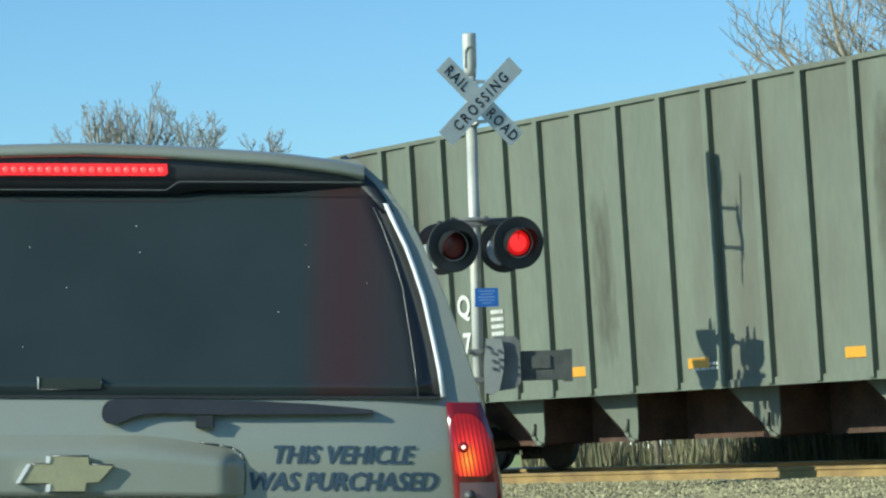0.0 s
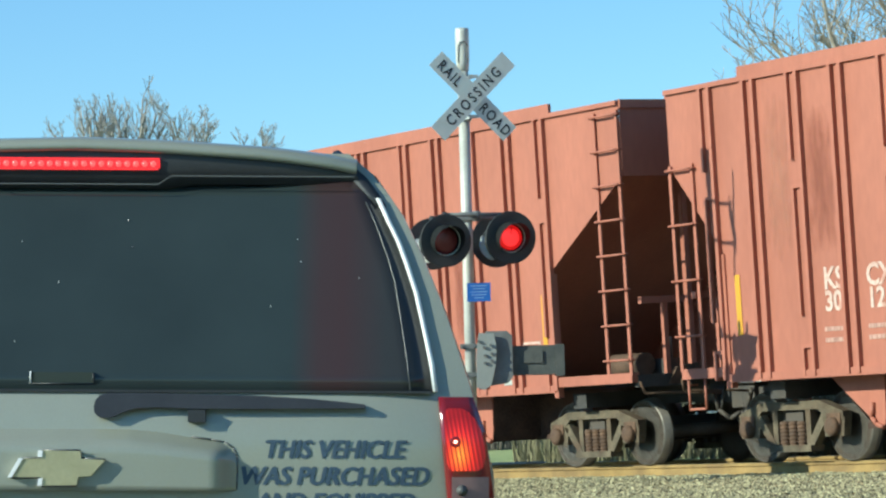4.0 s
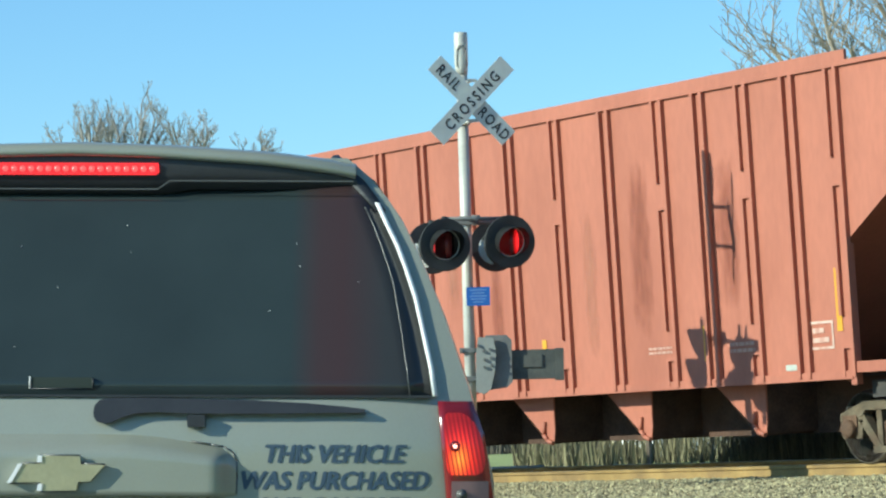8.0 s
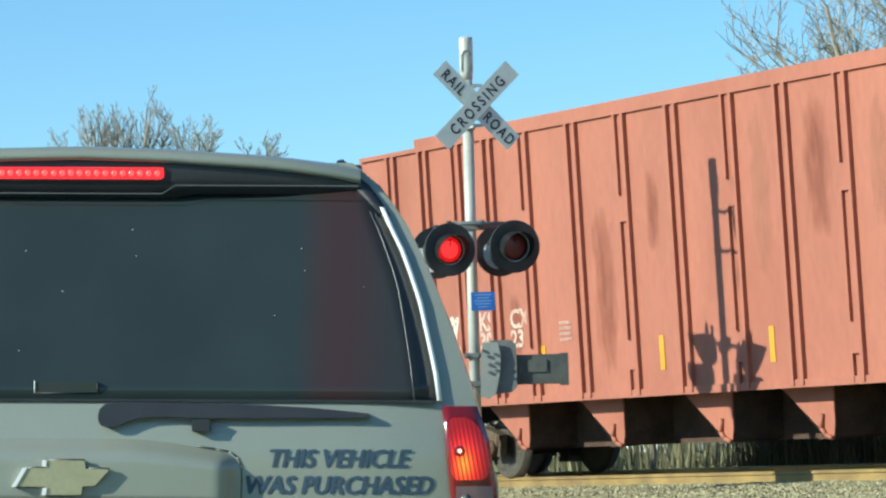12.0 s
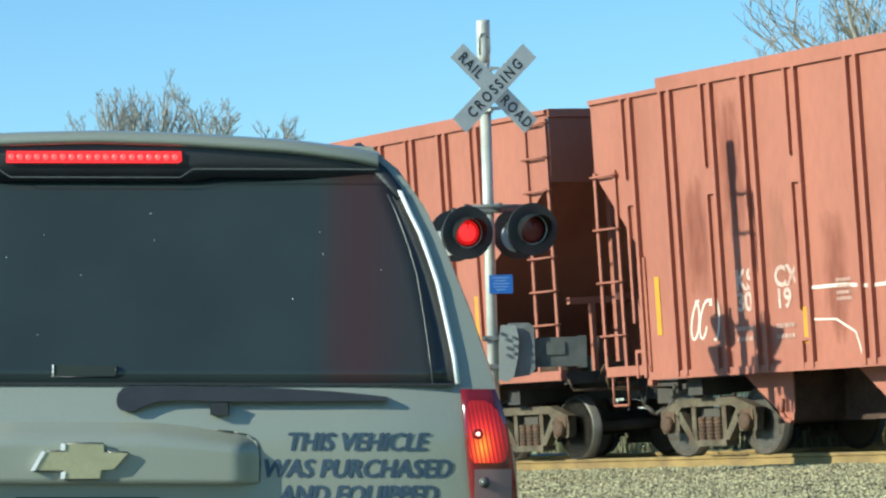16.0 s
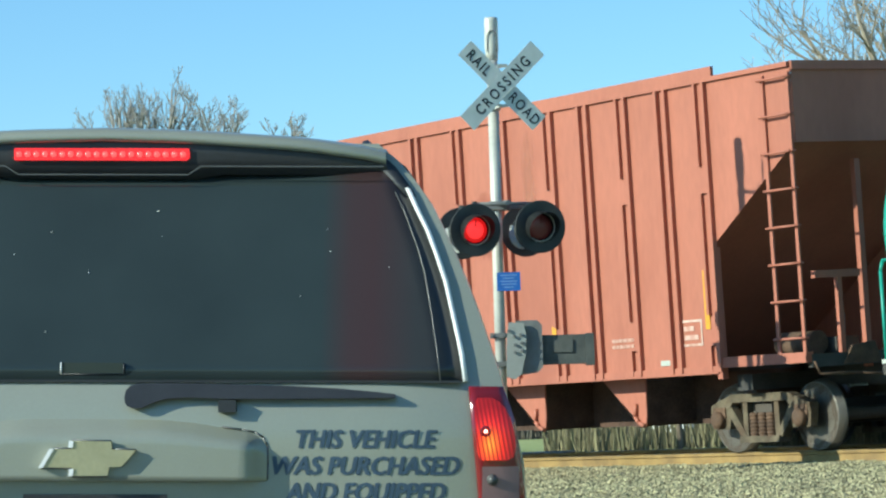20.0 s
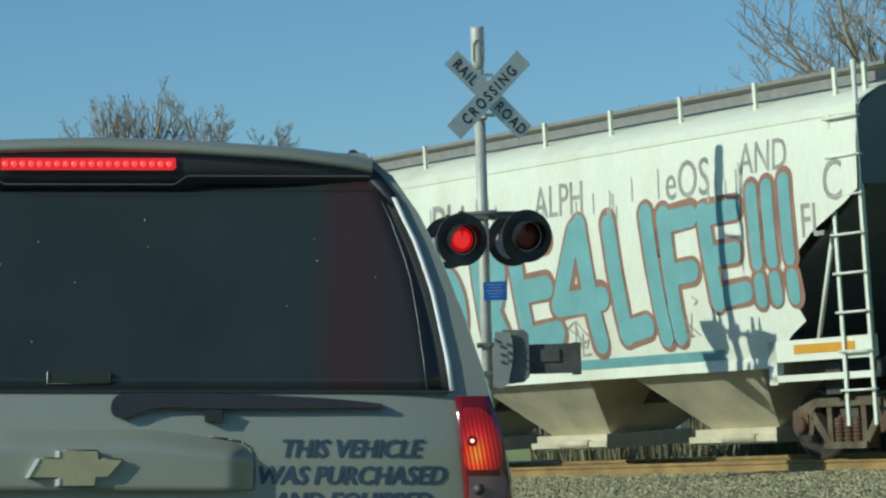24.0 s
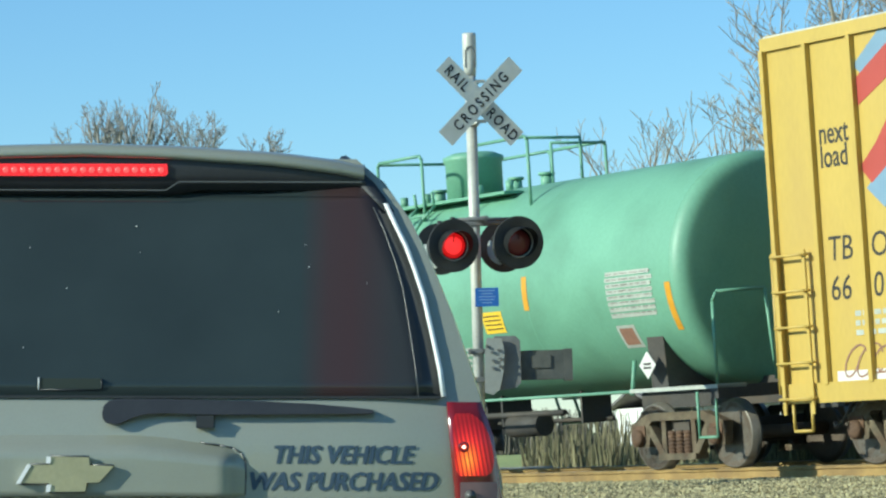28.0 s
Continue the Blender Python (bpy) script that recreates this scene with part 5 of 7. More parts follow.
red_first = open_hopper("open_hopper_car", "oxide-red ribbed open hopper car with weathered paint", RED, RED_LEN, [8.48, 7.6, 6.75, 5.93, 5.05, 3.88, 2.78, 1.65, 0.49, -0.57, -1.7, -2.86, -4.03, -4.89, -5.77, -6.67, -7.5], True, 4.765, (1.0, 1.80), [(x, 0.50) for x in (6.35, 4.1, 1.75, -0.25, -2.5, -4.9)])
reds = [red_first]
for k in range(1, 8):
    reds.append(copy_thing(red_first, Matrix.Identity(4)))
RED_MARKS = [("30\n81", False), ("30\n12", False), ("30\n20", False), ("30\n41", False), ("30\n23", False), ("30\n11", False), ("30\n19", True), ("30\n06", False)]
# every car wears its yellow strips in its own places; the second has lost one
RED_STRIPES = [(8.08, 5.68, 4.30, 2.01, -1.35, -4.85, -7.34), (8.08, 5.07, 2.12, -0.14, -3.85), (8.08, 5.05, 2.12, -1.14, -4.72, -7.34), (8.08, 5.07, 2.12, -0.11, -2.77, -4.79, -7.34),
               (8.08, 4.87, 2.18, -0.08, -3.85, -7.34), (8.08, 5.07, 2.12, -0.85, -3.67, -7.28), (8.08, 5.07, 2.12, -0.14, -3.74, -7.34), (8.08, 5.07, 2.12, -0.14, -3.85, -7.34)]
for k, car in enumerate(reds):
    car.name = "open_hopper_car"
    CARS.append((car, HEAD0 - RED_LEN * (k + 0.5)))
    y = 1.482
    for x in RED_STRIPES[k]:
        stripe(car, x, 1.36 if abs(x) < 7 else 1.60, 1.80 if abs(x) < 7 else 2.35, y)
    num = RED_MARKS[k][0].split("\n")
    for j, (a, b) in enumerate((("KS", num[0]), ("CX", num[1]))):
        train_text(car, a, 0.36, STENCIL_WORN, 6.42 - 0.78 * j, y, 2.075, "white stencilled reporting marks", weight=0.010, stretch=0.93)
        train_text(car, b, 0.33, STENCIL_WORN, 6.42 - 0.78 * j, y, 1.815, "", weight=0.010, stretch=0.98)
        bars(car, 6.45 - 0.80 * j, 1.40, 0.36, 0.26, 2, STENCIL_FADED, y, gap=0.6, seed=50 + j)
    bars(car, 4.46, 1.82, 0.28, 0.30, 4, STENCIL_FADED, y, seed=20 + k)
    bars(car, -5.2, 1.42, 0.5, 0.16, 2, STENCIL_FADED, y, seed=30 + k)
    if k < 5:
        bars(car, -3.5, 1.48, 0.5, 0.11, 2, STENCIL_FADED, y, seed=31 + k)
    data_box(car, -6.75, 1.40, 0.46, 0.335, y, STENCIL_WORN)
    part("maker_plate", box(bmesh.new(), -6.52, -6.28, y, y + 0.008, 1.17, 1.24), STENCIL_DULL, car, "small pale maker's plate near the sill")


def stain_matter(name, col):
    """A rubbed, rusty smear: dense in its middle and broken up towards its edges."""
    mt = matter(name, col, 0.8, var=0.15, scale=4, grain=30, bump=0.05)
    nt = mt.node_tree
    n, ln = nt.nodes, nt.links
    b = n["Principled BSDF"]
    tc = n.new("ShaderNodeTexCoord")
    sp = n.new("ShaderNodeSeparateXYZ")
    ln.new(tc.outputs["Generated"], sp.inputs[0])

    def node(op, a, c):
        m = n.new("ShaderNodeMath")
        m.operation = op
        for i, v in enumerate((a, c)):
            if isinstance(v, (int, float)):
                m.inputs[i].default_value = v
            else:
                ln.new(v, m.inputs[i])
        return m.outputs[0]

    def hump(v):
        return node("MULTIPLY", node("MULTIPLY", v, node("SUBTRACT", 1.0, v)), 4.0)
    tex = n.new("ShaderNodeTexNoise")
    tex.inputs["Scale"].default_value, tex.inputs["Detail"].default_value = 7.0, 8.0
    mp = n.new("ShaderNodeMapping")
    mp.inputs["Scale"].default_value = (1.6, 1, 0.4)
    ln.new(tc.outputs["Object"], mp.inputs[0])
    ln.new(mp.outputs[0], tex.inputs["Vector"])
    body = node("MULTIPLY", hump(sp.outputs[0]), node("POWER", hump(sp.outputs[2]), 0.5))
    mr = n.new("ShaderNodeMapRange")
    mr.inputs["From Min"].default_value, mr.inputs["From Max"].default_value = 0.55, 1.05
    mr.inputs["To Max"].default_value = 0.5
    ln.new(node("ADD", node("MULTIPLY", body, 0.62), node("MULTIPLY", tex.outputs[0], 0.75)), mr.inputs[0])
    ln.new(mr.outputs[0], b.inputs["Alpha"])
    return mt


GREY_STAIN = stain_matter("brown_smear", (0.095, 0.085, 0.062))
RED_STAIN = stain_matter("dark_red_smear", (0.27, 0.075, 0.043))
RED_CHALK = stain_matter("chalky_faded_patch", (0.45, 0.19, 0.12))


def stain(car, mt, x, z0, z1, w, y):
    bm = bmesh.new()
    skin(bm, [[(x - w / 2, y, z), (x + w / 2, y, z)] for z in (z0, (z0 + z1) / 2, z1)])
    return part("stain", bm, mt, car, "weathered smear on the paint")


stain(grey_car, GREY_STAIN, 3.45, 1.35, 3.75, 0.62, 1.4785)
stain(grey_car, GREY_STAIN, -2.3, 2.2, 4.4, 0.5, 1.4785)
stain(reds[4], RED_STAIN, 3.35, 1.3, 3.6, 0.6, 1.4785)
srng = random.Random(44)
gaps = [-6.2, -5.3, -3.45, -2.3, -1.15, -0.05, 1.05, 2.2, 3.3, 4.45, 5.5, 6.35, 7.15]
for car in reds:
    for x in srng.sample(gaps, 7):
        z0 = srng.uniform(1.22, 2.9)
        stain(car, srng.choice((RED_STAIN, RED_STAIN, RED_CHALK)), x, z0, min(4.55, z0 + srng.uniform(0.9, 2.4)), srng.uniform(0.35, 0.7), 1.4780)
# ---- tank cars, covered hopper, boxcar ----
TANK_R, TANK_Z = 1.525, 2.55


def drape(ob, f, lift=0.004, step=0.12):
    """Bends flat lettering on to a surface whose depth at height z is f(z)."""
    bm = bmesh.new()
    bm.from_mesh(ob.data)
    zo = ob.matrix_basis.translation.z
    zs = [v.co.z for v in bm.verts]
    z = min(zs) + step
    while z < max(zs):
        bmesh.ops.bisect_plane(bm, geom=bm.verts[:] + bm.edges[:] + bm.faces[:], plane_co=(0, 0, z), plane_no=(0, 0, 1))
        z += step
    y0 = ob.matrix_basis.translation.y
    turned_round = ob.matrix_basis.to_euler().z ** 2 > 1
    for v in bm.verts:
        d = f(zo + v.co.z) + lift
        if turned_round:
            v.co.y = -(d - y0) + v.co.y
        else:
            v.co.y = d - y0 + (v.co.y - y0 if abs(y0) < 1e-6 else v.co.y)
    bm.to_mesh(ob.data)
    bm.free()
    return ob


def tank_depth(z):
    return math.sqrt(max(0.02, TANK_R ** 2 - (z - TANK_Z) ** 2))


def wrapped_band(car, x0, x1, z0, z1, mt, name, label="", lift=0.005, f=tank_depth):
    n = max(2, int((z1 - z0) / 0.07))
    bm = bmesh.new()
    rows = []
    for i in range(n + 1):
        z = z0 + (z1 - z0) * i / n
        rows.append([(x0, f(z) + lift, z), (x1, f(z) + lift, z)])
    skin(bm, rows)
    return part(name, bm, mt, car, label)


def wrapped_bars(car, x, z, w, h, rows, mt, seed, f=tank_depth, gap=0.45, name="stencil_print", lift=0.006):
    rng = random.Random(seed)
    bm = bmesh.new()
    for r in range(rows):
        zz = z + h * (1 - (r + 0.5) / rows)
        th = h / rows * (1 - gap) / 2
        xx = x
        while xx > x - w:
            xe = max(x - w, xx - rng.uniform(0.05, 0.22) * w)
            skin(bm, [[(xx, f(zz - th) + lift, zz - th), (xe, f(zz - th) + lift, zz - th)], [(xx, f(zz + th) + lift, zz + th), (xe, f(zz + th) + lift, zz + th)]])
            xx = xe - 0.04 * w
    return tagged(part(name, bm, mt, car), "rows of small unreadable print", kind="stuff")


def tank_car(label, paint, length, mark, brand, seed, extra, dome_x=1.0, rail_x=0.0):
    car = thing("tank_car", label, "tank car", group="freight train")
    hl = length / 2
    e = hl - 1.25                    # where the markings begin
    es, eb = hl - 0.97, hl - 1.38    # seams between shell and heads, fore and aft
    # dished heads: a rounded knuckle, then a shallow crown
    kr, turn_k, crown = 0.22, radians(78), 0.14
    knuckle = [(kr * math.sin(turn_k * i / 7), TANK_R - kr * (1 - math.cos(turn_k * i / 7))) for i in range(8)]
    ka, kb = knuckle[-1]
    dish = [(ka + crown * (1 - u * u), kb * u + 1e-4) for u in (0.0, 0.15, 0.3, 0.45, 0.6, 0.75, 0.88, 0.96)] + knuckle[:0:-1]
    prof = [(-eb - a, r) for a, r in dish]
    prof += [(-eb, TANK_R), (-eb + 0.015, TANK_R)] + [(-eb + (es + eb) * i / 12, TANK_R) for i in range(1, 12)] + [(es - 0.015, TANK_R), (es, TANK_R)]
    prof += [(es + a, r) for a, r in dish[::-1]]
    bm = bmesh.new()
    turned(bm, prof, origin=(0, 0, TANK_Z), axis="x", n=72)
    shell = part("tank_shell", bm, paint, car)
    seam = made("weld_seam", turned(bmesh.new(), [(-0.012, TANK_R - 0.01), (-0.008, TANK_R + 0.003), (0.008, TANK_R + 0.003), (0.012, TANK_R - 0.01)], origin=(0, 0, TANK_Z), axis="x", n=64), paint)
    for x in (-eb, -eb * 0.5, 0, es * 0.5, es):
        part("weld_seam", seam, paint, shell, m=pose(x, 0, 0))
    # saddles, stub sills, walkways
    for q in (-1, 1):
        bm = bmesh.new()
        box(bm, *sorted((q * (hl - 3.9), q * (hl - 0.65))), -0.26, 0.26, 0.80, 1.15)
        box(bm, *sorted((q * (hl - 0.62), q * (hl - 0.80))), -1.45, 1.45, 0.90, 1.06)
        part("stub_sill", bm, BLACK_STEEL, car)
        bm = bmesh.new()
        xb = q * (hl - 2.1)
        prism(bm, [(-1.25, 1.02), (1.25, 1.02), (1.30, 1.9), (0.9, 1.35), (0.0, 1.1), (-0.9, 1.35), (-1.30, 1.9)], xb - 0.18, xb + 0.18, axis="x")
        part("saddle", bm, BLACK_STEEL, car)
        for y in (1.0, -1.0):
            bm = bmesh.new()
            box(bm, *sorted((q * (hl - 2.5), q * (hl - 0.62))), y, y + (0.46 if y > 0 else -0.46), 1.03, 1.08)
            part("end_platform", bm, STENCIL_DULL if paint is not TEAL else paint, car, "steel end platform")
        for y in (1.42, -1.42):
            bm = bmesh.new()
            pipe(bm, [(q * (hl - 0.66), y, 1.05), (q * (hl - 0.66), y, 2.12), (q * (hl - 0.64), y * 0.96, 2.24), (q * (hl - 0.58), y * 0.45, 2.26), (q * (hl - 0.58), y * 0.38, 1.1)], 0.022, n=8)
            part("handrail", bm, paint, car)
            bm = bmesh.new()
            pipe(bm, [(q * (hl - 0.72), y, 1.0), (q * (hl - 0.72), y, 0.42), (q * (hl - 1.1), y, 0.42), (q * (hl - 1.1), y, 1.0)], 0.02)
            part("stirrup", bm, paint, car)
            bm = bmesh.new()
            rod(bm, (q * (hl - 2.5), y, 1.0), (q * (hl - 2.5), y * 0.95, 1.45), 0.03, n=8)
            part("platform_post", bm, paint, car)
    for y in (1.42, -1.42):
        bm = bmesh.new()
        rod(bm, (-(hl - 2.5), y, 1.05), (hl - 2.5, y, 1.05), 0.022, n=8)
        part("safety_rail", bm, paint, car)
    # brake rigging below
    for nm, a, b, r in (("train_line", (-2.6, 0.5, 0.82), (1.2, 0.5, 0.82), 0.045), ("brake_rod", (-3.2, 0.1, 0.70), (3.4, 0.1, 0.70), 0.03), ("air_reservoir", (-2.0, 0.45, 0.66), (-1.2, 0.45, 0.66), 0.16), ("bottom_outlet", (0, 0, 0.30), (0, 0, 0.62), 0.12)):
        part(nm, rod(bmesh.new(), a, b, r, n=14), BLACK_STEEL, car)
    part("brake_valve", box(bmesh.new(), 0.62, 0.94, 0.38, 0.70, 0.50, 0.82), BLACK_STEEL, car, bevel=0.03)
    part("outlet_skid", box(bmesh.new(), -0.28, 0.28, -0.28, 0.28, 0.62, 1.08), BLACK_STEEL, car, bevel=0.03)
    for x in (-3.0, -1.0, 1.4, 3.0):
        part("hanger", box(bmesh.new(), x - 0.02, x + 0.02, 0.0, 0.5, 0.66, 1.15), BLACK_STEEL, car)
    # dome platform, valve housing, rails and ladder
    zt = TANK_Z + TANK_R
    bm = bmesh.new()
    turned(bm, [(zt - 0.05, 0.42), (zt + 0.48, 0.42), (zt + 0.52, 0.45), (zt + 0.58, 0.45), (zt + 0.64, 0.30), (zt + 0.66, 0.0001)], origin=(dome_x, 0, 0), axis="z", n=32)
    part("valve_housing", bm, paint, car, "round green valve housing on top")
    bm = bmesh.new()
    for y in (-0.95, 0.62):
        box(bm, -2.1, 2.1, y, y + 0.33, zt - 0.14 if abs(y + 0.16) > 0.4 else zt, zt - 0.10)
    for x in (-1.5, -0.7, 0.75, 1.4):
        rod(bm, (x, -0.2, zt - 0.05), (x, -0.2, zt + 0.16), 0.09, n=12)
        rod(bm, (x, -0.2, zt + 0.16), (x, -0.2, zt + 0.2), 0.12, n=12)
        rod(bm, (x + 0.3, 0.25, zt - 0.05), (x + 0.3, 0.25, zt + 0.12), 0.06, n=10)
    part("top_platform", bm, paint, car, "green grating and fittings on top")
    zr = zt + 0.60
    zl = TANK_Z + math.sqrt(TANK_R ** 2 - 0.98 ** 2) - 0.1
    for y, x0, x1 in ((0.98, 2.02, 0.78), (0.98, -0.62, -2.0), (-0.98, 2.0, 0.3), (-0.98, 0.3, -1.1)):
        bm = bmesh.new()
        x0, x1 = x0 + rail_x, x1 + rail_x
        pipe(bm, [(x0, y, zl), (x0, y, zr - 0.06), (x0 - 0.06, y, zr), (x1 + 0.06, y, zr), (x1, y, zr - 0.06), (x1, y, zl)], 0.024, n=8)
        part("top_railing", bm, paint, car, "tubular railing hoop beside the top platform")
    for x, y0, y1 in ((2.02, 0.95, -0.95), (-1.95, 0.95, 0.05), (-1.15, -0.95, 0.0)):
        bm = bmesh.new()
        x += rail_x
        pipe(bm, [(x, y0, zr - 0.02), (x, y1, zr - 0.02), (x, y1, zt - 0.1)], 0.022, n=8)
        part("end_railing", bm, paint, car, "tubular railing across the platform end")
    for y in (1, -1):
        bm = bmesh.new()
        for x in (-0.24, 0.24):
            pts = [(x, y * (TANK_R + 0.13) * math.cos(a), TANK_Z + (TANK_R + 0.13) * math.sin(a)) for a in [radians(d) for d in range(-45, 56, 10)]]
            pipe(bm, pts + [(x, y * 0.98, zt + 0.05)], 0.024, n=7)
            pipe(bm, [pts[0], (x, y * 1.42, 0.62)], 0.024, n=7)
        for d in range(-42, 60, 15):
            a = radians(d)
            rod(bm, (-0.32, y * (TANK_R + 0.13) * math.cos(a), TANK_Z + (TANK_R + 0.13) * math.sin(a)), (0.32, y * (TANK_R + 0.13) * math.cos(a), TANK_Z + (TANK_R + 0.13) * math.sin(a)), 0.018, n=6)
        for z in (0.64, 1.0):
            rod(bm, (-0.24, y * 1.42, z), (0.24, y * 1.42, z), 0.02, n=6)
        part("side_ladder", bm, paint, car, "green side ladder curving over the tank")
    for x in (-hl + 2.05, hl - 2.05):
        add_bogie(car, x)
    add_coupler(car, hl)
    # markings
    for x in ((e + 0.21, 3.61, 1.35, -2.99, -e + 0.24) if brand else (e - 0.35, 3.80, 1.52, -1.04, -3.3, -e + 0.2)):
        wrapped_band(car, x - 0.06, x + 0.06, (1.80 if abs(x) > e - 0.5 else 2.02) if brand or abs(x) > e - 0.5 else 2.24, 2.42 if brand or abs(x) > e - 0.5 else 2.70, REFLECT_YELLOW, "reflective_stripe", "orange reflective strip")
    if brand:
        # the owner's big word mark, as plain slanted blocks
        x = hl - 1.75
        for k in range(6):
            bm = bmesh.new()
            z0, z1 = 2.50, 2.98
            w = 0.48
            def slab(a, b, za, zb):
                rr = []
                n = 4
                for i in range(n + 1):
                    z = za + (zb - za) * i / n
                    sl = -(z - z0) * 0.22
                    rr.append([(x - a + sl, tank_depth(z) + 0.006, z), (x - b + sl, tank_depth(z) + 0.006, z)])
                skin(bm, rr)
            slab(0.0, 0.14, z0, z1)
            slab(w - 0.14, w, z0, z1)
            slab(0.14, w - 0.14, z1 - 0.13, z1)
            slab(0.14, w - 0.14, z0, z0 + 0.13)
            x -= w + 0.125
            part("mark_block", bm, STENCIL, car, "white slanted block of a word mark")
    t = train_text(car, mark, 0.36 if brand else 0.44, STENCIL, e - 0.48 if brand else 5.92, 1.5, 2.09 if brand else 2.04, "white reporting mark and number", weight=0.016, stretch=0.82 if brand else 0.80)
    drape(t, tank_depth)
    wrapped_bars(car, e - 0.65, 1.66, 1.72, 0.30, 2, STENCIL, seed, gap=0.6)
    wrapped_bars(car, *((3.0, 2.0, 0.7, 0.24) if brand else (-2.2, 2.0, 0.4, 0.24)), 4, STENCIL_BLACK, seed + 5, gap=0.7, lift=0.009)
    wrapped_bars(car, *((2.4, 3.05, 0.6, 0.30) if brand else (-0.78, 1.52, 0.86, 0.30)), 4, STENCIL, seed + 1)
    wrapped_bars(car, 2.4, 1.68, 0.42, 0.18, 3, STENCIL, seed + 2)
    part_name = "hazard_notice"
    wrapped_band(car, *((2.23, 3.07) if brand else (-2.65, -2.15)), 1.97, 2.27, LABEL_YELLOW, part_name, "yellow printed notice")
    rng = random.Random(seed + 3)
    for r in range(8):
        z0 = 2.02 + 0.078 * r
        x1 = -5.2 - (rng.uniform(0, 0.12) if r == 7 else 0)
        wrapped_band(car, -6.25 + rng.uniform(0, 0.06), x1, z0, z0 + 0.056, STENCIL_DULL, "data_line", "")
    wrapped_bars(car, -5.24, 2.03, 0.98, 0.60, 8, SPRAY_BLACK, seed + 9, gap=0.72, name="table_print", lift=0.0085)
    wrapped_band(car, -4.75 if brand else -5.6, -4.35 if brand else -5.2, 1.62, 1.92, STENCIL_DULL, "placard", "small square placard")
    wrapped_band(car, -4.70 if brand else -5.55, -4.40 if brand else -5.25, 1.66, 1.88, SPRAY_BROWN, "placard_print", "", lift=0.009)
    extra(car, e)
    return car


def plain(car, e):
    pass


def diamond(car, e):
    """A white square placard, hung on its corner beside the platform."""
    bm = bmesh.new()
    prism(bm, [(-5.92, 1.20), (-5.74, 1.38), (-5.92, 1.56), (-6.10, 1.38)], 1.44, 1.446)
    part("placard", bm, STENCIL, car, "white diamond placard")
    bars(car, -5.84, 1.32, 0.16, 0.10, 2, STENCIL_BLACK, 1.4475, name="placard_print", seed=90)


def scribble(car, mt, x, z, w, h, n, seed, f, r=0.02, name="spray_scribble"):
    """A sprayed scrawl of loops, as thin raised strokes on the surface."""
    rng = random.Random(seed)
    bm = bmesh.new()
    for k in range(n):
        cx = x - w * (k + 0.5) / n
        pts = []
        ph, a, b = rng.uniform(0, 6), rng.uniform(0.25, 0.5), rng.uniform(0.6, 1.0)
        turns = rng.uniform(0.7, 1.3)
        for i in range(13):
            u = i / 12
            ang = ph + u * 6.28 * turns
            zz = z + h * (0.5 + 0.5 * b * math.sin(ang))
            xx = cx + w / n * a * 1.6 * math.cos(ang * 1.0 + 0.5) - w / n * (u - 0.5) * 0.5
            pts.append((xx, zz))
        for (xa, za), (xb, zb_) in zip(pts, pts[1:]):
            d = Vector((xb - xa, zb_ - za))
            if d.length < 1e-4:
                continue
            nrm = Vector((-d.y, d.x)).normalized() * r
            q = [(xa + nrm.x, za + nrm.y), (xb + nrm.x, zb_ + nrm.y), (xb - nrm.x, zb_ - nrm.y), (xa - nrm.x, za - nrm.y)]
            bm.faces.new([bm.verts.new((px, f(pz) + 0.006, pz)) for px, pz in q])
    return tagged(part(name, bm, mt, car), "sprayed scrawl", kind="stuff")


def tag_white(car, e):
    # a crowded white tag with an underline and a few dots
    lines = [
        [(-0.96, 2.02), (-1.03, 1.76), (-1.19, 1.78), (-1.18, 1.98), (-1.02, 1.98)], [(-1.24, 2.12), (-1.32, 1.76), (-1.41, 1.95), (-1.5, 1.78), (-1.48, 2.1)],
        [(-1.60, 1.80), (-1.67, 2.12), (-1.84, 2.06), (-1.82, 1.8), (-1.62, 1.82), (-1.75, 2.0)], [(-1.95, 1.78), (-2.02, 2.2), (-2.18, 1.82), (-2.0, 1.95), (-2.14, 2.02)],
        [(-2.30, 2.12), (-2.28, 1.82), (-2.45, 1.78), (-2.5, 2.02), (-2.34, 2.06), (-2.4, 1.9)], [(-2.57, 1.84), (-2.66, 2.15), (-2.79, 1.86), (-2.68, 2.0)],
        [(-2.24, 2.12), (-2.15, 2.29), (-2.06, 2.14)], [(-2.85, 2.06), (-3.2, 1.98)], [(-2.9, 1.84), (-2.96, 1.82)], [(-3.02, 1.9), (-3.08, 1.88)],
        [(-1.42, 1.48), (-1.55, 1.62), (-1.72, 1.64), (-1.85, 1.54), (-2.0, 1.62), (-2.3, 1.52)], [(-0.92, 1.95), (-1.3, 1.86), (-1.9, 1.9), (-2.6, 1.95)],
    ]
    strokes(car, STENCIL, lines, tank_depth, 0.034, label="crowded white sprayed tag")
    wrapped_band(car, -1.75, -1.24, 2.46, 2.60, LABEL_YELLOW, "notice_panel", "yellow lettered panel")
    wrapped_band(car, -2.32, -1.76, 2.46, 2.58, STENCIL_DULL, "notice_panel", "grey faded panel")
    wrapped_bars(car, -5.5, 1.68, 0.55, 0.26, 2, STENCIL_DULL, 78, gap=0.25)


# sprayed scrawls on some of the red cars
flat_red = lambda z: 1.476


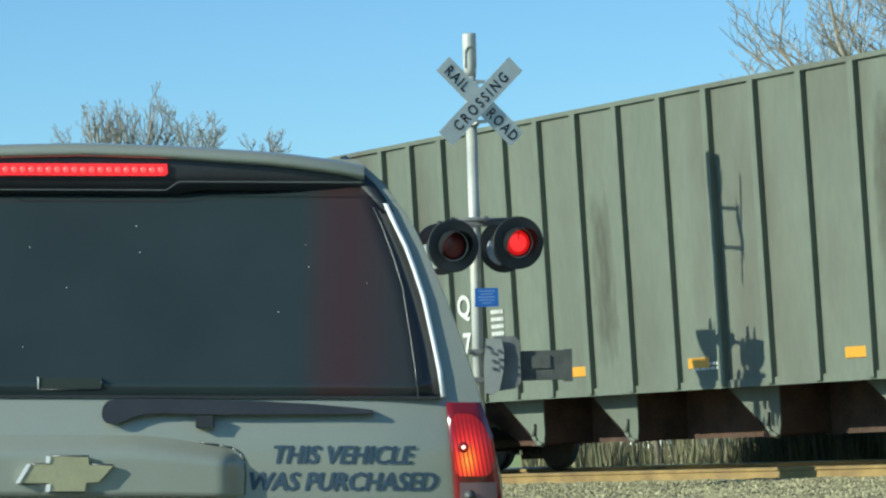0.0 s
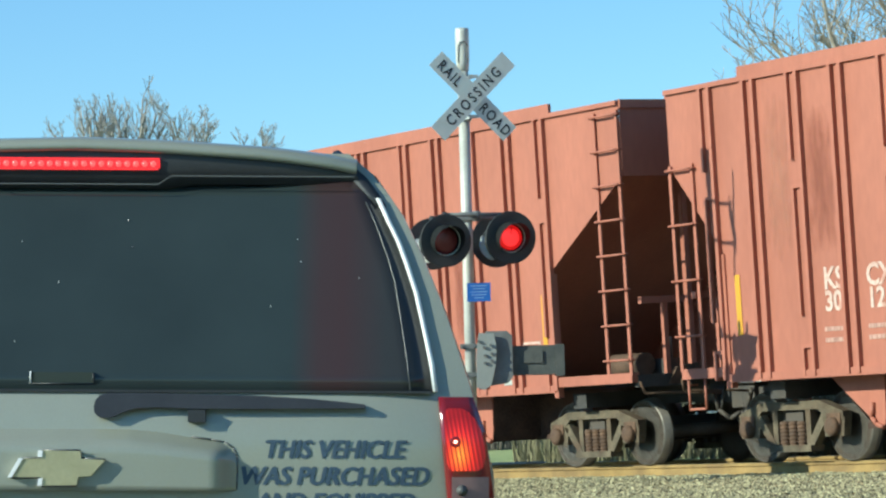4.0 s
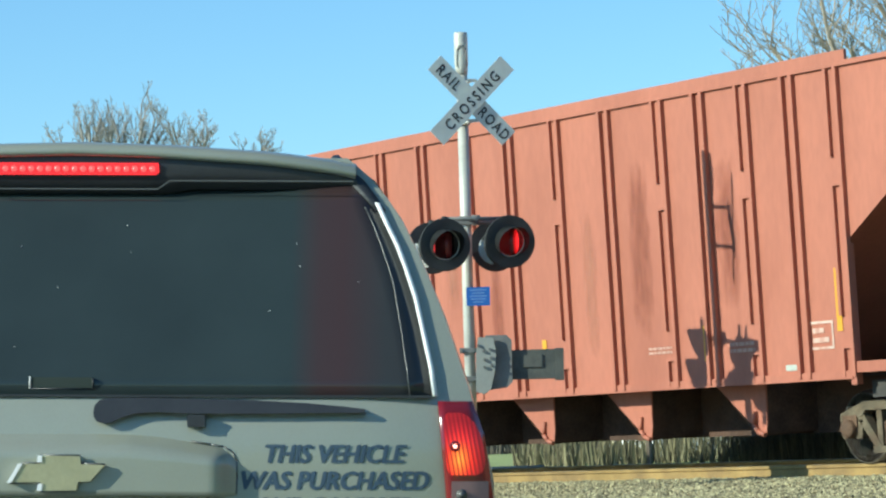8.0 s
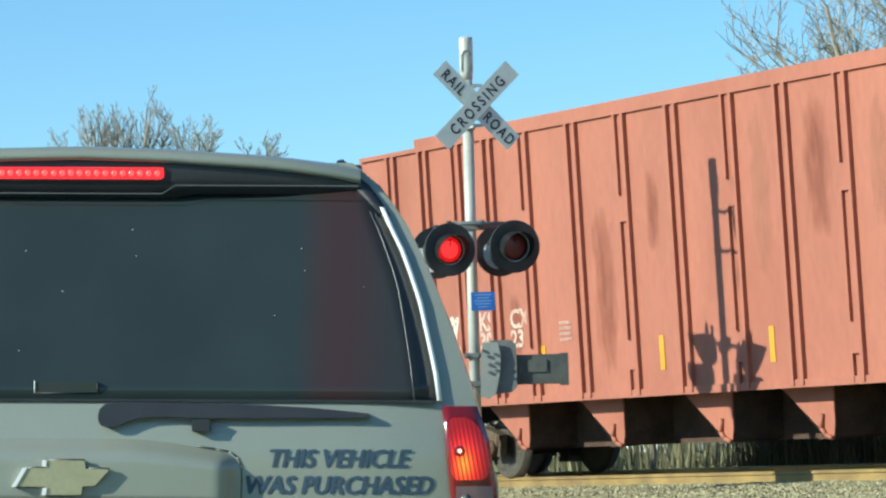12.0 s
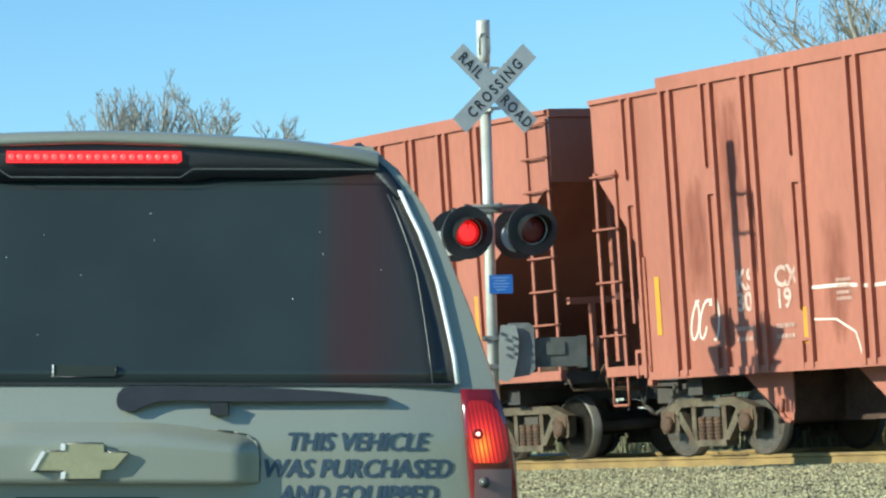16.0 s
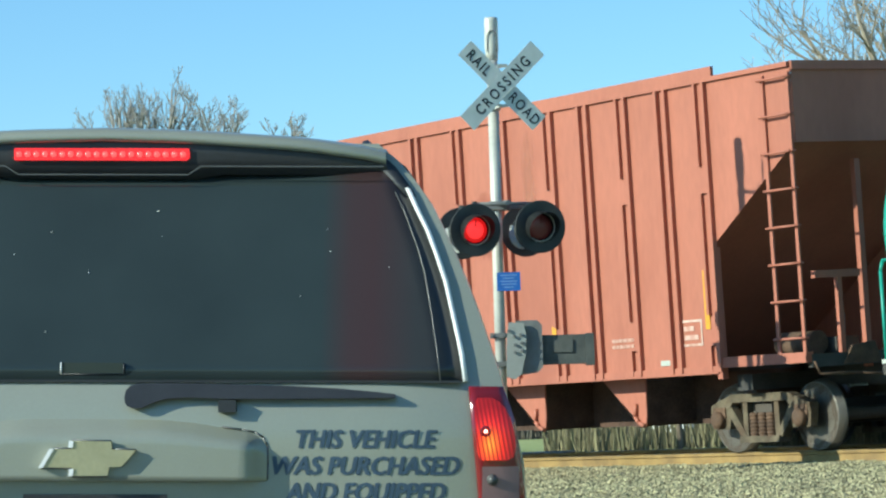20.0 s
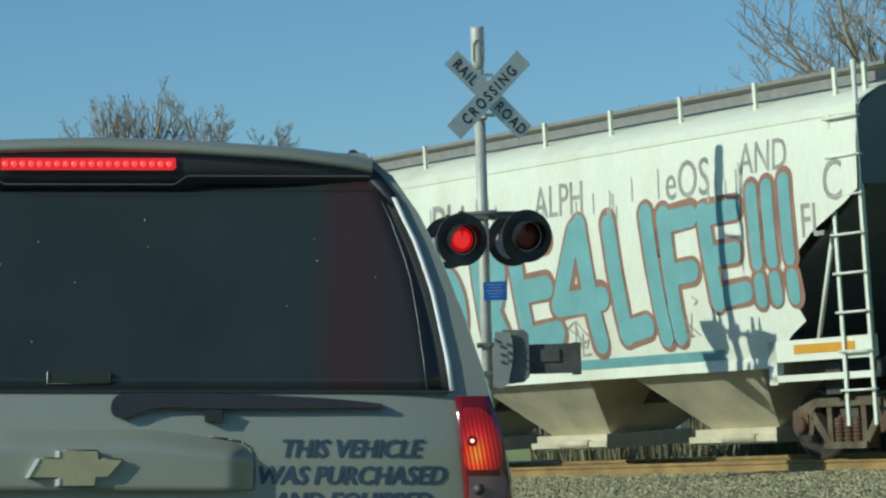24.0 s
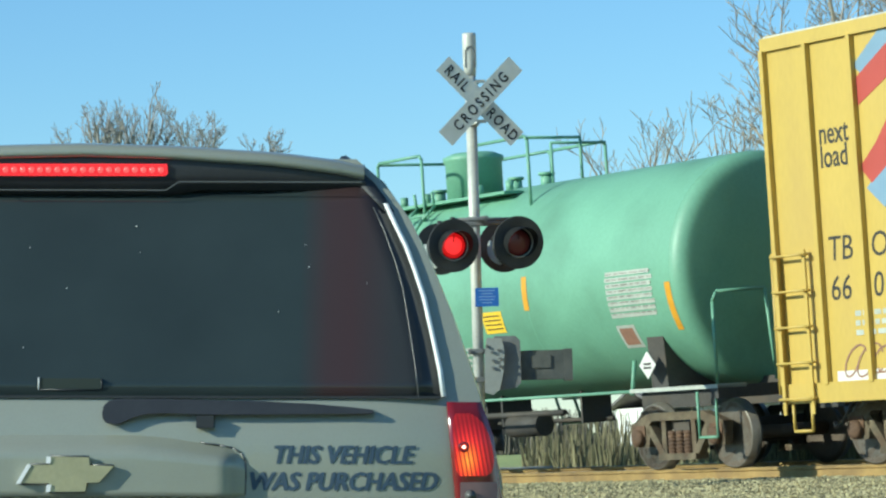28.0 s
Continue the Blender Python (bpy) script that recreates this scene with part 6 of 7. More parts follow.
def strokes(car, mt, lines, f, r, name="spray_scribble", label="thin sprayed outline"):
    """Sprayed strokes along lines of (x, z)."""
    bm = bmesh.new()
    for pts in lines:
        for (xa, za), (xb, zb_) in zip(pts, pts[1:]):
            d = Vector((xb - xa, zb_ - za))
            if d.length < 1e-4:
                continue
            nrm = Vector((-d.y, d.x)).normalized() * r
            ex = d.normalized() * r * 0.5
            n = max(1, int(abs(d.y) / 0.07))
            rr = []
            for i in range(n + 1):
                cx, cz = xa - ex.x + (d.x + 2 * ex.x) * i / n, za - ex.y + (d.y + 2 * ex.y) * i / n
                rr.append([(cx + o * nrm.x, f(cz + o * nrm.y) + 0.008, cz + o * nrm.y) for o in (-1, 1)])
            skin(bm, rr)
    return tagged(part(name, bm, mt, car), label, kind="stuff" if len(lines) > 5 else "")


def scallops(car):
    """A long outline: a level line, then a row of arches, with drips and letter strokes below."""
    rng = random.Random(71)
    heavy = [
        [(5.0, 1.64), (5.01, 2.02), (4.3, 2.02), (3.84, 1.98), (3.37, 1.99), (2.95, 2.16), (2.6, 2.35), (2.51, 2.1), (2.24, 2.05)],
        [(2.24, 2.05), (1.95, 2.18), (1.67, 2.23), (1.35, 2.14), (1.1, 2.02), (1.08, 1.75), (1.04, 1.44)],
        [(1.0, 1.70), (0.94, 2.0), (0.80, 2.16), (0.41, 2.22), (0.15, 2.12), (0.0, 1.95), (-0.10, 1.65), (0.04, 1.42), (0.3, 1.28), (0.52, 1.24)],
        [(-0.28, 1.91), (-0.49, 2.08), (-0.70, 2.04), (-0.88, 1.97), (-0.92, 1.6), (-0.87, 1.27)],
        [(-0.95, 1.95), (-1.36, 1.91), (-1.60, 2.0), (-1.84, 2.0), (-2.2, 1.94), (-2.47, 1.82)],
        [(-2.47, 1.82), (-2.92, 1.85), (-3.2, 1.95), (-3.46, 1.96), (-3.58, 1.7), (-3.6, 1.41), (-3.54, 1.12)],
    ]
    thin = [
        [(0.67, 1.60), (0.42, 1.62), (0.50, 1.45), (0.68, 1.40)], [(0.2, 1.5), (0.62, 1.34), (0.3, 1.18)],
        [(-0.38, 1.95), (-0.30, 1.5), (-0.52, 1.22), (-0.66, 1.40), (-0.5, 1.6)], [(-1.36, 1.91), (-1.48, 1.5), (-1.42, 1.2)],
        [(-2.92, 1.85), (-2.88, 1.5), (-2.95, 1.25)], [(-3.3, 1.62), (-3.75, 1.60)], [(-3.35, 1.52), (-3.8, 1.5)],
        [(5.0, 1.64), (4.5, 1.62), (4.15, 1.45), (4.05, 1.15)],
    ]
    x = 2.2
    while x > 1.1:
        lo = rng.uniform(1.1, 1.3)
        thin.append([(x, rng.uniform(1.6, 1.95)), (x - 0.03, (lo + 1.6) / 2), (x + rng.uniform(-0.06, 0.06), lo)])
        x -= rng.uniform(0.14, 0.3)
    strokes(car, SPRAY_WHITE, heavy, flat_red, 0.022)
    strokes(car, SPRAY_WHITE, thin, flat_red, 0.013)


scallops(reds[6])
scribble(reds[6], SPRAY_WHITE, 7.4, 1.45, 0.6, 0.6, 3, 73, flat_red, 0.018)
scribble(reds[1], SPRAY_WHITE, -3.6, 1.50, 0.8, 0.55, 4, 74, flat_red, 0.015)
scribble(reds[4], SPRAY_WHITE, -3.35, 1.40, 0.45, 0.85, 3, 76, flat_red, 0.020)
scribble(reds[4], SPRAY_WHITE, 7.35, 1.62, 0.45, 0.75, 3, 77, flat_red, 0.024)
scribble(reds[2], SPRAY_WHITE, 2.3, 1.95, 0.4, 0.35, 2, 78, flat_red, 0.016)

tank_a = tank_car("blue-green tank car with white lettering and orange reflectors", BLUE_TEAL, 15.64, "PROX 15283", True, 101, plain, 0.85, -0.18)
CARS.append((tank_a, -159.03 - 15.64 / 2))
tank_b = tank_car("glossy green tank car with white block lettering and sprayed scrawl", TEAL, 15.60, "PROX 71008", True, 111, tag_white, 0.85, -0.18)
CARS.append((tank_b, -195.08 - 15.60 / 2))
tank_c = tank_car("faded pale-green tank car with white number and orange reflectors", PALE_TEAL, 16.02, "TILX 262246", False, 121, diamond, 0.1, -0.8)
CARS.append((tank_c, -210.68 - 16.02 / 2))


# covered hopper
def cov_depth(z):
    """Half width of the rounded body at height z."""
    return float(np.interp(z, [1.2, 1.5, 2.0, 2.6, 3.2, 3.8, 4.15], [1.42, 1.50, 1.56, 1.59, 1.59, 1.56, 1.51]))


def letter_strokes():
    """Block letters as strokes in a unit cell, from its upper to its lower edge."""
    return {
        "F": [[(0.22, 1.0), (0.36, 0.0)], [(0.22, 0.95), (0.92, 0.97)], [(0.30, 0.50), (0.85, 0.52)]],
        "L": [[(0.22, 1.0), (0.42, 0.04)], [(0.40, 0.06), (0.92, 0.10)]],
        "K": [[(0.20, 1.0), (0.34, 0.0)], [(0.30, 0.46), (0.88, 0.92)], [(0.36, 0.50), (0.90, 0.04)]],
        "+": [[(0.45, 1.0), (0.58, 0.04)], [(0.05, 0.26), (0.95, 0.30)]],
        "R": [[(0.25, 0.92), (0.40, 0.0)], [(0.25, 0.92), (0.62, 0.95), (0.80, 0.75), (0.66, 0.50), (0.35, 0.46)], [(0.50, 0.45), (0.86, 0.02)], [(0.48, 0.80), (0.55, 0.60)]],
        "E": [[(0.16, 1.0), (0.34, 0.04)], [(0.18, 0.96), (0.84, 0.99)], [(0.26, 0.52), (0.80, 0.54)], [(0.34, 0.07), (0.94, 0.12)]],
        "4": [[(0.50, 0.95), (0.14, 0.36)], [(0.12, 0.36), (0.92, 0.38)], [(0.60, 1.0), (0.80, 0.02)]],
        "I": [[(0.32, 1.0), (0.62, 0.02)]],
        "!": [[(0.45, 1.0), (0.52, 0.36)], [(0.54, 0.18), (0.56, 0.02)]],
    }


def spray(car, mt, lines, f, r, lift, label):
    """Broad sprayed strokes with round ends, each laid a little above the one before."""
    bm = bmesh.new()
    k = 0
    for pts in lines:
        for a, b in zip(pts, pts[1:]):
            d = Vector((b[0] - a[0], b[1] - a[1]))
            n = Vector((-d.y, d.x)).normalized() * r
            m = max(2, int(abs(d.y) / 0.12))
            k += 1
            h = lift + 0.00012 * k
            skin(bm, [[(a[0] + d.x * i / m + o * n.x, f(a[1] + d.y * i / m + o * n.y) + h, a[1] + d.y * i / m + o * n.y) for o in (-1, 0, 1)] for i in range(m + 1)])
        for x, z in pts:
            k += 1
            disc(bm, x, z, r, r, f, lift + 0.00012 * k)
    return part("sprayed_letter", bm, mt, car, label)


def disc(bm, x, z, rx, rz, f, lift, n=20):
    """A filled oval on the car's side."""
    rings = [[(x + rx * q * math.cos(2 * math.pi * i / n), f(z + rz * q * math.sin(2 * math.pi * i / n)) + lift, z + rz * q * math.sin(2 * math.pi * i / n)) for i in range(n)] for q in (0.01, 0.35, 0.7, 1.0)]
    skin(bm, rings, close=True)


def big_letters(car, f):
    """Teal letters with ragged brown outlines; the two rounds are faces."""
    glyph = letter_strokes()
    rng = random.Random(17)
    for ch, x0, x1, z0, z1, r in (("F", 6.95, 5.80, 1.66, 3.30, 0.17), ("L", 4.60, 3.28, 1.64, 3.22, 0.17), ("K", 3.46, 2.28, 1.62, 3.24, 0.17), ("+", 2.46, 1.42, 1.72, 3.34, 0.14), ("L", 1.52, 0.30, 1.66, 3.20, 0.18), ("R", -0.86, -1.86, 1.64, 3.08, 0.17), ("E", -1.84, -3.02, 1.66, 3.12, 0.16), ("4", -2.88, -4.16, 1.62, 3.20, 0.16), ("L", -4.12, -5.06, 1.66, 3.16, 0.15), ("I", -4.95, -5.62, 1.62, 3.24, 0.14), ("F", -5.36, -6.20, 1.66, 3.18, 0.14), ("E", -6.22, -7.20, 1.98, 3.16, 0.13), ("!", -7.20, -7.62, 1.98, 3.34, 0.11), ("!", -7.50, -7.92, 1.98, 3.36, 0.11), ("!", -7.84, -8.26, 1.98, 3.40, 0.11)):
        lines = [[(x0 + (x1 - x0) * u, z0 + (z1 - z0) * v) for u, v in st] for st in glyph[ch]]
        rough = [[(x + rng.uniform(-0.025, 0.025), z + rng.uniform(-0.02, 0.04)) for x, z in st] for st in lines]
        spray(car, SPRAY_BROWN, rough, f, r + 0.060, 0.005, "ragged brown outline of a sprayed letter")
        spray(car, SPRAY_TEAL, lines, f, r, 0.011, "large teal sprayed letter")
    for cx, cz, rx, rz, sad in ((5.02, 2.27, 0.58, 0.66, False), (-0.20, 2.25, 0.56, 0.66, True)):
        for mt, grow, lift, lab in ((SPRAY_BROWN, 0.06, 0.008, "brown outline of a sprayed round"), (SPRAY_TEAL, 0.0, 0.014, "teal sprayed round with a face")):
            bm = bmesh.new()
            disc(bm, cx, cz, rx + grow, rz + grow, f, lift, 36)
            rnd = part("sprayed_letter", bm, mt, car, lab)
        def fine(name, line):
            strokes(rnd, SPRAY_BROWN, [line], lambda z: f(z) + 0.008, 0.034 if sad else 0.028, name, "brown sprayed line of a face")
        if sad:
            for d in (0.28, -0.08):
                fine("eye", [(cx + d, cz + 0.36), (cx + d - 0.02, cz + 0.16)])
            fine("mouth", [(cx + 0.30 - 0.58 * i / 8, cz - 0.42 + 0.30 * math.sin(math.pi * i / 8)) for i in range(9)])
        else:
            for d in (0.26, -0.10):
                for q in (1, -1):
                    fine("eye", [(cx + d + 0.09 * q, cz + 0.32), (cx + d - 0.09 * q, cz + 0.08)])
            fine("mouth", [(cx + 0.34 - 0.62 * i / 8, cz - 0.14 - 0.36 * math.sin(math.pi * i / 8)) for i in range(9)])
    # brown flames over the first round, thin webs between the letters, pale drips above
    flames = [[(5.35 - 0.16 * i, 2.88 + 0.05 * math.sin(i * 2)), (5.30 - 0.16 * i, 3.10 + 0.16 * rng.random())] for i in range(6)]
    spray(car, SPRAY_BROWN, flames, f, 0.07, 0.005, "brown sprayed flames")
    webs = []
    for cx, cz in ((3.85, 2.55), (0.78, 2.62), (2.3, 2.3), (6.0, 1.85), (4.3, 1.75), (-3.4, 1.72), (-5.9, 1.85)):
        for _ in range(5):
            webs.append([(cx + rng.uniform(-0.24, 0.24), cz + rng.uniform(-0.28, 0.28)) for _ in range(3)])
    strokes(car, SPRAY_BLACK, webs, f, 0.010, "spray_scribble", "thin sprayed web between the letters")
    drips = []
    for _ in range(46):
        x, z = rng.uniform(-7.2, 6.2), rng.uniform(3.2, 3.5)
        drips.append([(x, z), (x + 0.01, z + rng.uniform(0.15, 0.4))])
    strokes(car, STENCIL_DULL, drips, f, 0.014, "spray_drips", "faint grey sprayed streaks over the letters")


def covered_hopper():
    length = 20.41
    car = thing("covered_hopper_car", "dirty white covered hopper car with large teal spray-painted letters", "freight car", group="freight train")
    hl = length / 2
    e = hl - 0.58
    eb = e - 0.22                    # the rear end stands a little shorter
    ends = {1: e, -1: eb}
    zs = [1.25, 1.4, 1.55, 1.7, 1.85, 2.0, 2.2, 2.4, 2.6, 2.75, 2.9, 3.05, 3.2, 3.5, 3.8, 4.0, 4.15]
    for sg in (1, -1):
        bm = bmesh.new()
        rows = []
        for z in zs:
            inn = float(np.interp(z, [1.25, 1.55, 1.7, 2.0, 2.4, 2.75, 3.05, 3.2], [1.95, 1.5, 1.2, 1.38, 1.38, 0.9, 0.25, 0.0]))
            rows.append([(-eb + inn + (e + eb - 2 * inn) * i / 24, sg * cov_depth(z), z) for i in range(25)])
        skin(bm, rows)
        part("side_sheet", bm, CREAM, car, "dirty white curved side")
    bm = bmesh.new()
    roof = [(1.51, 4.15), (1.44, 4.24), (1.15, 4.40), (0.6, 4.55), (0.0, 4.60)]
    roof = roof + [(-y, z) for y, z in roof[-2::-1]]
    skin(bm, [[(x, y, z) for y, z in roof] for x in (-eb, e)], smooth=True)
    part("roof", bm, CREAM, car)
    bm = bmesh.new()
    for sg in (1, -1):
        box(bm, -eb, e, sg * 1.50 - 0.03, sg * 1.50 + 0.03, 4.10, 4.19)
    part("eave_rail", bm, CREAM, car, bevel=0.008)
    for q in (-1, 1):
        bm = bmesh.new()
        prism(bm, [(-1.5, 3.25), (1.5, 3.25), (1.5, 4.15), (1.15, 4.40), (0, 4.60), (-1.15, 4.40), (-1.5, 4.15)], *sorted((q * ends[q], q * (ends[q] - 0.02))), axis="x")
        prism(bm, [(q * (ends[q] - 0.01), 3.28), (q * (ends[q] - 0.01), 3.24), (q * (ends[q] - 3.2), 1.22), (q * (ends[q] - 3.24), 1.28)], -1.42, 1.42)
        part("end_slope", bm, COV_END, car, "white end sheet darkened to grey for its shade")
    # side sill and corner frames
    for sg in (1, -1):
        bm = bmesh.new()
        box(bm, -eb + 1.9, e - 1.9, sg * 1.40 - 0.04, sg * 1.40 + 0.06, 1.16, 1.28)
        part("side_sill", bm, CREAM, car, bevel=0.008)
        for q in (-1, 1):
            bm = bmesh.new()
            box(bm, *sorted((q * (ends[q] - 0.05), q * (ends[q] - 2.0))), sg * 1.45 - 0.05, sg * 1.45 + 0.05, 1.22, 1.48)
            box(bm, *sorted((q * (ends[q] - 0.05), q * (ends[q] - 2.0))), sg * 1.45 - 0.05, sg * 1.45 + 0.05, 0.98, 1.06)
            box(bm, *sorted((q * (ends[q] - 1.86), q * (ends[q] - 2.02))), sg * 1.45 - 0.05, sg * 1.45 + 0.05, 0.95, 1.48)
            fr = part("corner_frame", bm, CREAM, car)
            if sg > 0:
                bm = bmesh.new()
                box(bm, *sorted((q * (ends[q] - 0.35), q * (ends[q] - 1.5))), 1.503, 1.507, 1.31, 1.42)
                part("reflective_stripe", bm, REFLECT_YELLOW, fr, "yellow reflective strip")
            bm = bmesh.new()
            x0, x1 = sorted((q * (ends[q] - 0.02), q * (ends[q] - 0.52)))
            ladder(bm, x0, x1, sg * 1.53, 0.42, 4.12 if q < 0 else 3.0, step=0.46)
            part("ladder", bm, CREAM, car)
            bm = bmesh.new()
            rod(bm, (q * (ends[q] - 0.05), sg * 1.48, 1.2), (q * (ends[q] - 0.05), sg * 1.48, 4.72), 0.03, n=8)
            rod(bm, (q * (ends[q] - 1.2), sg * 1.35, 1.45), (q * (ends[q] - 0.75), sg * 1.35, 2.85), 0.03, n=8)
            part("grab_post", bm, CREAM, car)
    # running boards on posts, hatches
    bm = bmesh.new()
    for sg in (1, -1):
        box(bm, -eb - 0.15, e + 0.15, sg * 0.95 - 0.22, sg * 0.95 + 0.22, 4.65, 4.69)
    box(bm, -eb - 0.15, -eb + 0.45, -1.1, 1.1, 4.655, 4.69)
    box(bm, e - 0.45, e + 0.15, -1.1, 1.1, 4.655, 4.69)
    part("running_board", bm, COV_WALK, car, "grey steel grating walkway")
    for i in range(13):
        x = 8.51 - 1.56 * i if i < 12 else -eb + 0.2
        for sg in (1, -1):
            bm = bmesh.new()
            box(bm, x - 0.03, x + 0.03, sg * 1.19 - 0.02, sg * 1.19 + 0.02, 4.34, 4.71)
            part("walkway_post", bm, CREAM, car)
    bm = bmesh.new()
    box(bm, -eb + 1.0, e - 1.0, -0.35, 0.35, 4.58, 4.72)
    part("hatch_cover", bm, COV_WALK, car, bevel=0.03)
    # underside and hoppers
    bm = bmesh.new()
    box(bm, -hl + 0.6, hl - 0.6, -0.25, 0.25, 0.80, 1.12)
    part("centre_sill", bm, BLACK_STEEL, car)
    for q in (-1, 1):
        part("end_sill", box(bmesh.new(), *sorted((q * (ends[q] - 0.1), q * (ends[q] + 0.0))), -1.4, 1.4, 0.98, 1.2), BLACK_STEEL, car)
        part("end_platform", box(bmesh.new(), *sorted((q * (ends[q] - 1.9), q * (ends[q] - 0.1))), -1.35, 1.35, 1.02, 1.06), BLACK_STEEL, car)
        part("bolster", box(bmesh.new(), q * (hl - 1.9) - 0.15, q * (hl - 1.9) + 0.15, -1.25, 1.25, 0.8, 1.2), BLACK_STEEL, car)
        part("air_reservoir", rod(bmesh.new(), (q * (ends[q] - 0.7), -0.6, 1.35), (q * (ends[q] - 0.7), 0.5, 1.35), 0.18, n=14), BLACK_STEEL, car)
    for i, xc in enumerate((-5.6, -1.87, 1.87, 5.6)):
        bm = bmesh.new()
        a = [(xc - 1.5, 1.40, 1.2), (xc + 1.3, 1.40, 1.2), (xc + 1.3, -1.40, 1.2), (xc - 1.5, -1.40, 1.2)]
        b = [(xc - 0.70, 0.55, 0.42), (xc + 0.70, 0.55, 0.42), (xc + 0.70, -0.55, 0.42), (xc - 0.70, -0.55, 0.42)]
        skin(bm, [a, b], close=True, smooth=False)
        hp = part("hopper_bay", bm, COV_HOP, car, "dusty cream discharge hopper")
        bm = bmesh.new()
        box(bm, xc - 0.85, xc + 0.85, -0.72, 0.72, 0.22, 0.42)
        box(bm, xc - 0.92, xc + 0.92, 0.70, 0.78, 0.25, 0.33)
        rod(bm, (xc - 0.5, 0.76, 0.30), (xc + 0.2, 0.76, 0.30), 0.05, n=10)
        part("outlet_gate", bm, COV_HOP, hp, bevel=0.01)
    for x in (-hl + 1.95, hl - 1.95):
        add_bogie(car, x)
    add_coupler(car, hl)
    # lower teal band and the big letters
    f = cov_depth
    wrapped_band(car, -6.5, 5.2, 1.30, 1.43, SPRAY_TEAL, "spray_band", "sprayed teal band along the sill", f=f)
    big_letters(car, f)
    for body, x, z, size in (("PUNCLE", 8.35, 3.28, 0.54), ("DON", 7.95, 2.74, 0.60), ("LAZY", 4.3, 3.58, 0.62), ("iii", 1.1, 3.52, 0.5), ("PLic", 0.05, 3.12, 0.95), ("!!!", -1.1, 3.36, 0.62), ("ALPH", -2.6, 3.38, 0.62), ("eOS", -5.6, 3.38, 0.68), ("AND", -7.15, 3.56, 0.55), ("FL", -8.3, 2.7, 0.58), ("C", -8.75, 3.1, 0.7)):
        t = train_text(car, body, size, SPRAY_BLACK, x, 1.55, z, "thin sprayed black letters", weight=0.002, stretch=0.8, depth=0.0)
        drape(t, f, 0.006, 0.2)
    train_t = train_text(car, "655680", 0.26, STENCIL_BLACK, e - 1.42, 1.55, 2.24, "black stencilled number", weight=0.0, stretch=0.8, depth=0.0)
    drape(train_t, f, 0.006, 0.2)
    wrapped_bars(car, e - 1.22, 2.72, 0.42, 0.22, 1, SPRAY_BLACK, 202, f=f, gap=0.3)
    scribble(car, SPRAY_BLACK, e - 1.3, 2.45, 1.0, 0.4, 4, 9, f, 0.012)
    scribble(car, SPRAY_BLACK, e - 3.9, 3.55, 0.9, 0.35, 2, 12, f, 0.016)
    return car


# the end sheets' shade is painted: white darkened to grey
COV_END = matter("shaded_end_sheet", (0.16, 0.165, 0.155), 0.6, var=0.12, scale=2, grain=30, bump=0.05)
COV_WALK = matter("grey_grating", (0.22, 0.215, 0.19), 0.7, var=0.15, scale=6, grain=60, bump=0.1)
COV_HOP = matter("dusty_cream_hopper", (0.56, 0.51, 0.35), 0.7, var=0.12, scale=2, grain=30, bump=0.08, dirt=(0.28, 0.25, 0.18), dirt_amount=0.6)
cov = covered_hopper()
CARS.append((cov, -174.67 - 20.41 / 2))


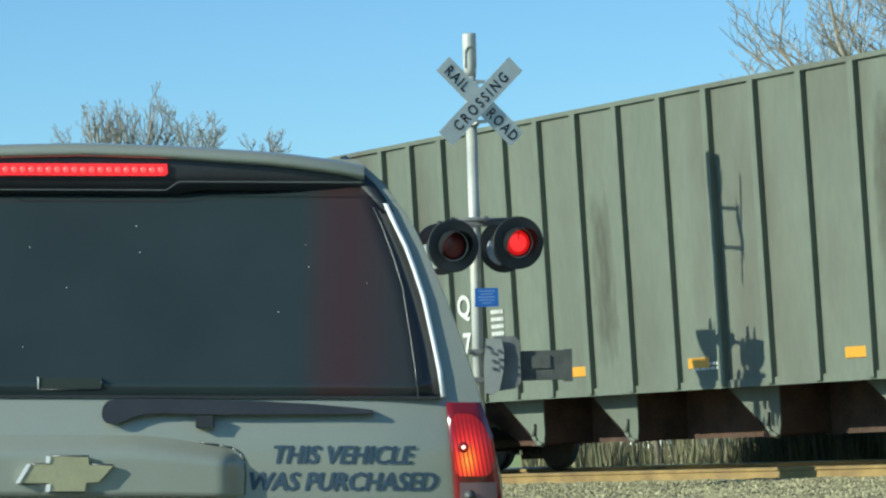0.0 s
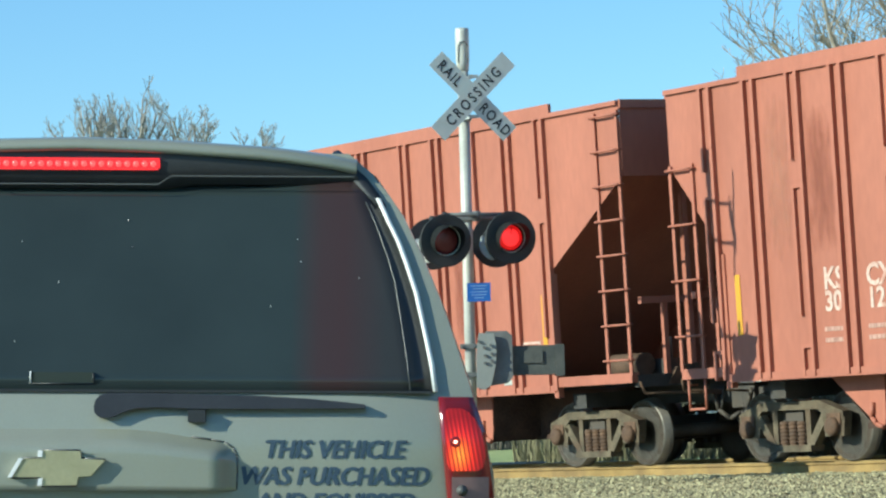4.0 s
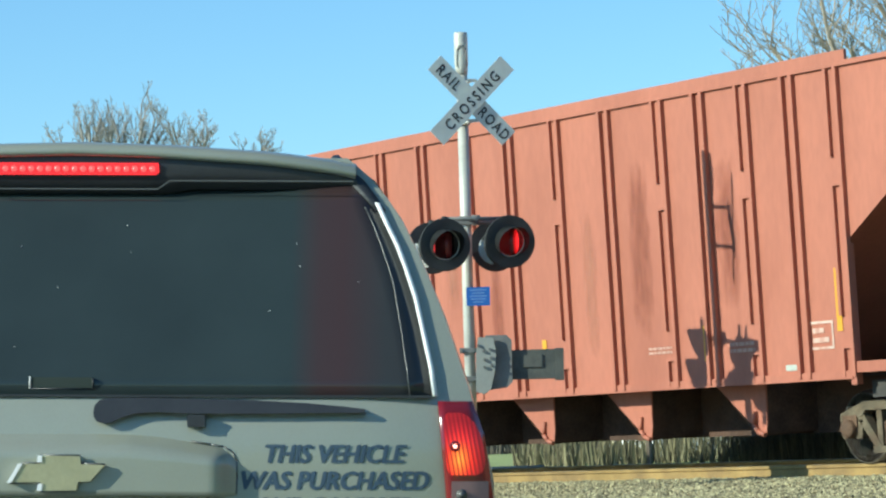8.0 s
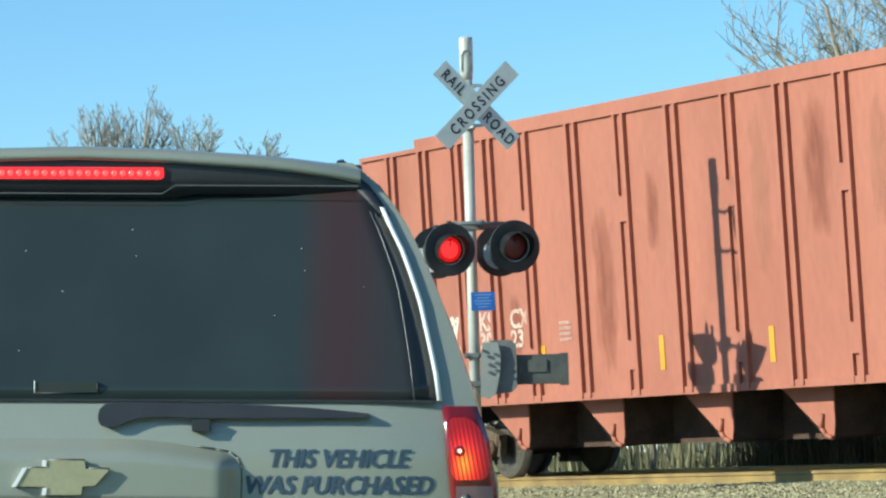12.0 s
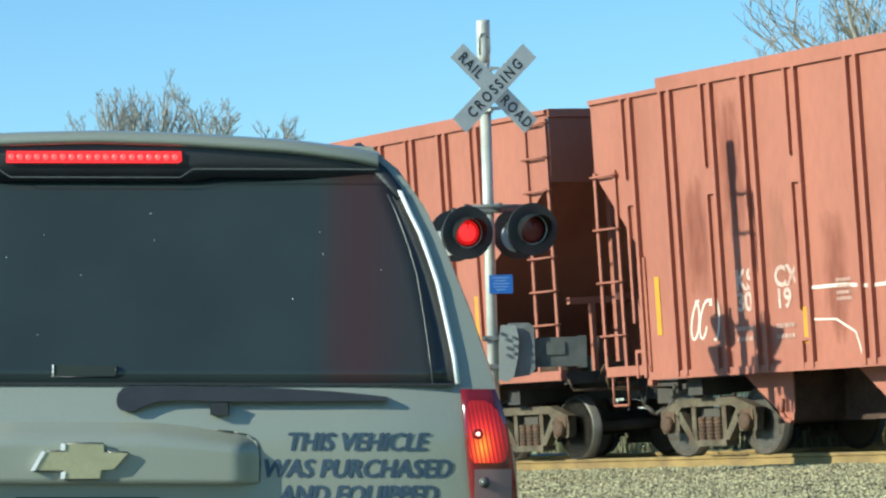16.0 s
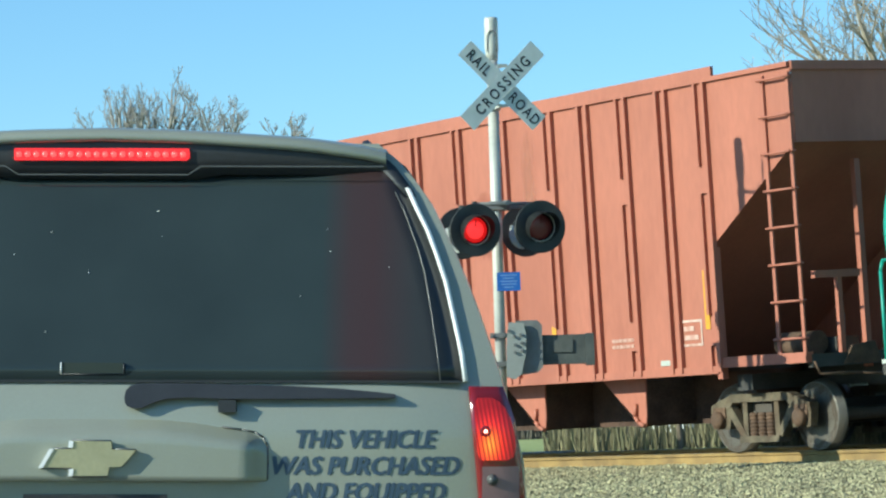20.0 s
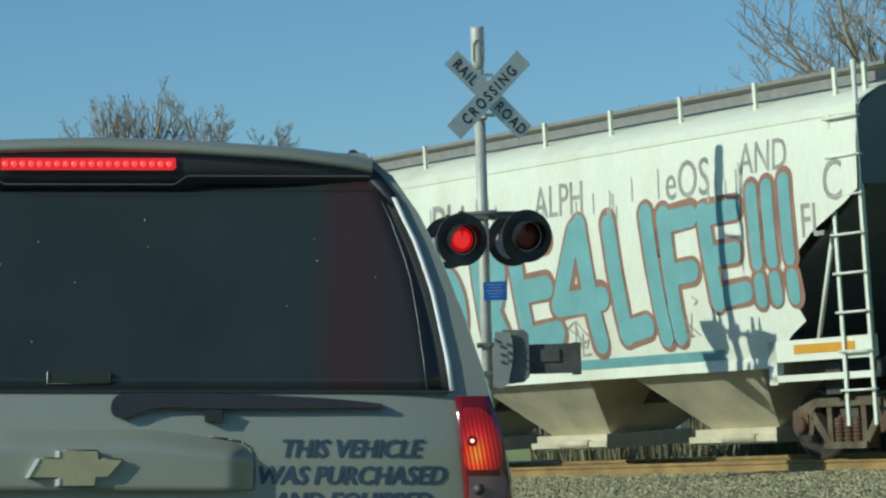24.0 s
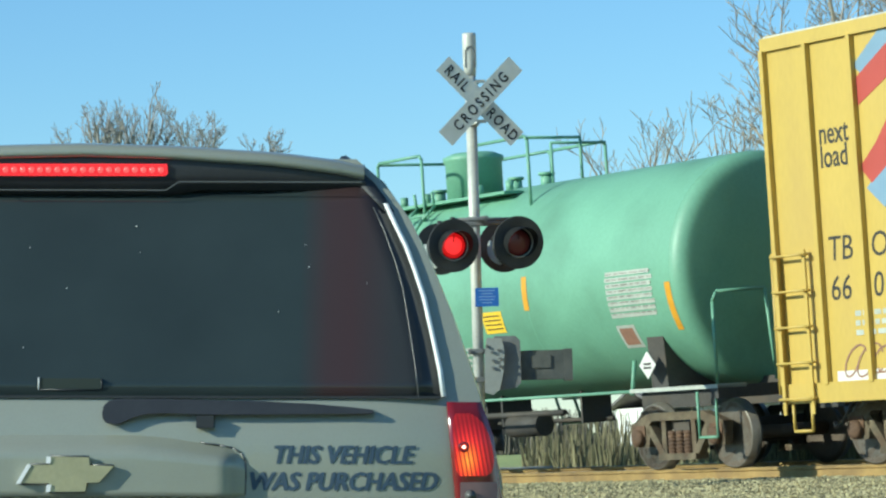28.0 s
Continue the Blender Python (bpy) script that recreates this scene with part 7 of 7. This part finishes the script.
def boxcar():
    length = 20.6
    car = thing("boxcar", "tall yellow ribbed boxcar with black stencilling", "freight car", group="freight train")
    hl = length / 2
    e = hl - 0.81
    W, zb, zt = 1.50, 0.80, 5.22
    for y in (W, -W):
        bm = bmesh.new()
        prism(bm, [(-e, zb), (e, zb), (e, zt), (-e, zt)], y - 0.01, y + 0.01)
        part("side_sheet", bm, YELLOW, car)
        bm = bmesh.new()
        sg = 1 if y > 0 else -1
        box(bm, -e, e, y - 0.02, y + 0.06 * sg, zt - 0.16, zt)
        box(bm, -e, e, y - 0.02, y + 0.06 * sg, zb - 0.02, zb + 0.22)
        part("side_rail", bm, YELLOW, car, bevel=0.006)
    rib = made("rib", box(bmesh.new(), -0.035, 0.035, 0, 0.075, zb + 0.2, zt - 0.15), YELLOW, 0.008)
    for i in range(24):
        x = e - 0.03 - (2 * e - 0.06) * i / 23
        for y, turn in ((W + 0.008, 0), (-W - 0.008, 180)):
            part("rib", rib, YELLOW, car, m=pose(x, y, 0, 0, 0, turn))
    bm = bmesh.new()
    prism(bm, [(-W, zt), (W, zt), (W, zt + 0.03), (0, zt + 0.14), (-W, zt + 0.03)], -e, e, axis="x")
    part("roof", bm, GALV, car)
    for q in (-1, 1):
        bm = bmesh.new()
        box(bm, *sorted((q * e, q * (e - 0.05))), -W + 0.01, W - 0.01, zb, zt)
        for k in range(10):
            z = zb + 0.4 + 0.44 * k
            box(bm, *sorted((q * e, q * (e + 0.06))), -W + 0.1, W - 0.1, z, z + 0.12)
        part("end_wall", bm, YELLOW, car)
    bm = bmesh.new()
    box(bm, -hl + 0.6, hl - 0.6, -0.25, 0.25, 0.68, 1.0)
    box(bm, -e, e, -W, W, zb - 0.0, zb + 0.05)
    part("underframe", bm, BLACK_STEEL, car)
    for y, turn in ((1, 0), (-1, 180)):
        bm = bmesh.new()
        ladder(bm, e - 0.62, e - 0.08, W + 0.10, zb - 0.15, 2.62, step=0.43)
        part("ladder", bm, YELLOW, car, m=pose(0, 0, 0, 0, 0, turn))
        bm = bmesh.new()
        pipe(bm, [(e + 0.12, W, zb + 0.1), (e + 0.12, W, 2.6), (e + 0.12, W - 0.5, 2.6), (e + 0.12, W - 0.5, zb + 0.1)], 0.022)
        pipe(bm, [(e - 0.15, W + 0.03, zb), (e - 0.15, W + 0.03, 0.45), (e - 0.5, W + 0.03, 0.45), (e - 0.5, W + 0.03, zb)], 0.022)
        part("grab_iron", bm, YELLOW, car, m=pose(0, 0, 0, 0, 0, turn))
    yy = W + 0.012
    train_text(car, "next", 0.38, STENCIL_BLACK, 8.54, yy, 3.84, "black lower-case lettering", weight=0.004, stretch=0.8, shear=0.0)
    train_text(car, "load", 0.38, STENCIL_BLACK, 8.54, yy, 3.56, "", weight=0.004, stretch=0.8)
    for mark_a, mark_b, z in (("TB", "OX", 2.45), ("66", "0", 1.98)):
        train_text(car, mark_a, 0.42, STENCIL_BLACK, 8.52, yy, z, "black reporting mark", stretch=0.95, shear=0.1)
        train_text(car, mark_b, 0.42, STENCIL_BLACK, 7.74, yy, z, "", stretch=0.95, shear=0.1)
    bars(car, e - 1.4, 1.52, 0.9, 0.34, 3, STENCIL_DULL, yy, seed=301)
    scribble(car, SPRAY_BROWN, e - 1.2, 1.05, 1.3, 0.4, 5, 33, lambda z: yy, 0.012)
    part("paint_patch", box(bmesh.new(), e - 1.9, e - 1.0, yy, yy + 0.003, 1.0, 1.14), STENCIL, car, "white paint patch")
    # maker's mark as crossed plain bands
    for mt, pts in ((LOGO_BLUE, [(0.0, 0.95), (0.55, 1.35), (0.75, 1.2), (0.2, 0.78)]), (LOGO_RED, [(0.0, 0.78), (0.9, 1.3), (1.8, 0.2), (1.5, 0.0), (0.8, 0.85), (0.0, 0.45)]), (LOGO_BLUE, [(0.1, -0.5), (0.3, -0.35), (0.8, -0.1), (0.8, -0.5), (0.4, -0.75)]), (LOGO_RED, [(0.0, -0.25), (0.3, 0.0), (1.2, 1.0), (1.5, 0.85), (0.6, -0.2), (0.2, -0.45)])):
        bm = bmesh.new()
        prism(bm, [(7.82 - px, 3.75 + pz) for px, pz in pts], yy, yy + 0.003 + 0.001 * (mt is LOGO_RED))
        part("logo_band", bm, mt, car, "plain coloured band of a logo")
    for x in (-hl + 2.4, hl - 2.4):
        add_bogie(car, x)
    add_coupler(car, hl)
    return car


LOGO_RED = matter("logo_red", (0.413, 0.066, 0.048), 0.5, var=0.06, bump=0.0)
LOGO_BLUE = matter("logo_blue", (0.200, 0.304, 0.400), 0.5, var=0.06, bump=0.0)
box_car = boxcar()
CARS.append((box_car, -226.7 - 20.6 / 2))

# ---- trees, brush and far things ----
BARK = matter("grey_brown_bark", (0.16, 0.125, 0.09), 0.9, var=0.25, scale=6, grain=50, bump=0.4)
TWIG = matter("pale_winter_twigs", (0.34, 0.29, 0.22), 0.9, var=0.25, scale=4, grain=30, bump=0.1)
FAR_TWIG = matter("grey_far_twigs", (0.32, 0.30, 0.27), 0.9, var=0.2, scale=2, grain=20, bump=0.0)


def limb_mesh(name, segs, mt, n):
    """Tapered tubes from (a, b, ra, rb) rows."""
    vs, fs = [], []
    for a, b, ra, rb in segs:
        d = (b - a)
        if d.length < 1e-5:
            continue
        q = d.to_track_quat("Z", "Y")
        k = len(vs)
        for p, r in ((a, ra), (b, rb)):
            for i in range(n):
                t = 2 * math.pi * i / n
                vs.append(tuple(p + q @ Vector((math.cos(t) * r, math.sin(t) * r, 0))))
        for i in range(n):
            j = (i + 1) % n
            fs.append((k + i, k + j, k + n + j, k + n + i))
    me = bpy.data.meshes.new(name)
    me.from_pydata(vs, [], fs)
    me.materials.append(mt)
    return me


def bare_tree(label, x, y, height, width, seed, twig_mt, trunk_r, fork=0.25, fine=0.006, stems=5, depth_max=3, splay=0.5):
    """A leafless tree: stems fan out from a fork, with long side shoots that curve upwards. Its crown reaches height and is about width across."""
    rng = random.Random(seed)
    tree = thing("bare_tree", label, "tree", pose(x, y, ground_z(x, y) - 0.1))
    trunk, limbs, twigs = [], [], []

    def grow(p, d, length, r, depth):
        n = 7 if depth < 2 else 5
        a0 = rng.uniform(0, 6.28)
        for i in range(n):
            w = 0.10 + 0.05 * depth
            d = (d + Vector((rng.uniform(-w, w), rng.uniform(-w, w), rng.uniform(-0.03, 0.13)))).normalized()
            q = p + d * (length / n)
            r2 = max(fine, r * (1 - 0.62 / n))
            (limbs if depth < 1 else twigs).append((p, q, r, r2))
            p, r = q, r2
            if depth < depth_max and i >= 1 and rng.random() < 0.92:
                a = a0 + 2.4 * i + rng.uniform(-0.5, 0.5)
                side = Vector((math.cos(a), math.sin(a), rng.uniform(-0.1, 0.3)))
                dd = (d * 0.8 + side * rng.uniform(0.45, 0.75)).normalized()
                grow(q, dd, length * (0.54 - 0.26 * i / n) * rng.uniform(0.75, 1.2), max(fine, r * rng.uniform(0.5, 0.65)), depth + 1)

    base = Vector((0, 0, 0))
    top = Vector((rng.uniform(-0.1, 0.1), 0, 10 * fork))
    trunk.append((base, base.lerp(top, 0.5), trunk_r, trunk_r * 0.9))
    trunk.append((base.lerp(top, 0.5), top, trunk_r * 0.9, trunk_r * 0.8))
    for k in range(stems):
        a = 2.4 * k + rng.uniform(-0.4, 0.4)
        tilt = splay * (0.15 + 0.85 * (k + 0.5) / stems)
        d = Vector((math.cos(a) * tilt, math.sin(a) * tilt, 1)).normalized()
        grow(top, d, 10 * (1 - fork) * rng.uniform(0.8, 1.05), trunk_r * rng.uniform(0.45, 0.6), 0)
    ends = [q for _, q, _, _ in limbs + twigs]
    kz = height / max(q.z for q in ends)
    xs = sorted(q.x for q in ends)
    lo, hi = xs[len(xs) // 40], xs[-1 - len(xs) // 40]
    kr = width / (hi - lo)
    fit = Matrix.Diagonal((kr, kr, kz))
    for nm, segs, mt, n in (("trunk", trunk, BARK, 8), ("limb_network", limbs, twig_mt, 5), ("twig_crown", twigs, twig_mt, 3)):
        ob = new(nm, limb_mesh(nm, [(fit @ a_, fit @ b_, ra, rb) for a_, b_, ra, rb in segs], mt, n))
        ob.parent = tree
    return tree


NEAR_LABEL = "leafless tree with pale spreading twigs behind the track"
for x, y, h, wd, sd, r, st, sp, fk in ((9.9, 63.0, 11.8, 5.4, 21, 0.15, 12, 0.95, 0.50), (11.6, 65.0, 13.5, 6.5, 5, 0.18, 9, 0.8, 0.48), (8.5, 64.5, 9.9, 4.4, 33, 0.10, 10, 0.9, 0.58), (6.1, 64.0, 7.9, 2.2, 8, 0.06, 5, 1.2, 0.66), (4.3, 63.5, 7.7, 2.5, 3, 0.06, 6, 1.3, 0.68)):
    bare_tree(NEAR_LABEL, x, y, h, wd, sd, TWIG, r, stems=st, splay=sp, fork=fk, fine=0.0075, depth_max=3 if h > 8 else 2)
for x, y, h, wd, sd, r, st, fk in ((-13.6, 130, 16.1, 3.2, 31, 0.20, 7, 0.80), (-12.1, 131, 16.8, 3.0, 38, 0.16, 7, 0.80), (-9.6, 130, 15.8, 3.0, 43, 0.15, 7, 0.82), (-6.9, 132, 14.9, 1.8, 55, 0.12, 4, 0.86), (-18, 135, 12.5, 4, 58, 0.2, 6, 0.5), (-22, 140, 12, 4, 61, 0.2, 6, 0.5)):
    bare_tree("grey leafless tree far behind the crossing", x, y, h, wd, sd, FAR_TWIG, r, stems=st, splay=1.5, fork=fk, fine=0.010, depth_max=3)


def far_things():
    # brush beside the track: upright dry stalks
    rng = random.Random(12)
    segs = []
    for i in range(24000):
        d = -3.4 - rng.random() ** 1.2 * 3.6
        edge = 8.7 + 1.25 * (-d - 3.5)
        s = rng.uniform(-16, edge)
        open_part = ease(6.6, 8.4, s - 1.25 * (-d - 5.0))
        if rng.random() > (0.25 + 0.75 * ease(0, 3.0, edge - s)) * (1 - 0.92 * open_part):
            continue
        p = on_track(s, d, 0)
        p.z = ground_z(p.x, p.y) - 0.03
        h = rng.uniform(0.35, 1.0) * (0.6 + 0.75 * ease(0, 6, edge - s))
        q = p + Vector((rng.uniform(-0.13, 0.13), rng.uniform(-0.13, 0.13), h))
        segs.append((p, q, 0.012, 0.006))
        if rng.random() < 0.5:
            mid = p.lerp(q, rng.uniform(0.4, 0.8))
            segs.append((mid, mid + Vector((rng.uniform(-0.2, 0.2), rng.uniform(-0.2, 0.2), rng.uniform(0.1, 0.3))), 0.005, 0.003))
    me = limb_mesh("dry_brush", segs, BRUSH, 3)
    tagged(new("dry_brush", me), "dense dry brown weed stalks beside the track", "brush", kind="stuff")
    # grass tufts along the far side
    segs = []
    for i in range(5000):
        s = rng.uniform(-20, 26)
        d = -3.0 - rng.random() ** 1.4 * 7
        p = on_track(s, d, 0)
        p.z = ground_z(p.x, p.y) - 0.01
        segs.append((p, p + Vector((rng.uniform(-0.06, 0.06), rng.uniform(-0.06, 0.06), rng.uniform(0.05, 0.2))), 0.008, 0.002))
    tagged(new("grass", limb_mesh("grass", segs, GRASS_BLADE, 3)), "short green winter grass blades", "grass", kind="stuff")
    # white sheds across the field
    for x, y, w, dp, h, yaw in ((10.3, 128, 5.0, 6, 2.2, 14), (16.6, 132, 5.0, 5, 2.3, 10)):
        sh = thing("shed", "low white clapboard shed across the field", "shed", pose(x, y, ground_z(x, y) - 0.05, 0, 0, yaw))
        bm = bmesh.new()
        box(bm, -w / 2, w / 2, -dp / 2, dp / 2, 0, h)
        part("wall", bm, SHED_WHITE, sh)
        bm = bmesh.new()
        prism(bm, [(-dp / 2 - 0.3, h - 0.05), (0, h + 0.7), (dp / 2 + 0.3, h - 0.05), (dp / 2 + 0.3, h + 0.05), (0, h + 0.8), (-dp / 2 - 0.3, h + 0.05)], -w / 2 - 0.3, w / 2 + 0.3, axis="x")
        part("roof", bm, SHED_ROOF, sh)
        for dx in (-w * 0.28, w * 0.22):
            part("door", box(bmesh.new(), dx - 0.5, dx + 0.5, -dp / 2 - 0.03, -dp / 2 + 0.02, 0.05, 2.1), SHED_DARK, sh)
    # weeds standing before the sheds
    segs = []
    for i in range(1500):
        x, y = rng.uniform(3, 20), rng.uniform(112, 124)
        p = Vector((x, y, ground_z(x, y) - 0.05))
        h = rng.uniform(0.5, 1.3) + (0.8 if rng.random() < 0.25 else 0)
        segs.append((p, p + Vector((rng.uniform(-0.25, 0.25), rng.uniform(-0.2, 0.2), h)), 0.045, 0.02))
    tagged(new("far_weeds", limb_mesh("far_weeds", segs, BRUSH, 3)), "tall dry weeds standing before the sheds", "brush", kind="stuff")
    # far hedge line
    segs = []
    for i in range(7000):
        x = rng.uniform(-60, 70)
        y = rng.uniform(205, 222)
        z = ground_z(x, y)
        h = rng.uniform(0.8, 2.6) + 1.2 * noise.noise((x * 0.08, 0, 3))
        p = Vector((x, y, z))
        segs.append((p, p + Vector((rng.uniform(-0.5, 0.5), rng.uniform(-0.5, 0.5), max(0.4, h))), 0.10, 0.03))
    tagged(new("far_hedge", limb_mesh("far_hedge", segs, HEDGE, 3)), "grey-brown leafless hedge along the far field edge", "hedge", kind="stuff")
    # yard lamp far to the left
    lamp = thing("yard_lamp", "far dark yard lamp on a thin pole", "street lamp", pose(-18.9, 128, ground_z(-18.9, 128)))
    bm = bmesh.new()
    rod(bm, (0, 0, 0), (0, 0, 12.3), 0.09, 0.06, n=8)
    part("pole", bm, GALV_DARK, lamp)
    bm = bmesh.new()
    turned(bm, [(12.2, 0.1), (12.3, 0.26), (12.55, 0.24), (12.7, 0.05)], axis="z", n=12)
    box(bm, -0.5, 0.1, -0.05, 0.05, 12.25, 12.33)
    part("lamp_head", bm, LAMP_BLACK, lamp)


BRUSH = varied(matter("dry_brown_brush", (0.17, 0.15, 0.082), 0.95, var=0.2, scale=3, grain=20, bump=0.0), 0.5, 1.4)
GRASS_BLADE = varied(matter("green_grass_blades", (0.25, 0.29, 0.085), 0.9, var=0.2, scale=3, grain=20, bump=0.0), 0.6, 1.4)
SHED_WHITE = matter("white_clapboard", (0.78, 0.77, 0.73), 0.7, var=0.05, scale=2, grain=20, bump=0.05, stretch=(0.2, 0.2, 6))
SHED_ROOF = matter("grey_shingle", (0.16, 0.15, 0.145), 0.9, var=0.2, scale=3, grain=20, bump=0.2)
SHED_DARK = matter("dark_door", (0.06, 0.055, 0.05), 0.7, var=0.1, bump=0.0)
HEDGE = varied(matter("grey_hedge", (0.13, 0.115, 0.09), 0.95, var=0.2, scale=1, grain=10, bump=0.0), 0.6, 1.3)
far_things()

# ---- what moves ----
def gone(t):
    """How far the train has rolled since 1.3 s."""
    u = t - 1.3
    return 8.2 * u + 0.0099 * u * u + 0.2 * ease(12, 20.5, t)


def motions():
    times = [0, 2, 4, 6, 8, 10, 12, 14, 16, 18, 20, 22, 24, 26, 28]
    for car, s0 in CARS:
        walk(car, [(t, track_pose(s0 + gone(t))) for t in times])
    # wheels: under a quarter turn from key to key
    keys = [i * 0.1 * 2 / 3 for i in range(421)]
    for car, s0 in CARS:
        for b in car.children:
            if b.name.split(".")[0] != "bogie":
                continue
            for w in b.children:
                if w.name.split(".")[0] == "wheelset":
                    x = w.matrix_basis.translation.x
                    walk(w, [(t, pose(x, 0, WHEEL_R) @ Matrix.Rotation((gone(t) / WHEEL_R) % (2 * math.pi), 4, "Y")) for t in keys])
    # the added drums turn their lit faces forward by turns to imitate flashing
    half, first = 0.647, 8.03 - 13 * 0.647
    for i, drum in enumerate(DRUMS):
        rows = []
        k = 0
        # before the first change the far lamp is lit
        turn = 180.0 if i == 0 else 0.0
        rows.append((0.0, turn))
        while True:
            t = first + k * half
            k += 1
            if t > 27.9:
                break
            if t < 0.12:
                continue
            for j, f in ((-0.0667, 0), (-0.0333, 60), (0.0, 120), (0.0333, 180)):
                rows.append((t + j, turn + f))
            turn += 180
        rows.append((28.0, turn))
        c = drum.matrix_basis.translation.copy()
        walk(drum, [(t, Matrix.Translation(c) @ Matrix.Rotation(radians(a), 4, "Z")) for t, a in rows])


motions()
